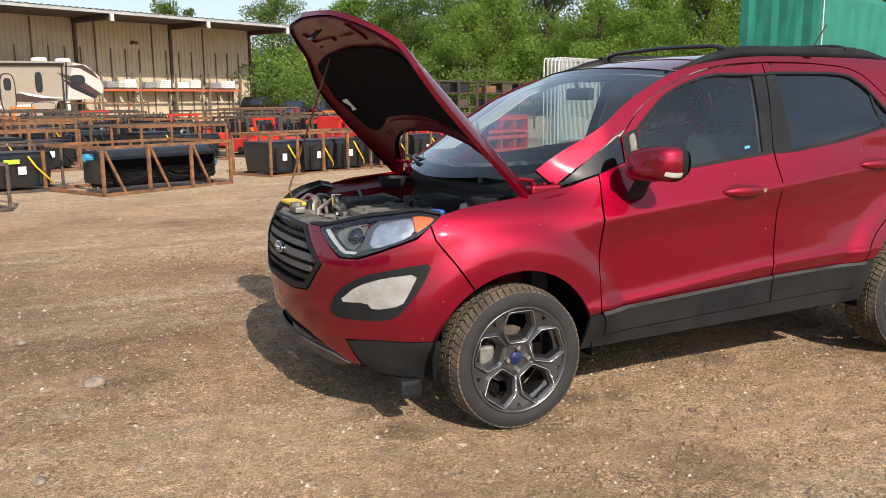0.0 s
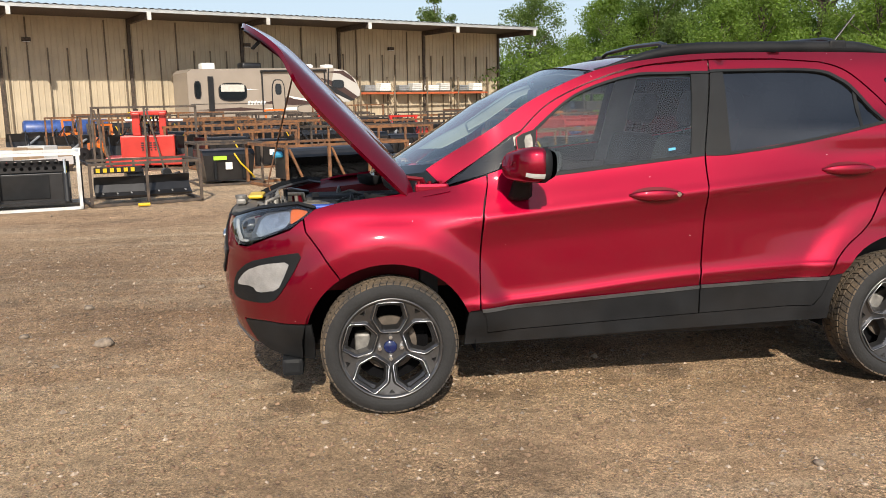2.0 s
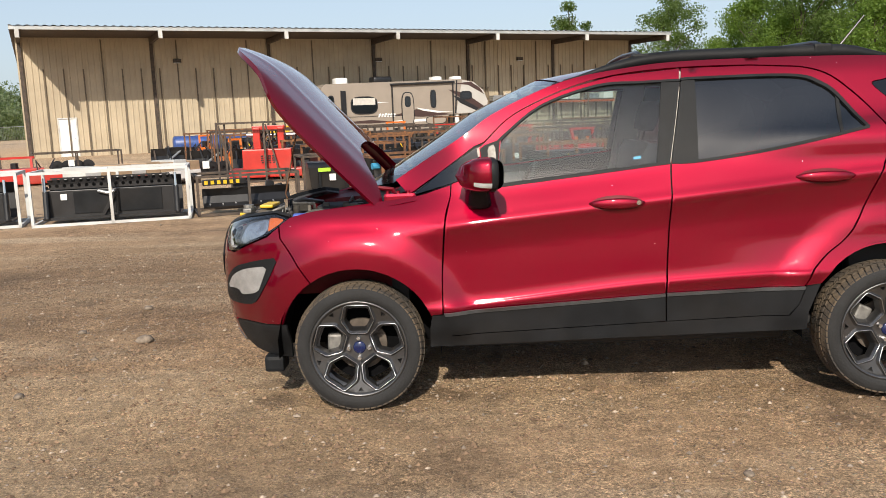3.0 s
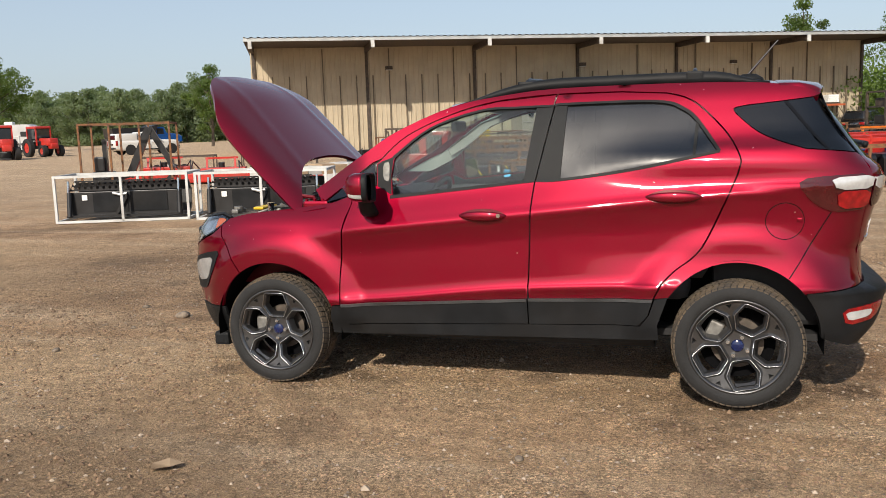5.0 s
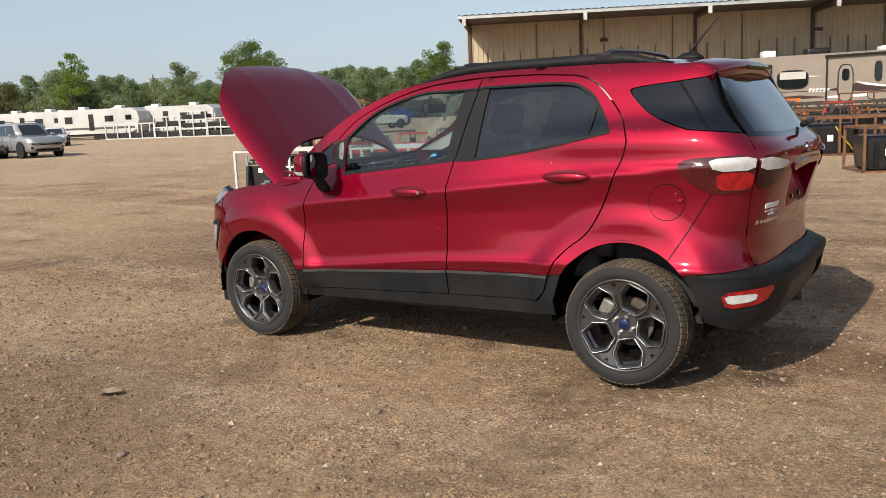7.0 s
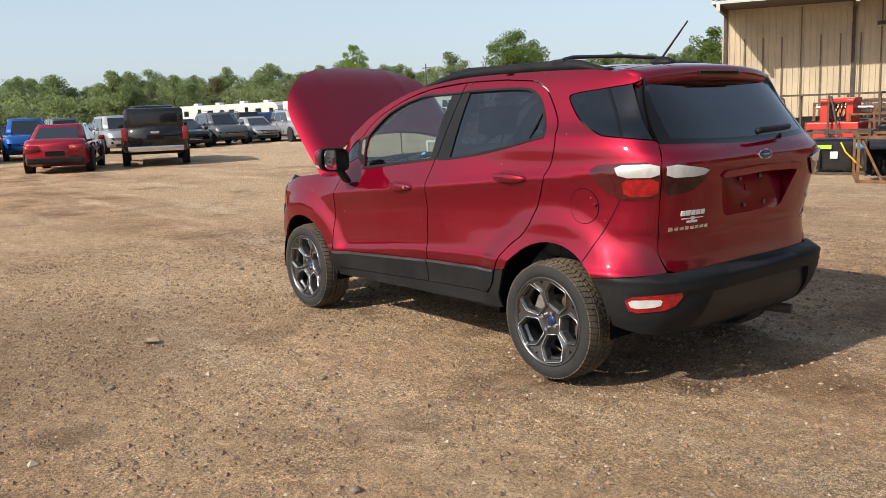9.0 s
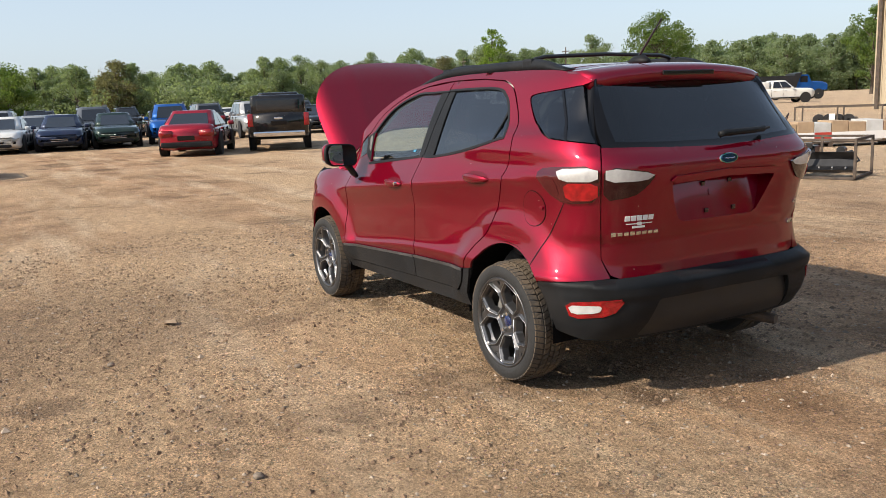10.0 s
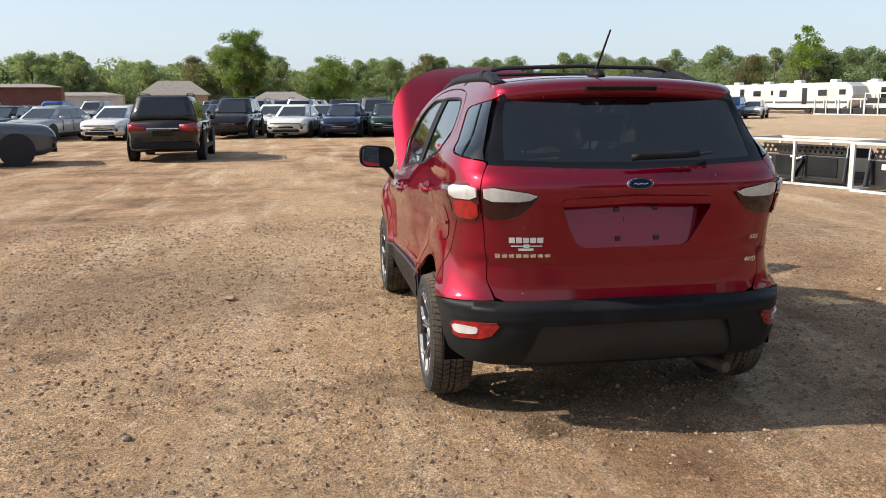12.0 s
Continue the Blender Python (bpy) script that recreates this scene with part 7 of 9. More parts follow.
def grapple_bucket(m, L=2.0, H=0.66):
    """A black loader bucket with a perforated back plate, rams and chain."""
    t = thing("loader_bucket", m, "black loader bucket with perforated edge plate and rams", "loader bucket", "loader buckets")
    bm = bmesh.new()
    pts = [(0.0, 0.02), (0.55, 0.0), (0.75, 0.12), (0.80, 0.42), (0.62, H - 0.06), (0.58, H - 0.06), (0.74, 0.42), (0.70, 0.16), (0.53, 0.05), (0.0, 0.06)]
    rings = [ring(bm, [(x, y, z) for y, z in pts]) for x in (0.0, L)]
    skin(bm, rings)
    bmesh.ops.recalc_face_normals(bm, faces=bm.faces)
    part("shell", bm, BLKIRON, t)
    bm = bmesh.new()
    box(bm, 0.03, L - 0.03, 0.10, 0.14, 0.04, H - 0.20, 0.01)
    part("front_plate", bm, BLKIRON, t)
    bm = bmesh.new()
    perforated(bm, 0.05, L - 0.05, H - 0.18, H, 0.08)
    part("perforated_plate", bm, BLKIRON, t)
    for a, b in ((0.22 * L, 0.52 * L), (0.54 * L, 0.86 * L)):
        bm = bmesh.new()
        box(bm, a, b, 0.086, 0.098, 0.10, H - 0.22, 0.006)
        part("panel_pressing", bm, BLACKPL, t)
    for x in (0.02, L - 0.10):
        bm = bmesh.new()
        rod(bm, (x + 0.04, -0.02, 0.05), (x + 0.04, 0.04, H - 0.20), 0.04, 10)
        part("ram_body", bm, BLKIRON, t)
        bm = bmesh.new()
        rod(bm, (x + 0.04, 0.02, H - 0.22), (x + 0.04, 0.04, H), 0.022, 8)
        part("ram_rod", bm, CHROME, t)
    bm = bmesh.new()
    box(bm, 0.16 * L - 0.06, 0.16 * L + 0.03, 0.076, 0.082, H * 0.48, H * 0.62)
    part("tag", bm, PAPER, t)
    bm = bmesh.new()
    tube(bm, [(0.40 * L, 0.05, H * 0.66), (0.47 * L, 0.04, H * 0.60), (0.52 * L, 0.05, H * 0.64)], 0.025, 8)
    part("hook", bm, STEEL, t)
    bm = bmesh.new()
    beam(bm, (0.42 * L, 0.06, 0.06), (0.52 * L, 0.06, H * 0.58), 0.05)
    part("strap", bm, BLKIRON, t)
    return t


CR_A = Matrix.Translation((-8.34, 6.77, 0.0)) @ pose(0, 0, 0, 0, 0, 21.5)
CR_B = Matrix.Translation((-5.98, 7.44, 0.0)) @ pose(0, 0, 0, 0, 0, 16.5)
for M in (CR_A, CR_B):
    frame_rack(M, 2.24, 1.05, 0.80, WHITEFR, "white painted steel shipping crate on the dirt", 0.055, 3, "shipping_crate", "shipping crates")
    grapple_bucket(M @ pose(0.12, 0.12, 0.06), 2.0)
bm = bmesh.new()
box(bm, 0.9, 1.1, 0.02, 0.2, 0.0, 0.012, 0.004)
tagged(part("paper_sheet", bm, PAPER), "loose white paper sheet lying on a crate", "paper").matrix_basis = CR_B @ pose(0, 0, 0.83)

# low plow rack
PL = Matrix.Translation((-3.72, 8.20, 0)) @ pose(0, 0, 0, 0, 0, 22)
frame_rack(PL, 1.58, 1.1, 0.62, DARKST, "low weathered steel rack holding a plow blade", 0.05, 3)


def plow(m, L=1.4):
    t = thing("plow_blade", m, "black snow plow blade with a yellow edge strip", "plow")
    bm = bmesh.new()
    rings = []
    for x in (0.0, L * 0.5, L):
        b = 0.12 * (1 - abs(2 * x / L - 1))
        rings.append(ring(bm, [(x, 0.10 - b, 0.05), (x, 0.22 - b, 0.10), (x, 0.30 - b, 0.24), (x, 0.24 - b, 0.36), (x, 0.20 - b, 0.36), (x, 0.26 - b, 0.24), (x, 0.19 - b, 0.13), (x, 0.08 - b, 0.08)]))
    skin(bm, rings)
    bmesh.ops.recalc_face_normals(bm, faces=bm.faces)
    part("blade", bm, BLKIRON, t)
    for i in range(6):
        bm = bmesh.new()
        a = 0.05 + i * 0.1
        box(bm, a, a + 0.055, 0.30, 0.312, 0.42, 0.48)
        part("warning_stripe", bm, YELLOW, t)
    bm = bmesh.new()
    box(bm, 0.02, 0.72, 0.312, 0.34, 0.40, 0.50, 0.01)
    box(bm, 0.5, 0.75, 0.36, 0.66, 0.08, 0.44, 0.02)
    part("mount", bm, BLKIRON, t)
    for i in range(7):
        bm = bmesh.new()
        rod(bm, (0.1 + i * 0.2, 0.10, 0.12), (0.1 + i * 0.2, 0.06, 0.115), 0.014, 6)
        part("bolt", bm, STEEL, t)
    bm = bmesh.new()
    tube(bm, [(1.1, 0.5, 0.3), (1.3, 0.45, 0.36), (1.4, 0.5, 0.2), (1.2, 0.6, 0.1)], 0.02, 6)
    rod(bm, (1.12, 0.46, 0.36), (1.12, 0.60, 0.36), 0.07, 12)
    part("hydraulics", bm, BLKIRON, t)


plow(PL @ pose(0.09, 0.15, 0.05))
bm = bmesh.new()
rod(bm, (0, 0, 0.03), (0.16, 0.03, 0.03), 0.025, 8)
tagged(part("dropped_strap", bm, YELLOW), "dusty yellow ratchet strap on the ground", "strap").matrix_basis = Matrix.Translation((-3.06, 8.12, 0)) @ pose(0, 0, 0, 0, 0, 10)

# brush rack
BR = Matrix.Translation((-1.0, 9.95, 0)) @ pose(0, 0, 0, 0, 0, YARD)
frame_rack(BR, 2.42, 1.75, 0.74, RUST, "rusty steel rack holding a sweeper brush", 0.06, 4, brace=True)


def sweeper(m, L=2.1):
    t = thing("sweeper_brush", m, "black bristle roller sweeper attachment", "sweeper")
    rngb = np.random.default_rng(3)
    vs, fs = [], []
    for k in range(5200):
        x, a = rngb.random() * L, rngb.random() * 6.283
        x = round(x / 0.075) * 0.075 + rngb.normal() * 0.012
        r = 0.27 + 0.03 * rngb.random()
        c, s = math.cos(a), math.sin(a)
        n0 = len(vs)
        w = 0.012
        vs += [(x - w, 0.1 * c, 0.1 * s), (x + w, 0.1 * c, 0.1 * s), (x + w * 1.6, r * c, r * s), (x - w * 1.6, r * c, r * s)]
        fs.append((n0, n0 + 1, n0 + 2, n0 + 3))
    b = raw("bristles", [(x, y + 0.35, z + 0.31) for x, y, z in vs], fs, INNERDK, t)
    b["kind"] = "stuff"
    bm = bmesh.new()
    rod(bm, (-0.05, 0.35, 0.31), (L + 0.05, 0.35, 0.31), 0.10, 14)
    part("core", bm, INNERDK, t)
    bm = bmesh.new()
    pts = arc_pts((0, 0.35, 0.31), 0.325, 72, 150, 6)
    rings = [ring(bm, [(x, 0.35 + px, pz) for px, _, pz in pts]) for x in (0.0, L)]
    skin(bm, rings, closed=False, caps=(False, False))
    part("hood_cover", bm, BLKIRON, t)
    for x in (-0.06, L + 0.02):
        bm = bmesh.new()
        box(bm, x, x + 0.04, 0.15, 0.6, 0.1, 0.62, 0.02)
        part("end_plate", bm, BLKIRON, t)
    bm = bmesh.new()
    rod(bm, (L + 0.06, 0.35, 0.31), (L + 0.2, 0.35, 0.31), 0.07, 10)
    rod(bm, (-0.2, 0.3, 0.52), (-0.05, 0.3, 0.52), 0.06, 10)
    part("motor", bm, CYAN, t)


sweeper(BR @ pose(0.17, 0.15, 0.06))


def bin_box(m, L=0.9, D=0.9, H=0.6, strip=YELLOW):
    """A black steel bin-like attachment with ribs, a tag and hoses."""
    t = thing("skid_attachment", m, "black steel attachment with a tag and loose hoses", "attachment", "attachments")
    bm = bmesh.new()
    rings = [ring(bm, [(L * a, D * b, 0.02) for a, b in ((0.06, 0.06), (0.94, 0.06), (0.94, 0.94), (0.06, 0.94))]), ring(bm, [(L * a, D * b, H * 0.85) for a, b in ((0, 0), (1, 0), (1, 1), (0, 1))]), ring(bm, [(L * a, D * b, H) for a, b in ((0.0, 0.1), (1, 0.1), (1, 1), (0, 1))])]
    skin(bm, rings)
    part("body", bm, BLKIRON, t)
    for x in (0.2 * L, 0.75 * L):
        bm = bmesh.new()
        box(bm, x, x + 0.05, -0.03, 0.03, 0.05, H * 0.8, 0.01)
        part("rib", bm, BLACKPL, t)
    bm = bmesh.new()
    box(bm, L * 0.42, L * 0.55, -0.012, -0.004, H * 0.4, H * 0.62)
    part("tag", bm, PAPER, t)
    bm = bmesh.new()
    tube(bm, [(L * 0.6, 0, H * 0.9), (L * 0.7, -0.05, H * 0.6), (L * 0.9, -0.04, H * 0.25), (L * 0.98, 0.02, H * 0.1)], 0.016, 6)
    part("hose", bm, strip, t)
    return t


MB = Matrix.Translation((-2.62, 11.1, 0)) @ pose(0, 0, 0, 0, 0, YARD - 8)
frame_rack(MB, 1.15, 1.2, 0.76, DARKST, "dark weathered steel rack with a black bucket", 0.05, 2)
bin_box(MB @ pose(0.1, 0.12, 0.05), 0.95, 0.9, 0.58)
bm = bmesh.new()
box(bm, 0.28, 0.52, 0.075, 0.09, 0.46, 0.53)
tagged(part("label_strip", bm, mat("lime_label", (0.45, 0.75, 0.05), 0.5)), "lime green label strip on a bucket", "label").matrix_basis = MB
RR = Matrix.Translation((2.05, 11.86, 0)) @ pose(0, 0, 0, 0, 0, 23.5)
frame_rack(RR, 2.6, 1.2, 0.80, RUST, "rusty steel rack full of black attachments", 0.055, 5)
for k in range(3):
    bin_box(RR @ pose(0.06 + k * 0.86, 0.14, 0.05), 0.78, 0.8, 0.60)
RR2 = Matrix.Translation((4.72, 13.05, 0)) @ pose(0, 0, 0, 0, 0, 23.5)
frame_rack(RR2, 2.4, 1.2, 0.80, RUST, "rusty steel rack full of black attachments", 0.055, 4)
for k in range(2):
    bin_box(RR2 @ pose(0.1 + k * 1.1, 0.14, 0.05), 0.95, 0.8, 0.60)


def machine(m, w, d, h, material, seed):
    """A compact red or orange mower-like attachment with housing, guard, drum and hoses."""
    t = thing("mower_attachment", m, "bright painted mower attachment with hoses stored in a rack", "attachment", "painted attachments")
    r = random.Random(seed)
    bm = bmesh.new()
    box(bm, 0, w, 0, d, 0.05, h * 0.45, 0.04)
    box(bm, w * 0.2, w * 0.8, d * 0.2, d * 0.9, h * 0.4, h * 0.62, 0.03)
    part("deck", bm, material, t)
    bm = bmesh.new()
    for x in (w * 0.28, w * 0.66):
        beam(bm, (x, d * 0.3, h * 0.4), (x, d * 0.5, h), 0.06)
    beam(bm, (w * 0.26, d * 0.5, h), (w * 0.7, d * 0.5, h), 0.06)
    part("hitch_frame", bm, material, t)
    bm = bmesh.new()
    rod(bm, (w * 0.47, d * 0.5, h * 0.55), (w * 0.47, d * 0.5, h * 0.82), 0.10, 10)
    rod(bm, (-0.06, d * 0.4, 0.12), (w + 0.06, d * 0.4, 0.12), 0.09, 10)
    part("gearbox", bm, BLKIRON, t)
    for k in range(3):
        bm = bmesh.new()
        x = r.uniform(0.1, 0.9) * w
        tube(bm, [(x, d * 0.5, h * 0.6), (x + r.uniform(-0.2, 0.2), d * 0.2, h * r.uniform(0.7, 1.0)), (x + r.uniform(-0.3, 0.3), 0, h * 0.5)], 0.018, 6)
        part("hose", bm, BLKIRON, t)


# red machine in its open frame
RM = Matrix.Translation((-5.6, 15.6, 0)) @ pose(0, 0, 0, 0, 0, 8)
frame_rack(RM, 2.25, 1.3, 1.45, DARKST, "tall open steel frame round a red machine", 0.06, 3, brace=True)


def red_unit(m):
    t = thing("red_power_unit", m, "bright red steel power unit with a tall head and hoses", "machine")
    bm = bmesh.new()
    box(bm, 0.0, 1.8, 0.1, 1.1, 0.06, 0.30, 0.03)
    box(bm, 0.35, 1.55, 0.1, 1.0, 0.28, 0.85, 0.03)
    part("base", bm, ORANGERED, t)
    bm = bmesh.new()
    box(bm, 0.62, 0.80, 0.25, 0.8, 0.85, 1.45, 0.02)
    box(bm, 1.22, 1.38, 0.25, 0.8, 0.85, 1.45, 0.02)
    box(bm, 0.60, 1.40, 0.30, 0.8, 1.38, 1.50, 0.02)
    part("head", bm, ORANGERED, t)
    bm = bmesh.new()
    for z in (0.46, 0.52, 0.58, 0.64):
        for k in range(4):
            box(bm, 0.80 + k * 0.09 + (0.02 if int(z * 50) % 2 else 0), 0.86 + k * 0.09, 0.088, 0.098, z, z + 0.035)
    part("vent_mark", bm, BLKIRON, t)
    for k in range(5):
        bm = bmesh.new()
        tube(bm, [(0.85 + k * 0.08, 0.5, 1.35), (0.80 + k * 0.1, 0.25, 1.15 - 0.03 * k), (0.9 + k * 0.06, 0.28, 0.95)], 0.02, 6)
        part("hose", bm, BLKIRON, t)
    bm = bmesh.new()
    rod(bm, (0.45, 0.5, 1.25), (1.75, 0.5, 1.22), 0.05, 10)
    rod(bm, (0.9, 0.45, 1.42), (1.1, 0.45, 1.42), 0.09, 10)
    part("spindle", bm, STEEL, t)


red_unit(RM @ pose(0.2, 0.06, 0.045) @ Matrix.Diagonal((1, 1, 0.88, 1)))


def hydro_block(m):
    t = thing("hydraulic_attachment", m, "black hydraulic attachment lying on the dirt", "attachment", "attachments")
    bm = bmesh.new()
    box(bm, 0, 1.3, 0, 0.6, 0.06, 0.34, 0.05)
    part("frame", bm, BLKIRON, t)
    for k in range(4):
        bm = bmesh.new()
        lathe(bm, [(0.05, -0.05), (0.19, -0.05), (0.19, 0.05), (0.05, 0.05)], 14, Matrix.Translation((0.2 + k * 0.3, -0.02, 0.26)), True)
        part("roller", bm, BLKIRON, t)
    bm = bmesh.new()
    box(bm, 0.52, 0.70, -0.10, -0.085, 0.26, 0.46)
    part("tag", bm, PAPER, t)


hydro_block(Matrix.Translation((-7.3, 17.9, 0)) @ pose(0, 0, 0, 0, 0, 28))
# storage rows between the racks and the warehouse
ry = random.Random(31)
row_base = Matrix.Translation((-2.9, 15.0, 0)) @ pose(0, 0, 0, 0, 0, YARD)
for row, (v, H) in enumerate(((0.0, 0.95), (3.2, 1.05), (6.6, 1.15), (10.2, 1.3))):
    for k in range(5 if row < 3 else 4):
        L = ry.uniform(2.2, 2.9)
        M = row_base @ pose(k * 3.25 + ry.uniform(-0.2, 0.2) - row * 0.5, v + ry.uniform(-0.2, 0.2), 0, 0, 0, ry.uniform(-3, 3))
        frame_rack(M, L, 1.3, H * ry.uniform(0.85, 1.1), ry.choice((RUST, DARKST, RUST)), "rusty storage rack in a row of the yard", 0.06, ry.choice((3, 4)))
        kind = ry.random()
        if kind < 0.30:
            machine(M @ pose(0.25, 0.2, 0.05), L - 0.5, 0.9, H * 0.95, ry.choice((ORANGERED, ORANGERED, ORANGE)), row * 9 + k)
        elif kind < 0.5:
            machine(M @ pose(0.15, 0.2, 0.05), 0.9, 0.9, H * 0.8, ry.choice((ORANGERED, ORANGE)), row * 9 + k)
            bin_box(M @ pose(1.2, 0.15, 0.05), L - 1.35, 0.9, H * 0.7)
        else:
            bin_box(M @ pose(0.1, 0.15, 0.05), L * 0.45, 0.9, H * 0.72)
            bin_box(M @ pose(0.15 + L * 0.47, 0.2, 0.05), L * 0.45, 0.9, H * 0.62, BLKIRON)

# red stacked racks behind the car and the bundle of barrier panels
def red_stack(m, L=2.6, n=3):
    t = thing("red_implement_stack", m, "stacked bright red steel implements behind the car", "implement", "red implements")
    for k in range(n):
        z = 0.5 * k
        bm = bmesh.new()
        box(bm, 0, L, 0, 1.1, z + 0.02, z + 0.10, 0.01)
        box(bm, 0, L, 0, 0.08, z + 0.36, z + 0.45, 0.01)
        part("tray", bm, ORANGERED, t)
        for i in range(5):
            bm = bmesh.new()
            x = i * L / 4 - (0.06 if i == 4 else 0)
            box(bm, x, x + 0.07, 0.0, 0.9 - 0.15 * (i % 2), z + 0.10, z + 0.50, 0.01)
            part("upright", bm, ORANGERED, t)
        for i in range(3):
            bm = bmesh.new()
            rod(bm, (0.4 + i * 0.8, 0.2, z + 0.22), (0.8 + i * 0.8, 0.2, z + 0.26), 0.09, 10)
            part("drum", bm, BLKIRON if k != 1 else BLUEP, t)


for M in (Matrix.Translation((5.1, 14.6, 0)) @ pose(0, 0, 0, 0, 0, 25), Matrix.Translation((8.2, 15.6, 0)) @ pose(0, 0, 0, 0, 0, 25), Matrix.Translation((5.6, 18.5, 0)) @ pose(0, 0, 0, 0, 0, 25)):
    red_stack(M, 2.6, 2)


def panel_bundle(m):
    t = thing("barrier_panel_bundle", m, "upright bundle of galvanised barrier panels", "barrier panels")
    for k in range(5):
        bm = bmesh.new()
        y = k * 0.14
        tube(bm, [(0, y, 0.02), (0, y, 2.55), (0.06, y, 2.63), (2.2, y, 2.63), (2.26, y, 2.55), (2.26, y, 0.02)], 0.022, 6)
        bp = part("barrier_panel", bm, GALV, t)
        for i in range(15):
            bm = bmesh.new()
            rod(bm, (0.15 + i * 0.14, y, 0.15), (0.15 + i * 0.14, y, 2.63), 0.013, 5)
            part("bar", bm, GALV, bp)
        bm = bmesh.new()
        rod(bm, (0, y, 0.15), (2.26, y, 0.15), 0.018, 6)
        part("foot_rail", bm, STEEL, bp)


panel_bundle(Matrix.Translation((12.45, 18.08, 0)) @ pose(0, 0, 0, 0, 0, 22))
# dark shelving with packed goods further back
for k in range(3):
    M = Matrix.Translation((8.0 + k * 4.1, 26.0 + k * 1.9, 0)) @ pose(0, 0, 0, 0, 0, 25)
    r = thing("goods_shelving", M, "dark steel shelving packed with machine parts", "shelving", "goods shelving")
    for i in range(4):
        for y in (0, 1.0):
            bm = bmesh.new()
            box(bm, i * 1.3 - 0.04, i * 1.3 + 0.04, y - 0.04, y + 0.04, 0, 2.2)
            part("post", bm, DARKST, r)
    for z in (0.5, 1.1, 1.7, 2.2):
        bm = bmesh.new()
        box(bm, -0.04, 3.94, 0, 1.0, z - 0.03, z + 0.02)
        part("shelf", bm, DARKST, r)
    for i in range(3):
        for z in (0.52, 1.12, 1.72):
            bm = bmesh.new()
            x = i * 1.3 + ry.uniform(0.1, 0.3)
            box(bm, x, x + ry.uniform(0.6, 0.9), 0.1, 0.8, z, z + ry.uniform(0.2, 0.42), 0.03)
            part("packed_crate", bm, ry.choice((BLKIRON, BLKIRON, DARKST, RUST, BLKIRON)), r)
# green tarped load beside the wood
gt = thing("tarped_load", Matrix.Translation((20.4, 15.6, 0)) @ pose(0, 0, 0, 0, 0, 20), "tall green tarpaulin covered load", "tarped load")
bm = bmesh.new()
rings = []
for j, z in enumerate((0.0, 1.5, 3.2, 4.6, 4.9)):
    ins = 0.0 if j < 4 else 0.4
    pts = []
    for i in range(40):
        a = i / 40 * 4
        sd, f = int(a), a - int(a)
        p = ((0, 0), (7, 0), (7, 2.6), (0, 2.6))[sd]
        q = ((7, 0), (7, 2.6), (0, 2.6), (0, 0))[sd]
        wv = 0.03 * math.sin(i * 2.3 + j)
        pts.append((p[0] + (q[0] - p[0]) * f + wv + (ins if p[0] + (q[0] - p[0]) * f < 3.5 else -ins), p[1] + (q[1] - p[1]) * f + wv + (ins if p[1] + (q[1] - p[1]) * f < 1.3 else -ins), z))
    rings.append(ring(bm, pts))
skin(bm, rings)
part("tarpaulin", bm, TARP, gt)
bm = bmesh.new()
for x in (0.1,):
    tube(bm, [(x, -0.06, 0.0), (x, -0.06, 4.6)], 0.02, 6)
part("rope", bm, WHITEFR, gt)

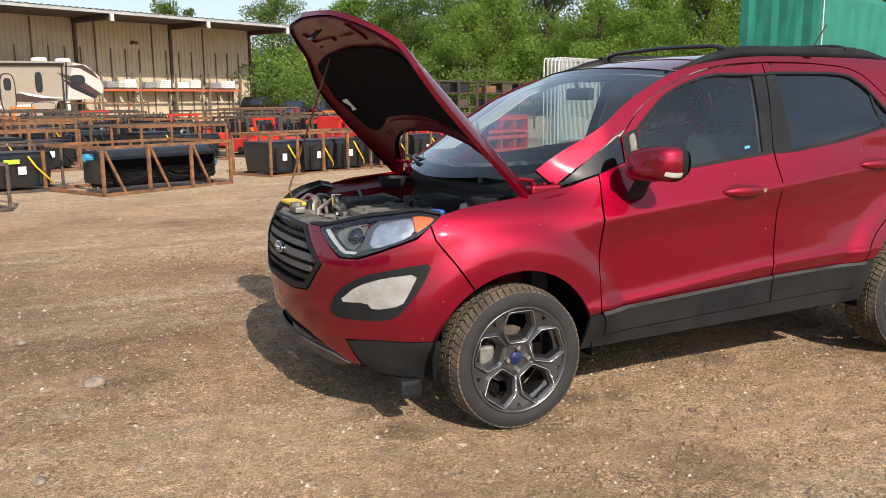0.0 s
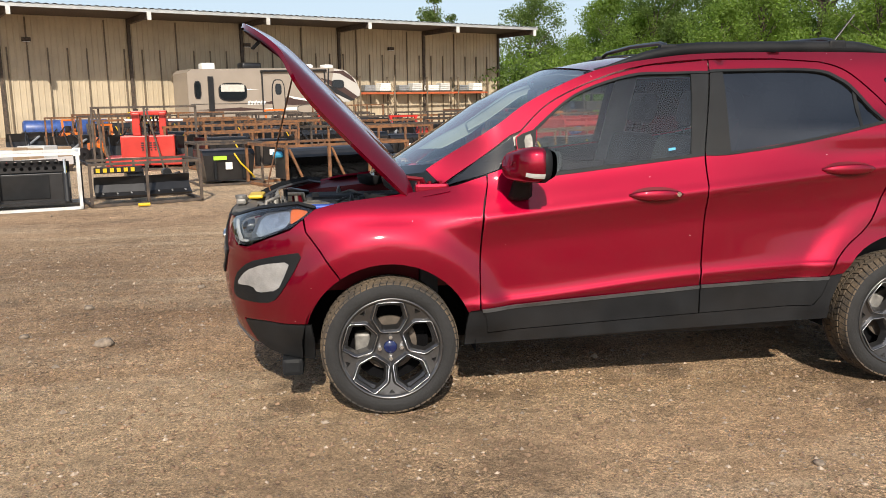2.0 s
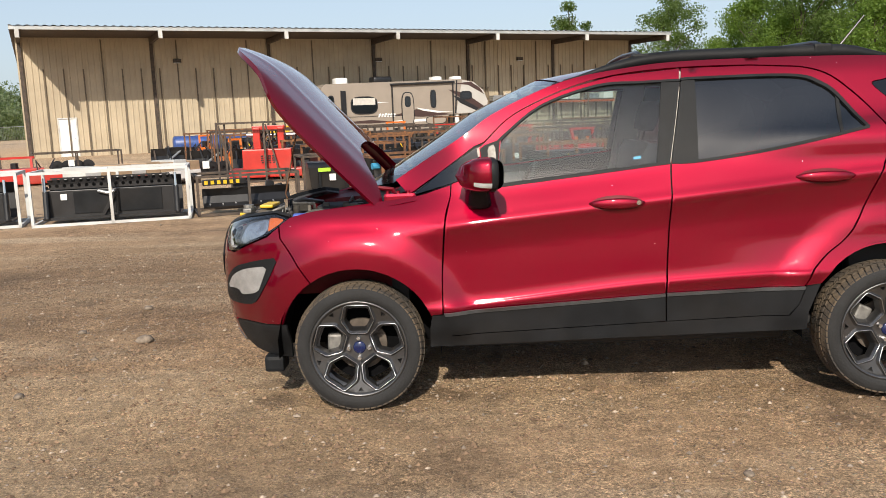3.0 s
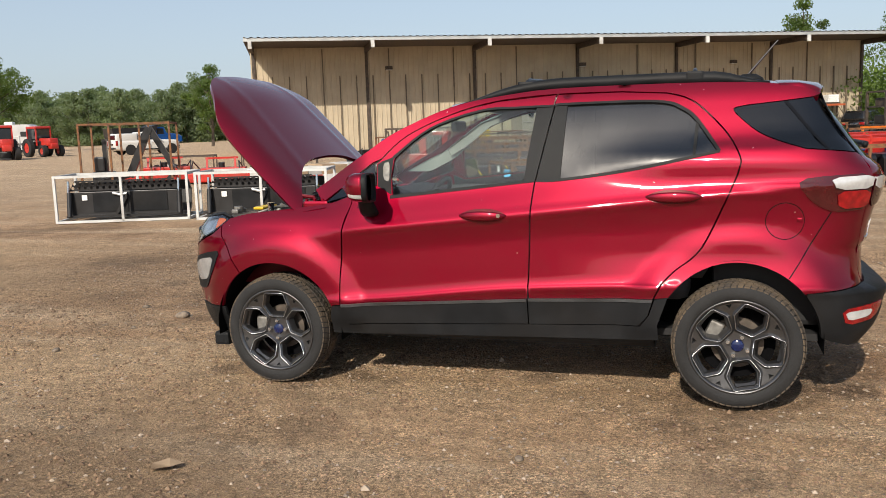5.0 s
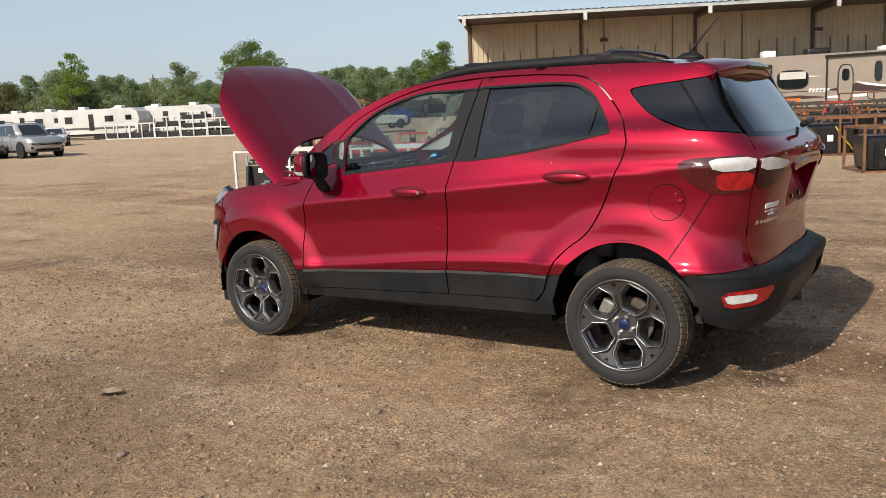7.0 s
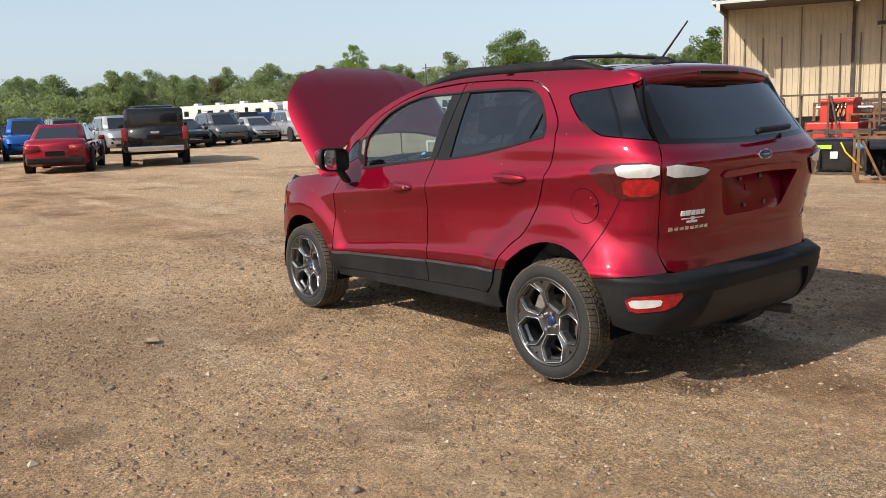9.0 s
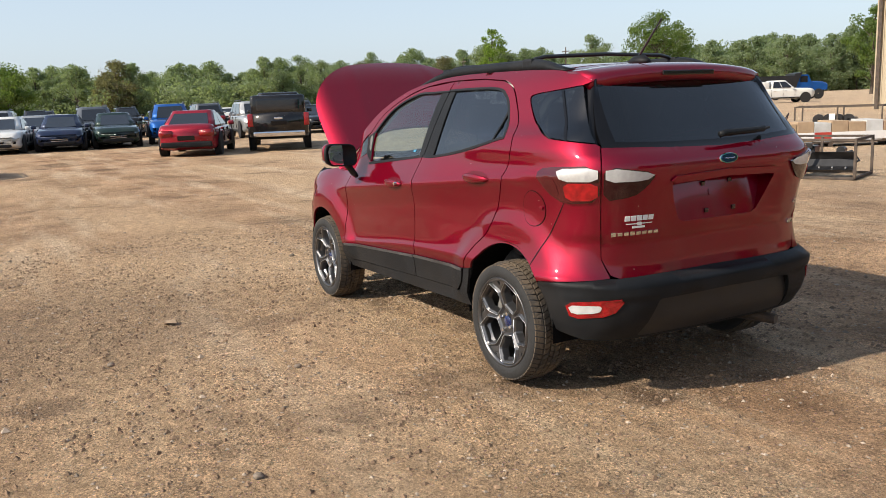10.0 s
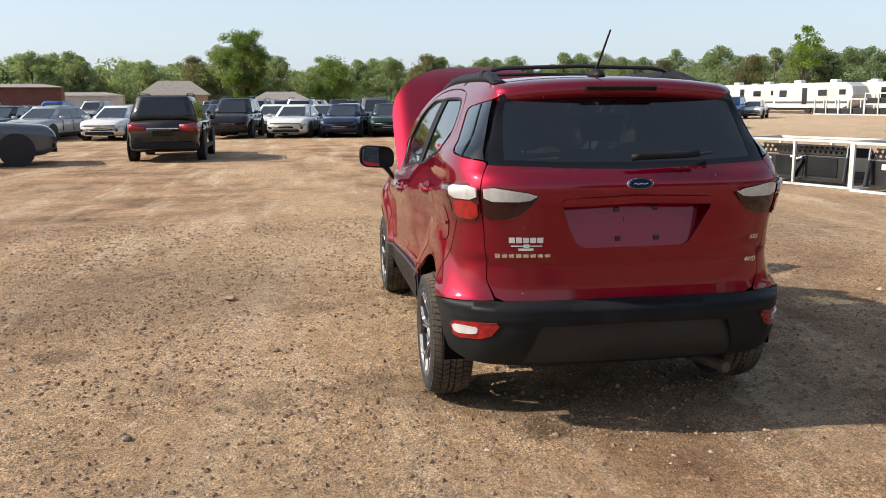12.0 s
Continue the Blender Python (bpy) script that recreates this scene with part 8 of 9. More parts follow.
# ---- tan fifth-wheel trailer under the eave ----
def fifth_wheel(m):
    t = thing("fifth_wheel_trailer", m, "tan fifth-wheel camper with white and maroon swooshes", "camper trailer")
    L, W = 11.0, 2.5
    prof = [(0.0, 0.75), (7.6, 0.75), (7.9, 1.0), (8.2, 1.55), (10.2, 1.62), (10.95, 2.0), (11.0, 2.35), (10.7, 3.0), (10.0, 3.55), (9.0, 3.72), (0.25, 3.55), (0.0, 3.35)]
    bm = bmesh.new()
    rings = [ring(bm, [(x, y, z) for x, z in prof]) for y in (0.0, W)]
    skin(bm, rings)
    bmesh.ops.recalc_face_normals(bm, faces=bm.faces)
    part("body", bm, RVTAN, t)

    def plate(nm, pts, material, y=-0.012, d=0.012, label=""):
        bm = bmesh.new()
        rings = [ring(bm, [(x, yy, z) for x, z in pts]) for yy in (y, y + d)]
        skin(bm, rings)
        bmesh.ops.recalc_face_normals(bm, faces=bm.faces)
        return part(nm, bm, material, t, label)

    def window(x0, x1, z0, z1, r=0.1):
        plate("window_frame", rounded([(x0, z0), (x1, z0), (x1, z1), (x0, z1)], 2), BLKIRON, -0.03, 0.03)
        plate("window_pane", rounded([(x0 + 0.06, z0 + 0.06), (x1 - 0.06, z0 + 0.06), (x1 - 0.06, z1 - 0.06), (x0 + 0.06, z1 - 0.06)], 2), DARKGLASS, -0.036, 0.006)

    plate("nose_cap", [(8.7, 1.62), (10.2, 1.64), (10.93, 2.0), (10.97, 2.35), (10.68, 2.98), (10.0, 3.52), (9.2, 3.66)], RVPALE)
    plate("swoosh", [(8.2, 3.1), (9.4, 2.85), (10.8, 1.95), (10.4, 1.72), (9.3, 2.4)], RVBROWN, -0.016, 0.004)
    plate("swoosh", [(8.6, 3.45), (9.6, 3.35), (10.75, 2.75), (10.4, 3.2), (9.8, 3.55)], RVBROWN, -0.016, 0.004)
    plate("swoosh", [(8.5, 2.75), (9.1, 2.55), (10.6, 1.74), (10.3, 1.68), (9.0, 2.25)], BLKIRON, -0.020, 0.004)
    plate("swoosh", [(5.95, 2.05), (7.6, 1.78), (8.6, 1.72), (7.4, 1.70), (6.4, 1.86)], WHITE, -0.018, 0.006)
    plate("corner_trim", [(8.62, 1.62), (8.72, 1.62), (8.86, 3.66), (8.76, 3.66)], BLKIRON, -0.022, 0.010)
    plate("belt_trim", [(0.1, 1.60), (4.9, 1.60), (4.9, 1.63), (0.1, 1.63)], BLKIRON, -0.016, 0.006)
    plate("stripe", [(4.4, 1.62), (6.0, 1.95), (8.4, 1.58), (6.4, 1.48)], RVBROWN, -0.014, 0.014)
    plate("stripe", [(0.3, 1.28), (3.0, 1.40), (4.6, 1.25), (3.0, 1.20)], RVBROWN, -0.014, 0.014)
    plate("stripe", [(2.4, 2.52), (4.2, 2.42), (2.4, 2.34)], WHITE, -0.014, 0.014)
    plate("stripe", [(4.5, 1.30), (8.0, 1.40), (8.0, 1.22), (4.5, 1.18)], WHITE, -0.014, 0.014)
    window(1.75, 3.45, 1.75, 2.80)
    plate("blind", [(1.9, 2.30), (3.3, 2.30), (3.3, 2.70), (1.9, 2.70)], CABINGREY, -0.042, 0.006)
    window(0.35, 0.75, 1.9, 2.9)
    plate("slide_out_edge", [(1.15, 0.9), (1.45, 0.9), (1.45, 3.15), (1.15, 3.15)], BLKIRON, -0.10, 0.10)
    plate("door_frame", rounded([(5.0, 0.95), (5.85, 0.95), (5.85, 3.0), (5.0, 3.0)], 2), BLKIRON, -0.025, 0.025)
    plate("door", rounded([(5.06, 1.0), (5.79, 1.0), (5.79, 2.94), (5.06, 2.94)], 2), RVTAN, -0.035, 0.010)
    plate("door_window", rounded([(5.22, 2.1), (5.62, 2.1), (5.62, 2.75), (5.22, 2.75)], 2), DARKGLASS, -0.042, 0.007)
    window(6.95, 7.35, 2.0, 3.1)
    window(9.0, 9.85, 2.45, 2.98)
    plate("hatch_outline", rounded([(6.6, 1.0), (8.0, 1.0), (8.0, 1.5), (6.6, 1.5)], 2), BLKIRON, -0.016, 0.004)
    plate("hatch", rounded([(6.64, 1.04), (7.96, 1.04), (7.96, 1.46), (6.64, 1.46)], 2), RVTAN, -0.022, 0.006)
    for i in range(6):
        plate("name_bar", [(3.45 + i * 0.19, 1.55), (3.58 + i * 0.19, 1.55), (3.66 + i * 0.19, 1.78 - 0.05 * (i % 2)), (3.52 + i * 0.19, 1.75)], WHITE, -0.016, 0.016)
    bm = bmesh.new()
    rod(bm, (4.3, -0.10, 3.45), (8.6, -0.10, 3.55), 0.07, 10)
    part("awning_roll", bm, BLKIRON, t)
    for x in (4.4, 8.5):
        bm = bmesh.new()
        box(bm, x - 0.03, x + 0.03, -0.10, -0.02, 1.1, 3.45)
        part("awning_arm", bm, BLKIRON, t)
    for x, w in ((1.2, 0.75), (7.6, 0.6), (9.0, 0.6)):
        bm = bmesh.new()
        box(bm, x, x + w, 0.8, 1.6, 3.5, 3.95, 0.12)
        part("roof_vent", bm, WHITE, t, smooth=True)
    bm = bmesh.new()
    box(bm, 3.6, 4.8, 0.8, 1.7, 3.6, 4.0, 0.12)
    part("air_conditioner", bm, BLKIRON, t, smooth=True)
    for x in (3.4, 4.35):
        bm = bmesh.new()
        lathe(bm, [(0.06, -0.1), (0.2, -0.11), (0.38, -0.1), (0.40, 0.0), (0.38, 0.1), (0.06, 0.1)], 22, Matrix.Translation((x, 0.15, 0.40)))
        part("wheel", bm, RUBBER, t)
    bm = bmesh.new()
    box(bm, 0.2, 7.6, 0.2, 2.3, 0.45, 0.76)
    part("chassis", bm, BLKIRON, t)
    for x in (0.3, 8.3):
        bm = bmesh.new()
        box(bm, x, x + 0.1, 0.3, 0.4, 0.0, 1.5)
        box(bm, x - 0.1, x + 0.2, 0.2, 0.5, 0.0, 0.03)
        part("landing_leg", bm, BLKIRON, t)
    bm = bmesh.new()
    box(bm, 8.7, 8.95, 0.1, 0.4, 1.0, 1.6, 0.05)
    part("propane_tank", bm, WHITE, t)


fifth_wheel(hall_m @ pose(15.9, 0.4, 0))
for k, (u, v) in enumerate(((9.2, 2.0), (10.4, 2.4))):
    t = thing("blue_wrapped_roll", hall_m @ pose(u, v, 0), "long blue plastic wrapped roll by the wall", "roll", "wrapped rolls")
    bm = bmesh.new()
    lathe(bm, [(0.001, -1.6), (0.4, -1.58), (0.45, -1.5), (0.44, 0.0), (0.46, 1.5), (0.4, 1.58), (0.001, 1.6)], 16, pose(0, 0, 0.46, 0, 0, 90 + 4 * k))
    part("wrap", bm, BLUEP, t, smooth=True)
t = thing("yellow_tank", hall_m @ pose(13.2, 2.2, 0), "yellow steel tank near the warehouse wall", "tank")
bm = bmesh.new()
box(bm, 0, 1.2, 0, 1.0, 0.05, 1.25, 0.12)
part("shell", bm, YELLOW, t, smooth=True)
bm = bmesh.new()
rod(bm, (0.4, 0.4, 1.2), (0.4, 0.4, 1.4), 0.1, 10)
part("cap", bm, BLKIRON, t)

# ---- parked vehicles ----
CARPAINT = {"red": paint_mat("maroon_red_paint", (0.30, 0.005, 0.022), 0.5), "black": paint_mat("black_paint", (0.008, 0.008, 0.009), 0.2), "white": paint_mat("white_car_paint", (0.72, 0.72, 0.70), 0.0),
            "blue": paint_mat("bright_blue_paint", (0.01, 0.09, 0.34), 0.4), "navy": paint_mat("navy_paint", (0.012, 0.022, 0.06), 0.3), "silver": paint_mat("silver_paint", (0.42, 0.43, 0.44), 0.6),
            "grey": paint_mat("slate_grey_paint", (0.11, 0.122, 0.14), 0.5), "green": paint_mat("dark_green_paint", (0.012, 0.03, 0.024), 0.3)}
SHAPES = {  # length, width, height, belt, hood height, cabin foot rear and front, roof rear and front
    "sedan": (4.85, 1.84, 1.43, 0.90, 0.78, -2.00, 1.18, -1.05, 0.10),
    "suv": (4.75, 1.92, 1.72, 1.06, 0.96, -2.28, 1.15, -2.00, 0.30),
    "pickup": (5.85, 2.02, 1.93, 1.22, 1.16, -0.95, 1.25, -0.80, 0.50),
}


def vehicle(kind, colour, m, label, front_glow=True, category=""):
    """A parked vehicle, nose to +x, built from lofted body, cabin, glass, lamps and wheels."""
    L, W, H, belt, hoodz, cr0, cf0, rr0, rf0 = SHAPES[kind]
    t = thing({"sedan": "parked_sedan", "suv": "parked_suv", "pickup": "parked_pickup"}[kind], m, label, {"sedan": "car", "suv": "car", "pickup": "pickup truck"}[kind], "parked vehicles")
    paint = CARPAINT[colour]
    h, w = L / 2, W / 2
    wr = 0.33 if kind == "sedan" else 0.37 if kind == "suv" else 0.40
    lift = 0.0 if kind == "sedan" else 0.05 if kind == "suv" else 0.16
    xr, xf = -h + 0.95 + (0.25 if kind == "pickup" else 0), h - 0.92
    bm = bmesh.new()
    rings = []
    N = 28
    for i in range(N + 1):
        x = -h + L * (0.5 - 0.5 * math.cos(math.pi * i / N)) * 0.55 + L * i / N * 0.45
        e = abs(x / h)
        tuck = 0.20 if x > 0 else 0.02 if kind == "pickup" else 0.07
        ww = w * (1 - (0.10 if x > 0 or kind != "pickup" else 0.02) * max(0, (e - 0.45) / 0.55) ** 2 - tuck * max(0, (e - 0.86) / 0.14) ** 2.2)
        if x > cf0:
            q = (x - cf0) / (h - cf0)
            zt = belt + (hoodz - belt) * q ** 1.3 - 0.20 * max(0, (q - 0.72) / 0.28) ** 2.4
        elif x < cr0 and kind == "sedan":
            zt = belt + 0.10 - 0.12 * max(0, (-x - h + 0.3) / 0.3) ** 2
        else:
            zt = belt
        zb = 0.20 + lift + 0.16 * max(0, (e - 0.82) / 0.18) ** 1.5
        half = [(ww * 0.80, zb), (ww * 0.95, zb + 0.05), (ww * 0.985, zb + 0.16), (ww * 0.97, zb + 0.30), (ww, (zb + zt) / 2 + 0.10), (ww * 0.992, zt - 0.17), (ww * 0.955, zt - 0.07), (ww * 0.90, zt - 0.015), (ww * 0.80, zt + 0.006), (ww * 0.45, zt + 0.028)]
        rings.append(ring(bm, [(x, -y, z) for y, z in half] + [(x, y, z) for y, z in reversed(half)]))
    skin(bm, rings)
    bmesh.ops.recalc_face_normals(bm, faces=bm.faces)
    part("body", bm, paint, t, smooth=True)
    # cabin: a painted shell of posts and roof with panes set on it
    wb, wt = w * 0.90, w * 0.70
    zr, z0 = H - 0.06, belt - 0.03
    crn = 0.10

    def level(f, gx=0.0):
        """The cabin's plan at a height from its foot (0) to the roof edge (1)."""
        xa, xb = cr0 + (rr0 - cr0) * f, cf0 + (rf0 - cf0) * f
        yy = wb + (wt - wb) * f
        half = [(xa - gx, yy * 0.72), (xa + crn * 0.4 - gx * 0.6, yy * 0.92), (xa + crn * 2 + gx * 0, yy + gx), (xb - crn * 3.2, yy + gx), (xb - crn * 0.8 + gx * 0.6, yy * 0.90), (xb + gx, yy * 0.55)]
        return half

    bm = bmesh.new()
    rings = []
    for f, dz, gx in ((0.0, 0, 0), (0.5, 0, 0.012), (1.0, 0, 0), (1.0, 0.035, -0.03), (1.0, 0.055, -0.14), (1.0, 0.06, -0.32)):
        z = z0 + (zr - z0) * f + dz
        half = level(f, gx)
        rings.append(ring(bm, [(x, -y, z) for x, y in half] + [(x, y, z) for x, y in reversed(half)]))
    skin(bm, rings)
    bmesh.ops.recalc_face_normals(bm, faces=bm.faces)
    part("cabin", bm, paint, t, smooth=True)

    def pane(name, corner):
        """A dark pane through four or more points on the shell, 6 mm proud and with depth."""
        c = sum((Vector(p) for p in corner), Vector()) / len(corner)
        nn = (Vector(corner[1]) - Vector(corner[0])).cross(Vector(corner[-1]) - Vector(corner[0])).normalized()
        if nn.dot(c - Vector(((cr0 + cf0) / 2, 0, c.z - 0.3))) < 0:
            nn = -nn
        bm_ = bmesh.new()
        a = ring(bm_, [Vector(p) + nn * 0.014 for p in corner])
        b = ring(bm_, [Vector(p) - nn * 0.03 for p in corner])
        skin(bm_, [b, a])
        bmesh.ops.recalc_face_normals(bm_, faces=bm_.faces)
        return part(name, bm_, DARKGLASS, t)

    mid_f = (cr0 + cf0) / 2 - 0.05
    lo_, hi_ = level(0.14), level(0.90)
    zl_, zh_ = z0 + (zr - z0) * 0.14, z0 + (zr - z0) * 0.90
    pane("windshield", [(lo_[5][0] + 0.004, -lo_[5][1] * 1.32, zl_), (lo_[5][0] + 0.012, 0, zl_ - 0.02), (lo_[5][0] + 0.004, lo_[5][1] * 1.32, zl_), (hi_[5][0] + 0.004, hi_[5][1] * 1.32, zh_), (hi_[5][0] + 0.004, -hi_[5][1] * 1.32, zh_)])
    rl, rh2 = level(0.30 if kind == "suv" else 0.16), level(0.90)
    zrl = z0 + (zr - z0) * (0.30 if kind == "suv" else 0.16)
    pane("rear_window", [(rl[0][0] - 0.004, -rl[0][1] * 1.08, zrl), (rl[0][0] - 0.004, rl[0][1] * 1.08, zrl), (rh2[0][0] - 0.004, rh2[0][1] * 1.08, zh_), (rh2[0][0] - 0.004, -rh2[0][1] * 1.08, zh_)])
    for sg in (-1, 1):
        yl, yh = lo_[3][1] + 0.004, hi_[3][1] + 0.004

        def xs_at(q, low):
            """Along a window band from its rear (0) to its front (1)."""
            s_ = lo_ if low else hi_
            return s_[2][0] - 0.02 + (s_[3][0] + 0.10 - s_[2][0]) * q
        cuts = ((0.0, 0.46), (0.50, 1.0)) if kind != "suv" else ((0.0, 0.22), (0.27, 0.60), (0.635, 1.0))
        for q0, q1 in cuts:
            pane("side_window", [(xs_at(q0, True), sg * yl, zl_), (xs_at(q1, True), sg * yl, zl_), (xs_at(q1, False), sg * yh, zh_), (xs_at(q0, False), sg * yh, zh_)])
        # sill, mirror, handles
        bm = bmesh.new()
        box(bm, xr + 0.4, xf - 0.4, sg * w - 0.03, sg * w + 0.01, 0.24 + lift, 0.34 + lift, 0.01)
        part("sill", bm, BLACKPL, t)
        bm = bmesh.new()
        box(bm, cf0 - 0.50, cf0 - 0.33, sg * (w + 0.08) - 0.10, sg * (w + 0.08) + 0.08, belt - 0.01, belt + 0.13, 0.04)
        part("side_mirror", bm, paint, t, smooth=True)
        for x in (mid_f + 0.20, mid_f - 0.72):
            bm = bmesh.new()
            box(bm, x - 0.1, x + 0.1, sg * w - 0.025, sg * w + 0.012, belt - 0.20, belt - 0.165, 0.01)
            part("door_handle", bm, CHROME, t)
        for x in (mid_f, mid_f + 1.0, mid_f - 1.0):
            bm = bmesh.new()
            box(bm, x - 0.006, x + 0.006, sg * w * 0.985 - 0.016, sg * w * 0.985 + 0.018, 0.40 + lift, belt - 0.06)
            part("door_seam", bm, GLOSSBLK, t)
        # lamps
        bm = bmesh.new()
        rings = [ring(bm, [(x, sg * y, z) for y, z in ((y0, z0_ - 0.05), (y1, z0_ - 0.065), (y1, z0_ + 0.055), (y0, z0_ + 0.03))]) for x, y0, y1, z0_ in ((h - 0.62, w * 0.86, w * 0.945, hoodz - 0.15), (h - 0.36, w * 0.60, w * 0.905, hoodz - 0.175), (h - 0.13, w * 0.48, w * 0.80, hoodz - 0.215), (h - 0.05, w * 0.46, w * 0.66, hoodz - 0.24))]
        skin(bm, rings)
        bmesh.ops.recalc_face_normals(bm, faces=bm.faces)
        part("headlight", bm, LAMPWHITE, t)
        bm = bmesh.new()
        box(bm, h - 0.20, h - 0.03, sg * w * 0.68 - 0.13, sg * w * 0.68 + 0.10, 0.40 + lift, 0.50 + lift, 0.02)
        part("fog_recess", bm, BLACKPL, t)
        bm = bmesh.new()
        if kind == "pickup":
            box(bm, -h - 0.01, -h + 0.14, sg * (w - 0.10) - 0.09, sg * (w - 0.10) + 0.09, belt - 0.42, belt + 0.0, 0.03)
        else:
            rings = [ring(bm, [(x, sg * y, z) for y, z in ((y0, belt - 0.24), (y1, belt - 0.27), (y1, belt - 0.05), (y0, belt - 0.08))]) for x, y0, y1 in ((-h - 0.015, w * 0.44, w * 0.80), (-h + 0.06, w * 0.44, w * 0.895), (-h + 0.34, w * 0.80, w * 0.955))]
            skin(bm, rings)
            bmesh.ops.recalc_face_normals(bm, faces=bm.faces)
        part("tail_light", bm, LAMPRED, t, smooth=True)
    # nose and tail
    bm = bmesh.new()
    box(bm, h - 0.20, h + 0.005, -w * 0.40, w * 0.40, hoodz - 0.40, hoodz - 0.22, 0.06)
    g = part("grille", bm, GLOSSBLK, t)
    for k in range(2):
        bm = bmesh.new()
        z = hoodz - 0.365 + k * 0.07
        box(bm, h - 0.02, h + 0.014, -w * 0.34, w * 0.34, z, z + 0.015, 0.004)
        part("grille_bar", bm, CHROME, g)
    bm = bmesh.new()
    box(bm, h - 0.20, h + 0.01, -w * 0.62, w * 0.62, 0.27 + lift, 0.40 + lift, 0.04)
    part("lower_grille", bm, BLACKPL, t)
    bm = bmesh.new()
    box(bm, -h - 0.03, -h + 0.20, -w * 0.84, w * 0.84, 0.30 + lift, 0.48 + lift, 0.05)
    part("rear_bumper", bm, CHROME if kind == "pickup" else BLACKPL, t)
    bm = bmesh.new()
    box(bm, -h - 0.012, -h + 0.05, -0.26, 0.26, belt - 0.38, belt - 0.24, 0.01)
    part("plate_recess", bm, GLOSSBLK, t)
    if kind == "suv":
        bm = bmesh.new()
        box(bm, -h - 0.008, -h + 0.05, -0.40, 0.40, belt - 0.20, belt - 0.17, 0.01)
        part("tail_strip", bm, CHROME, t)
        for sg in (-1, 1):
            bm = bmesh.new()
            tube(bm, [(rr0 + 0.2, sg * wt * 0.9, H), (rr0 + 0.3, sg * wt * 0.9, H + 0.06), (rf0 - 0.3, sg * wt * 0.9, H + 0.06), (rf0 - 0.15, sg * wt * 0.9, H)], 0.02, 6)
            part("roof_rail", bm, BLKIRON, t)
    if kind == "pickup":
        bm = bmesh.new()
        box(bm, -h + 0.04, cr0 - 0.04, -w * 0.88, w * 0.88, belt - 0.12, belt + 0.60, 0.12)
        part("bed_cap", bm, paint, t, "dark bed cap behind the cab", True)
        bm = bmesh.new()
        box(bm, -h + 0.025, -h + 0.16, -w * 0.70, w * 0.70, belt + 0.08, belt + 0.48, 0.05)
        part("cap_window", bm, DARKGLASS, t)
        bm = bmesh.new()
        box(bm, -h - 0.006, -h + 0.05, -0.14, 0.14, belt - 0.20, belt - 0.12, 0.02)
        part("tailgate_mark", bm, CHROME, t)
    for x in (xr, xf):
        for sg in (-1, 1):
            wh = new("wheel")
            wh.parent = t
            # no opening is cut: a dark disc paints the shade of the wheel arch
            bm = bmesh.new()
            lathe(bm, [(wr * 1.14, -0.006), (wr * 1.14, 0.03), (0.01, 0.03)], 20, Matrix.Translation((x, sg * (w + 0.004), wr + 0.03)) @ pose(0, 0, 0, 0, 0, 0 if sg > 0 else 180))
            part("arch", bm, INNERDK, wh)
            Mw = Matrix.Translation((x, sg * (w - 0.10), wr)) @ pose(0, 0, 0, 0, 0, 0 if sg < 0 else 180)
            bm = bmesh.new()
            lathe(bm, [(wr * 0.64, -0.11), (wr * 0.80, -0.118), (wr * 0.95, -0.108), (wr, -0.08), (wr, 0.09), (wr * 0.6, 0.10)], 24, Mw)
            bmesh.ops.recalc_face_normals(bm, faces=bm.faces)
            part("tyre", bm, RUBBER, wh, smooth=True)
            bm = bmesh.new()
            lathe(bm, [(wr * 0.66, -0.11), (wr * 0.60, -0.08), (wr * 0.56, -0.03), (0.02, -0.03)], 24, Mw)
            for k in range(5):
                a = k * 1.2566
                beam(bm, Mw @ Vector((0.03 * math.cos(a), -0.085, 0.03 * math.sin(a))), Mw @ Vector((wr * 0.62 * math.cos(a), -0.09, wr * 0.62 * math.sin(a))), 0.06, 0.02, Mw.to_3x3() @ Vector((0, 1, 0)))
            part("rim", bm, STEEL, wh)
    return t


def at(x, y, head):
    return Matrix.Translation((x, y, 0)) @ pose(0, 0, 0, 0, 0, head)


def ahead(x, y, head, d):
    """The pose of a vehicle whose tail (d > 0) or nose (d < 0) is at x, y."""
    return at(x + d * math.cos(radians(head)), y + d * math.sin(radians(head)), head)


vehicle("sedan", "red", ahead(-20.6, 2.6, 158, 2.4), "dusty maroon red sedan parked on the dirt")
vehicle("pickup", "black", ahead(-21.1, 5.75, 161, 2.9), "black pickup truck with a bed cap")
vehicle("suv", "black", ahead(-16.1, -5.2, 182, 2.4), "black suv with chrome tail strip")
vehicle("suv", "grey", at(-15.9, -10.25, 108), "dark slate grey suv parked across the lane")
row = [("sedan", "silver", -29.5, -12.9), ("sedan", "white", -29.5, -9.9), ("suv", "black", -30.0, -4.9), ("sedan", "white", -30.0, -2.45), ("sedan", "navy", -30.0, -0.2), ("sedan", "green", -30.2, 2.0), ("suv", "blue", -31.5, 4.4), ("suv", "silver", -33.0, 8.9), ("sedan", "black", -34.5, 12.6), ("suv", "grey", -36.0, 15.3), ("sedan", "silver", -37.5, 18.0)]
protos = {}
LABELS = {"silver": "silver", "white": "white", "black": "black", "navy": "navy blue", "green": "dark green", "blue": "bright blue", "grey": "slate grey", "red": "maroon red"}
for k, c, x, y in row:
    v = vehicle(k, c, ahead(x, y, -8 + 3 * math.sin(y), -2.4), "%s %s parked nose out in a long row" % (LABELS[c], k))
    protos.setdefault((k, c), v)
rv = random.Random(77)
keys = list(protos)
extra = []
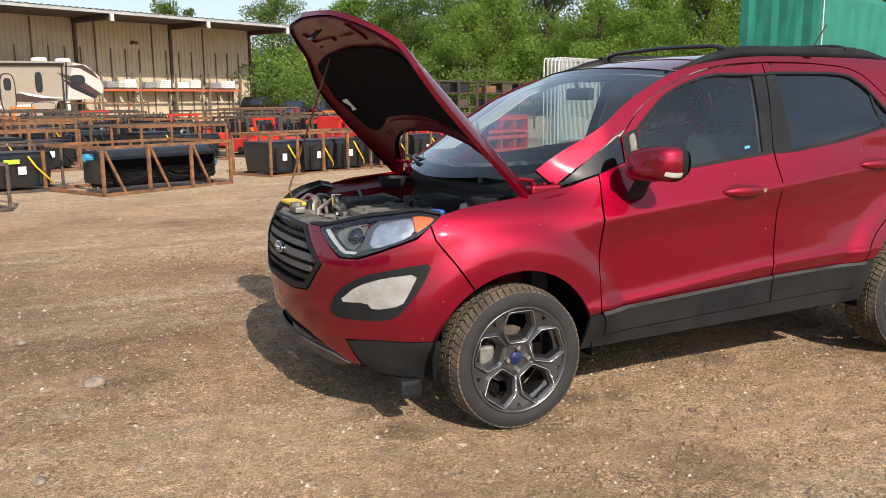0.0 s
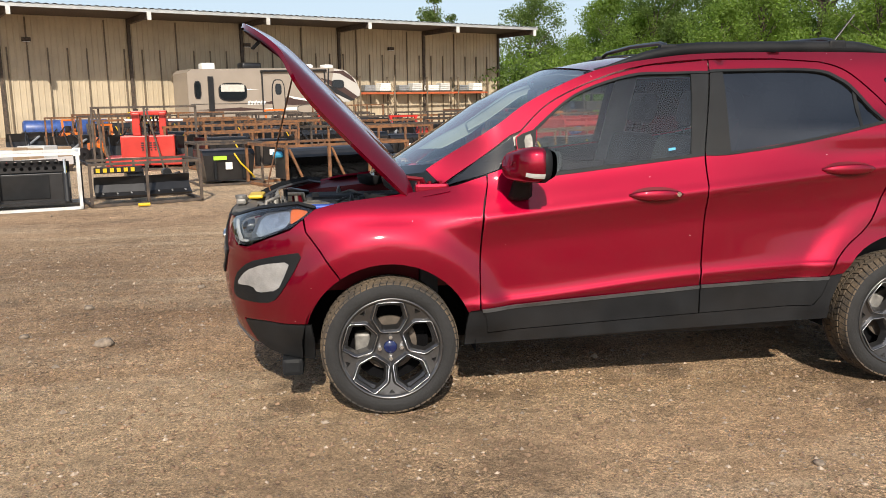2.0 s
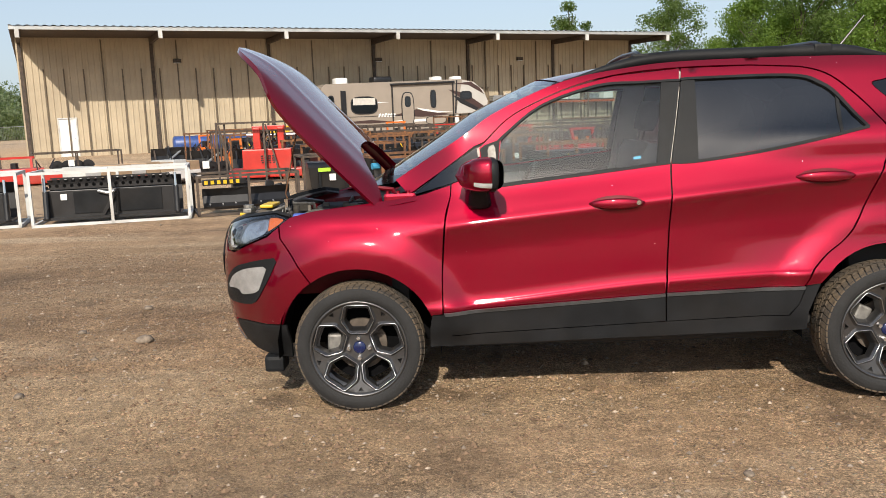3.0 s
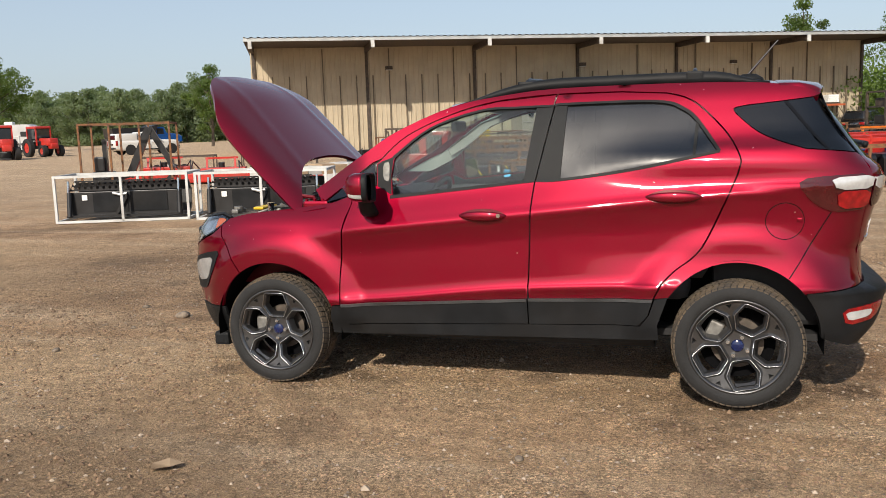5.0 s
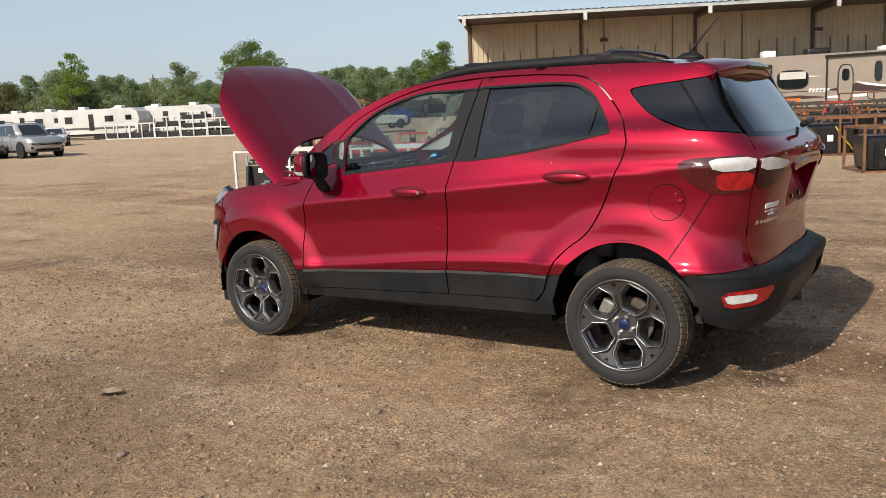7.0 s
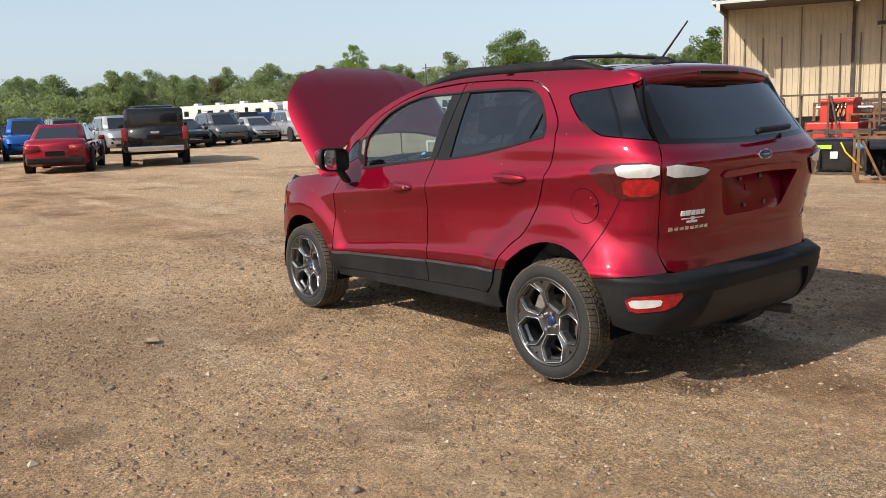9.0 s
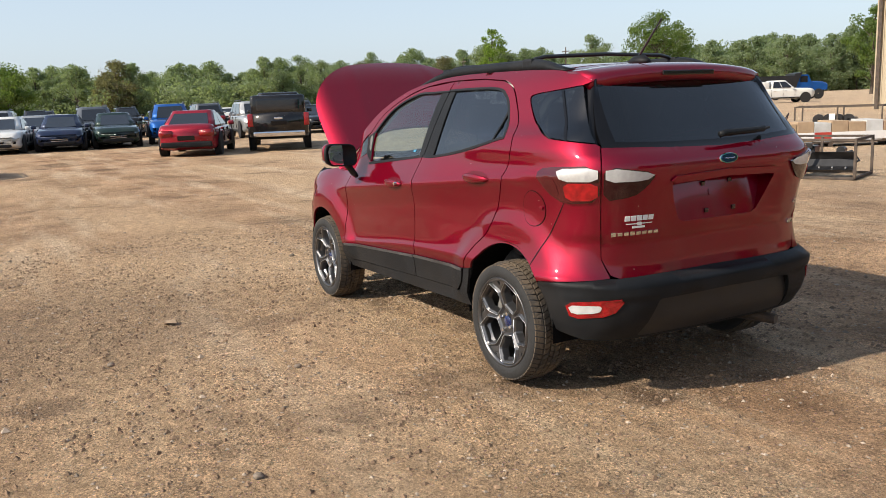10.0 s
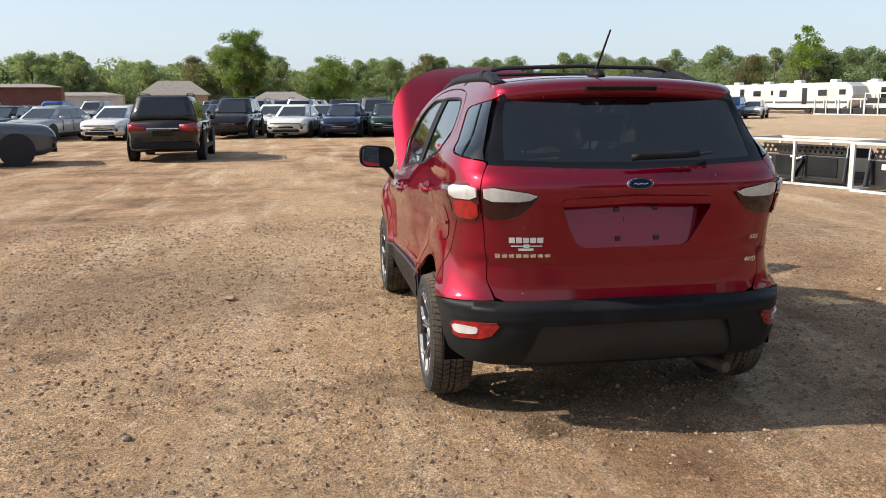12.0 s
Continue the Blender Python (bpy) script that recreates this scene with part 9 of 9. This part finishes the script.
for i in range(16):
    extra.append((-36.5 - rv.random(), -18.5 + i * 2.55, -6))
for i in range(18):
    extra.append((-44.5 - rv.random(), -26 + i * 2.7, 174))
for i in range(20):
    extra.append((-56.0 - rv.random() * 2, -34 + i * 2.9, -4))
for i in range(22):
    extra.append((-72.0 - rv.random() * 2, -44 + i * 3.1, 172))
for i, (x, y) in enumerate(((-51.5, 22.0), (-53.0, 25.5), (-54.5, 28.5), (-56.0, 31.3), (-57.4, 34.0))):
    extra.append((x, y, -35))
for x, y, hd in extra:
    if 3.0 < y < 19 and x > -40:
        continue
    v = copy_thing(protos[rv.choice(keys)], at(x + rv.uniform(-0.3, 0.3), y, hd + rv.uniform(-4, 4)))
for x, y, hd in ((12.5, 57.0, 60), (15.5, 58.5, 60), (18.5, 60.0, 60)):
    copy_thing(protos[rv.choice([("suv", "black"), ("sedan", "silver"), ("sedan", "navy")])], at(x, y, hd))

# ---- red tractors, white pickups by the fence ----
def tractor(m, s=1.0):
    t = thing("red_tractor", m, "red farm tractor with a cab and dirty tyres", "tractor", "tractors")
    bm = bmesh.new()
    box(bm, 0.2, 2.1, -0.42, 0.42, 0.95, 1.65, 0.12)
    box(bm, 1.6, 2.2, -0.35, 0.35, 0.7, 1.2, 0.08)
    part("engine_hood", bm, ORANGERED, t, smooth=True)
    bm = bmesh.new()
    box(bm, -1.2, 0.35, -0.66, 0.66, 1.45, 2.55, 0.1)
    part("cab_glass", bm, DARKGLASS, t)
    bm = bmesh.new()
    box(bm, -1.3, 0.45, -0.72, 0.72, 2.5, 2.72, 0.08)
    part("cab_roof", bm, ORANGERED, t)
    for x in (-1.2, 0.35):
        for y in (-0.66, 0.66):
            bm = bmesh.new()
            box(bm, x - 0.05, x + 0.05, y - 0.05, y + 0.05, 1.0, 2.52)
            part("cab_post", bm, ORANGERED, t)
    bm = bmesh.new()
    box(bm, -1.4, 0.6, -0.5, 0.5, 0.7, 1.4, 0.08)
    part("chassis", bm, BLKIRON, t)
    for x, r, w in ((-0.8, 0.82, 0.85), (1.55, 0.52, 0.75)):
        for sg in (-1, 1):
            bm = bmesh.new()
            lathe(bm, [(r * 0.55, -0.2), (r * 0.85, -0.24), (r, -0.18), (r, 0.18), (r * 0.85, 0.24), (r * 0.55, 0.2)], 22, Matrix.Translation((x, sg * w, r)))
            bmesh.ops.recalc_face_normals(bm, faces=bm.faces)
            part("tyre", bm, RUBBER, t)
            bm = bmesh.new()
            lathe(bm, [(r * 0.56, -0.15), (0.05, -0.08), (0.05, 0.08), (r * 0.56, 0.15)], 18, Matrix.Translation((x, sg * w, r)))
            part("wheel_disc", bm, ORANGERED, t)
    return t


tr = tractor(at(-50.5, 48.5, -38))
copy_thing(tr, at(-54.5, 57.0, -20))
vehicle("pickup", "white", at(-44.5, 58.1, 61), "white pickup truck behind the yard fence")

# ---- white campers in a far row ----
CAMPERWHITE = mat("chalky_trailer_siding", (0.56, 0.565, 0.56), 0.45, var=0.06, scale=0.8, stain=0.25)


def camper(m, L):
    t = thing("white_camper", m, "white travel trailer in a far row", "camper trailer", "white campers")
    prof = [(0, 0.6), (L - 1.2, 0.6), (L - 0.5, 0.9), (L - 0.05, 1.9), (L - 0.25, 2.7), (L - 0.9, 3.1), (0.1, 3.1), (0, 2.9)]
    bm = bmesh.new()
    rings = [ring(bm, [(x, y, z) for x, z in prof]) for y in (0.0, 2.4)]
    skin(bm, rings)
    bmesh.ops.recalc_face_normals(bm, faces=bm.faces)
    part("body", bm, CAMPERWHITE, t)
    for x0, x1, z0, z1 in ((0.8, 1.7, 1.7, 2.4), (L * 0.38, L * 0.38 + 0.6, 0.95, 2.6), (L * 0.58, L * 0.58 + 1.0, 1.8, 2.4), (L - 1.6, L - 0.9, 1.9, 2.4)):
        for y in (-0.03, 2.4):
            bm = bmesh.new()
            box(bm, x0, x1, y, y + 0.03, z0, z1, 0.01)
            part("window", bm, DARKGLASS, t)
    bm = bmesh.new()
    box(bm, 0.3, L - 0.6, -0.02, 0.0, 1.05, 1.25)
    part("stripe", bm, SKIDGREY, t)
    for x in (L * 0.2, L * 0.65):
        bm = bmesh.new()
        box(bm, x, x + 0.8, 0.8, 1.6, 3.09, 3.4, 0.08)
        part("roof_unit", bm, WHITE, t)
    for x in (L * 0.45, L * 0.45 + 0.8):
        bm = bmesh.new()
        lathe(bm, [(0.05, -0.1), (0.36, -0.1), (0.36, 0.1), (0.05, 0.1)], 14, Matrix.Translation((x, 0.2, 0.36)))
        part("wheel", bm, RUBBER, t)
    bm = bmesh.new()
    box(bm, 0.3, L - 1.3, 0.2, 2.2, 0.35, 0.62)
    part("chassis", bm, BLKIRON, t)
    return t


c0 = camper(at(-78, 47.5, 20), 9.5)
for x, y, hd in ((-72, 52.0, 22), (-88, 46.0, 20), (-98, 43.0, 18), (-83, 55, 22), (-70, 60.0, 25), (-108, 41, 18), (-95, 52, 20)):
    copy_thing(c0, at(x, y, hd))

# white steel racks in front of them
for k, (x, y, n, H) in enumerate(((-66.0, 47.2, 1, 1.5), (-62.8, 47.6, 2, 2.0), (-59.6, 48.0, 3, 2.4), (-56.4, 48.4, 2, 1.7), (-69.2, 46.8, 1, 1.5), (-54.0, 49.5, 2, 1.9))):
    L = 2.8 if n < 6 else 1.9
    M = at(x, y, 14)
    r = thing("white_stack_rack", M, "white painted steel stacking rack with dark goods", "rack", "white racks")
    for i in range(3):
        for yy in (0, 1.2):
            bm = bmesh.new()
            box(bm, i * L / 2 - 0.05, i * L / 2 + 0.05, yy - 0.05, yy + 0.05, 0, H)
            part("post", bm, WHITEFR, r)
    for j in range(n + 1):
        z = 0.06 + (H - 0.1) * j / n
        for yy in (0, 1.2):
            bm = bmesh.new()
            box(bm, -0.05, L + 0.05, yy - 0.04, yy + 0.04, z - 0.05, z + 0.05)
            part("rail", bm, WHITEFR, r)
        if j < n:
            bm = bmesh.new()
            box(bm, 0.1, L - 0.1, 0.1, 1.1, z + 0.05, z + min(0.55, (H / n) * 0.6), 0.04)
            part("stored_crate", bm, BLKIRON, r)

# ---- tall rusty frame with a backhoe arm, red mower deck ----
TF = Matrix.Translation((-14.75, 15.0, 0)) @ pose(0, 0, 0, 0, 0, 27)
frame_rack(TF, 2.5, 1.6, 1.85, RUST, "tall rusty steel frame round a backhoe arm", 0.07, 4, "tall_frame", "steel racks")
t = thing("backhoe_arm", TF @ pose(0.1, 0.75, 0.045) @ Matrix.Diagonal((0.72, 0.9, 0.86, 1)), "black backhoe attachment with a folded arm", "backhoe")
for nm, a, b, w in (("boom", (1.5, 0, 0.3), (2.4, 0, 1.95), 0.22), ("dipper", (2.4, 0, 1.95), (3.2, 0, 0.7), 0.17), ("slew_post", (0.6, 0, 0.1), (0.6, 0, 1.6), 0.16), ("leg", (0.4, -0.5, 0.1), (1.6, 0, 0.4), 0.16), ("leg", (0.4, 0.5, 0.1), (1.6, 0, 0.4), 0.16)):
    bm = bmesh.new()
    beam(bm, a, b, w, w * 1.3)
    part(nm, bm, BLKIRON, t)
bm = bmesh.new()
rod(bm, (1.7, 0.14, 0.9), (2.3, 0.14, 1.9), 0.06, 8)
part("ram", bm, CHROME, t)
bm = bmesh.new()
box(bm, 0.1, 0.9, -0.3, 0.3, 0.1, 0.5, 0.05)
box(bm, 0.2, 0.6, -0.25, 0.25, 0.5, 1.0, 0.05)
part("seat_base", bm, BLKIRON, t)
bm = bmesh.new()
rings = [ring(bm, [(3.0 + 0.3 * c, y, 0.45 + 0.3 * s) for c, s in ((0.2, 1), (1, 0.4), (0.8, -0.8), (-0.2, -1), (0.3, -0.5), (0.5, 0.2))]) for y in (-0.25, 0.25)]
skin(bm, rings)
part("bucket", bm, BLKIRON, t)
machine(TF @ pose(2.8, 0.4, 0), 2.2, 1.1, 0.75, ORANGERED, 91)
machine(TF @ pose(0.6, 2.6, 0), 2.6, 1.2, 0.75, ORANGERED, 92)
# plank stack beyond the crates and loose black parts by the wall
SB = Matrix.Translation((-7.82, 13.24, 0)) @ pose(0, 0, 0, 0, 0, 61)
t = thing("cardboard_stack", SB, "cardboard boxes on a pallet with a red and white striped band", "box stack")
CARD = mat("brown_cardboard", (0.42, 0.30, 0.19), 0.8, var=0.1)
for k in range(8):
    bm = bmesh.new()
    box(bm, k * 0.41, k * 0.41 + 0.395, 0, 0.8, 0.14, 0.62 - 0.04 * (k % 2), 0.01)
    part("carton", bm, CARD if k % 3 else WHITEFR, t)
    for h in range(2):
        bm = bmesh.new()
        box(bm, k * 0.41 + h * 0.205, k * 0.41 + h * 0.205 + 0.203, -0.012, -0.004, 0.17, 0.36)
        part("band_stripe", bm, ORANGERED if k in (0, 3) else WHITE, t)
for k in range(5):
    bm = bmesh.new()
    box(bm, 0, 3.28, k * 0.18, k * 0.18 + 0.10, 0.10, 0.135)
    part("pallet_board", bm, DARKST, t)
for k in range(3):
    bm = bmesh.new()
    box(bm, k * 1.58, k * 1.58 + 0.10, 0, 0.82, 0.0, 0.098)
    part("pallet_runner", bm, DARKST, t)


def dump_truck(m):
    """A dump truck, nose to +x."""
    t = thing("dump_truck", m, "blue dump truck with a dark bed behind the fence", "truck")
    bm = bmesh.new()
    rings = [ring(bm, [(x, y, z) for y, z in ((-1.0, 0.9), (1.0, 0.9), (1.0, z1), (0.8, z1 + 0.12), (-0.8, z1 + 0.12), (-1.0, z1))]) for x, z1 in ((1.6, 1.75), (2.9, 1.62), (3.3, 1.45))]
    skin(bm, rings)
    bmesh.ops.recalc_face_normals(bm, faces=bm.faces)
    part("hood", bm, CARPAINT["blue"], t)
    bm = bmesh.new()
    rings = [ring(bm, [(x, y, z) for x, z in ((0.1, 0.9), (1.65, 0.9), (1.65, 1.7), (1.25, 2.5), (0.1, 2.55))]) for y in (-1.05, 1.05)]
    skin(bm, rings)
    bmesh.ops.recalc_face_normals(bm, faces=bm.faces)
    cab = part("cab", bm, CARPAINT["blue"], t)
    for y in (-1.07, 1.05):
        bm = bmesh.new()
        box(bm, 0.45, 1.2, y, y + 0.02, 1.75, 2.35, 0.005)
        part("window", bm, DARKGLASS, cab)
    bm = bmesh.new()
    rings = [ring(bm, [(x, y, z) for x, z in ((-4.2, 1.1), (-0.1, 1.1), (0.6, 2.75), (-0.15, 2.65), (-0.2, 2.45), (-4.4, 2.45))]) for y in (-1.2, 1.2)]
    skin(bm, rings)
    bmesh.ops.recalc_face_normals(bm, faces=bm.faces)
    part("dump_bed", bm, BLKIRON, t)
    bm = bmesh.new()
    box(bm, -4.0, 3.2, -0.45, 0.45, 0.6, 0.95)
    part("chassis", bm, BLKIRON, t)
    for x in (-3.2, -2.0, 2.4):
        for y in (-0.95, 0.95):
            bm = bmesh.new()
            lathe(bm, [(0.1, -0.15), (0.45, -0.16), (0.52, -0.12), (0.52, 0.12), (0.45, 0.16), (0.1, 0.15)], 20, Matrix.Translation((x, y, 0.52)))
            part("wheel", bm, RUBBER, t)


dump_truck(at(-54.4, 72.2, 61))
for u, v in ((-3.0, -19.0), (0.5, -18.5)):
    M = hall_m @ pose(u, v, 0)
    frame_rack(M, 2.6, 1.3, 0.75, DARKST, "low dark steel rack on the dirt near the warehouse", 0.06, 3)
    hydro_block(M @ pose(0.5, 0.3, 0.06))

# ---- wire fence, poles with wires, far roofs ----
for k in range(12):
    a = Vector((-46 + k * 4.2, 76 - k * 1.2, 0))
    p = thing("fence_bay", Matrix.Translation(a) @ pose(0, 0, 0, 0, 0, -16), "galvanised chain link fence bay", "fence", "fence bays")
    bm = bmesh.new()
    rod(bm, (0, 0, 0), (0, 0, 2.1), 0.04, 6)
    part("post", bm, STEEL, p)
    bm = bmesh.new()
    rod(bm, (0, 0, 2.05), (4.3, 0, 2.05), 0.025, 6)
    part("top_rail", bm, STEEL, p)
    bm = bmesh.new()
    for i in range(22):
        rod(bm, (i * 0.2, 0, 0.05), (i * 0.2, 0, 2.05), 0.006, 4)
    part("mesh_wire", bm, STEEL, p)
for a, d in ((141.5, 150), (148.5, 175), (135.0, 140)):
    p = thing("utility_pole", Matrix.Translation(polar(a, d)), "weathered wooden utility pole", "utility pole", "utility poles")
    bm = bmesh.new()
    rod(bm, (0, 0, -0.2), (0, 0, 9.5), 0.14, 8, 0.10)
    part("pole", bm, BARK, p)
    bm = bmesh.new()
    box(bm, -1.0, 1.0, -0.06, 0.06, 8.7, 8.85)
    part("cross_arm", bm, BARK, p)
BRICKRED = mat("faded_red_sheet", (0.17, 0.055, 0.042), 0.7, var=0.15, scale=1.5, stain=0.3)
SHINGLE = mat("weathered_shingles", (0.30, 0.27, 0.24), 0.9, var=0.15, scale=3)
for a, d, w, dp, eh, rh_, col, rot in ((187.6, 118, 8.5, 7, 2.6, 1.9, CARD, 8), (180.8, 128, 9, 8, 1.6, 1.5, SKIDGREY, 4), (194.5, 125, 16, 8, 2.6, 0.5, CAMPERWHITE, 10), (198.5, 95, 14, 6, 3.2, 0.4, BRICKRED, 12)):
    p = thing("far_building", Matrix.Translation(polar(a, d)) @ pose(0, 0, 0, 0, 0, 90 + rot), "low building with a shallow roof beyond the lot", "building", "far buildings")
    bm = bmesh.new()
    box(bm, -w / 2, w / 2, -dp / 2, dp / 2, 0, eh)
    part("wall", bm, col, p)
    bm = bmesh.new()
    e = 0.4
    pts = [(-w / 2 - e, -dp / 2 - e, eh), (w / 2 + e, -dp / 2 - e, eh), (w / 2 + e, dp / 2 + e, eh), (-w / 2 - e, dp / 2 + e, eh)]
    lo = [bm.verts.new(q) for q in pts]
    hi = [bm.verts.new((-w / 2 + dp * 0.3, 0, eh + rh_)), bm.verts.new((w / 2 - dp * 0.3, 0, eh + rh_))]
    for f in ((lo[0], lo[1], hi[1], hi[0]), (lo[2], lo[3], hi[0], hi[1]), (lo[1], lo[2], hi[1]), (lo[3], lo[0], hi[0]), (lo[3], lo[2], lo[1], lo[0])):
        bm.faces.new(f)
    part("roof", bm, SHINGLE, p)
    for k in range(3):
        bm = bmesh.new()
        x = -w * 0.3 + k * w * 0.3
        box(bm, x - 0.5, x + 0.5, dp / 2, dp / 2 + 0.03, eh * 0.35, eh * 0.75)
        part("window", bm, DARKGLASS, p)

# ---- stones, clods and litter on the dirt ----
STONE = mat("dusty_pebbles", (0.42, 0.335, 0.255), 0.9, var=0.15, scale=20, island=0.5)
CLOD = mat("brown_dirt_clods", (0.27, 0.175, 0.108), 0.95, var=0.15, scale=20, island=0.35)


def scatter(name, count, lo, hi, material, seed, label, rx=(-4.2, 7.8), ryy=(-5.2, 4.5), power=2.0):
    rg_ = np.random.default_rng(seed)
    base = np.array([(1, 0, 0), (-1, 0, 0), (0, 1, 0), (0, -1, 0), (0, 0, 1), (0, 0, -0.6)], float)
    tri = np.array([(0, 2, 4), (2, 1, 4), (1, 3, 4), (3, 0, 4), (2, 0, 5), (1, 2, 5), (3, 1, 5), (0, 3, 5)])
    xy = np.stack([rg_.uniform(*rx, count), rg_.uniform(*ryy, count)], axis=1)
    # stones gather in drifts
    keep = np.array([noise.noise(Vector((p[0] * 0.9, p[1] * 1.4, seed))) for p in xy]) > rg_.uniform(-0.75, 0.35, count)
    xy = xy[keep]
    k = len(xy)
    s = (lo + (hi - lo) * rg_.random(k) ** (power * 2))[:, None]
    a = rg_.random(k) * 6.283
    c, sn = np.cos(a)[:, None], np.sin(a)[:, None]
    q = base[None] * (1 + 0.45 * (rg_.random((k, 6, 1)) - 0.5)) * np.stack([s, s * rg_.uniform(0.6, 1, (k, 1)), s * rg_.uniform(0.4, 0.75, (k, 1))], axis=2)
    gz = np.array([ground_z(*p) for p in xy])[:, None]
    v = np.stack([q[:, :, 0] * c - q[:, :, 1] * sn + xy[:, :1], q[:, :, 0] * sn + q[:, :, 1] * c + xy[:, 1:], q[:, :, 2] + gz + s * 0.15], axis=2).reshape(-1, 3)
    f = (tri[None] + 6 * np.arange(k)[:, None, None]).reshape(-1, 3)
    ob = raw(name, v.tolist(), f.tolist(), material, smooth=False)
    return tagged(ob, label, "gravel", kind="stuff")


scatter("gravel", 36000, 0.003, 0.016, STONE, 5, "small pale stones scattered on the dirt")
scatter("dirt_clods", 80000, 0.004, 0.021, CLOD, 6, "small brown clods of earth on the dirt")
scatter("gravel", 4000, 0.008, 0.034, STONE, 7, "loose pale stones on the yard dirt", (-14, 12), (-6, 24), 2.5)


ROCK = mat("rough_yard_stone", (0.30, 0.24, 0.185), 0.9, var=0.25, scale=25, bump=0.5, bscale=80)


def stone(x, y, r, label, material=ROCK):
    bm = bmesh.new()
    bmesh.ops.create_icosphere(bm, subdivisions=2, radius=r)
    for v in bm.verts:
        v.co *= 1 + 0.35 * noise.noise(v.co * (2.2 / r) + Vector((x, y, 0)))
        v.co.z *= 0.6
    ob = part("stone", bm, material, smooth=True)
    ob.matrix_basis = pose(x, y, ground_z(x, y) + r * 0.3, 0, 0, x * 77)
    return tagged(ob, label, "stone", "loose stones")


stone(-1.645, 0.62, 0.055, "fist sized pale stone on the dirt")
for x, y, r in ((-2.2, 0.9, 0.03), (-2.0, 1.6, 0.035), (-1.9, -0.5, 0.028), (-1.3, 2.2, 0.03), (1.6, -1.67, 0.022), (2.9, -2.3, 0.025), (4.6, -2.0, 0.03), (5.2, -1.2, 0.026), (0.9, -2.6, 0.024), (3.9, -3.0, 0.025)):
    stone(x, y, r, "small rough stone on the dirt")
bm = bmesh.new()
v = [bm.verts.new(p) for p in ((-0.07, -0.03, 0.012), (0.02, -0.05, 0.022), (0.075, 0.0, 0.014), (0.01, 0.045, 0.026), (-0.06, 0.03, 0.016))]
bm.faces.new(v)
bmesh.ops.solidify(bm, geom=bm.faces[:], thickness=0.003)
tagged(part("dry_leaf", bm, CARD), "dry pale brown leaf lying on the dirt", "leaf").matrix_basis = pose(0.118, -2.10, 0, 0, 0, 30)

# ---- more stored attachments between the rack rows ----
def low_attachment(m, seed):
    """A black implement: bent blade, mounting plate, ribs, rams, hoses and a tag."""
    r = random.Random(seed)
    t = thing("yard_attachment", m, "black steel loader attachment with hoses, stored on the dirt", "attachment", "attachments")
    L, H = r.uniform(1.5, 2.2), r.uniform(0.55, 1.0)
    prof = [(0.0, 0.02), (0.30, 0.02), (0.46, 0.12), (0.52, H * 0.6), (0.42, H), (0.38, H), (0.46, H * 0.6), (0.40, 0.16), (0.28, 0.07), (0.0, 0.06)]
    bm = bmesh.new()
    rings = [ring(bm, [(x, y, z) for y, z in prof]) for x in (0, L)]
    skin(bm, rings)
    bmesh.ops.recalc_face_normals(bm, faces=bm.faces)
    part("blade", bm, BLKIRON, t)
    bm = bmesh.new()
    box(bm, L * 0.28, L * 0.72, 0.52, 0.58, 0.10, H * 1.05, 0.02)
    part("mounting_plate", bm, BLKIRON, t)
    for k in range(4):
        bm = bmesh.new()
        x = L * (0.06 + 0.29 * k)
        beam(bm, (x, 0.05, 0.04), (x, 0.45, H * r.uniform(0.7, 1.0)), 0.04, 0.09)
        part("rib", bm, r.choice((BLKIRON, DARKST)), t)
    bm = bmesh.new()
    rod(bm, (L * 0.3, 0.2, H * 0.35), (L * 0.62, 0.5, H * 0.95), 0.04, 8)
    part("ram", bm, r.choice((CHROME, BLKIRON, STEEL)), t)
    for k in range(3):
        bm = bmesh.new()
        x = L * r.uniform(0.2, 0.8)
        tube(bm, [(x, 0.5, H * 0.8), (x + r.uniform(-0.2, 0.2), 0.3, H * r.uniform(1.0, 1.25)), (x + r.uniform(-0.3, 0.3), 0.0, H * 0.7), (x + r.uniform(-0.3, 0.3), -0.05, 0.2)], 0.018, 6)
        part("hose", bm, BLKIRON, t)
    if r.random() < 0.5:
        bm = bmesh.new()
        box(bm, L * 0.4, L * 0.5, -0.006, 0.002, H * 0.12, H * 0.3)
        part("tag", bm, PAPER, t)
    if r.random() < 0.35:
        bm = bmesh.new()
        box(bm, L * 0.1, L * 0.35, 0.40, 0.44, H * 0.75, H * 0.95, 0.01)
        part("warning_plate", bm, r.choice((YELLOW, ORANGE, ORANGERED)), t)


rz = random.Random(404)
for row, v in enumerate((1.65, 4.95, 8.5, 12.0)):
    for k in range(6):
        low_attachment(row_base @ pose(k * 2.7 + rz.uniform(-0.4, 0.4) - 0.8 * row, v + rz.uniform(-0.15, 0.15), 0, 0, 0, rz.uniform(-8, 8)), 100 + row * 10 + k)
for k, (x, v, L, H) in enumerate(((-0.6, 1.45, 3.4, 1.35), (3.2, 1.5, 4.2, 1.2), (8.2, 1.4, 4.0, 1.3), (-1.2, 4.7, 4.0, 1.55), (3.4, 4.75, 4.4, 1.45), (8.4, 4.7, 3.8, 1.6), (-1.0, 8.25, 4.4, 1.75), (4.2, 8.2, 4.6, 1.6))):
    frame_rack(row_base @ pose(x, v, 0, 0, 0, rz.uniform(-2, 2)), L, 1.0, H * 0.72, RUST if k % 3 == 0 else DARKST, "long rusty open storage frame in the yard", 0.06, 4)
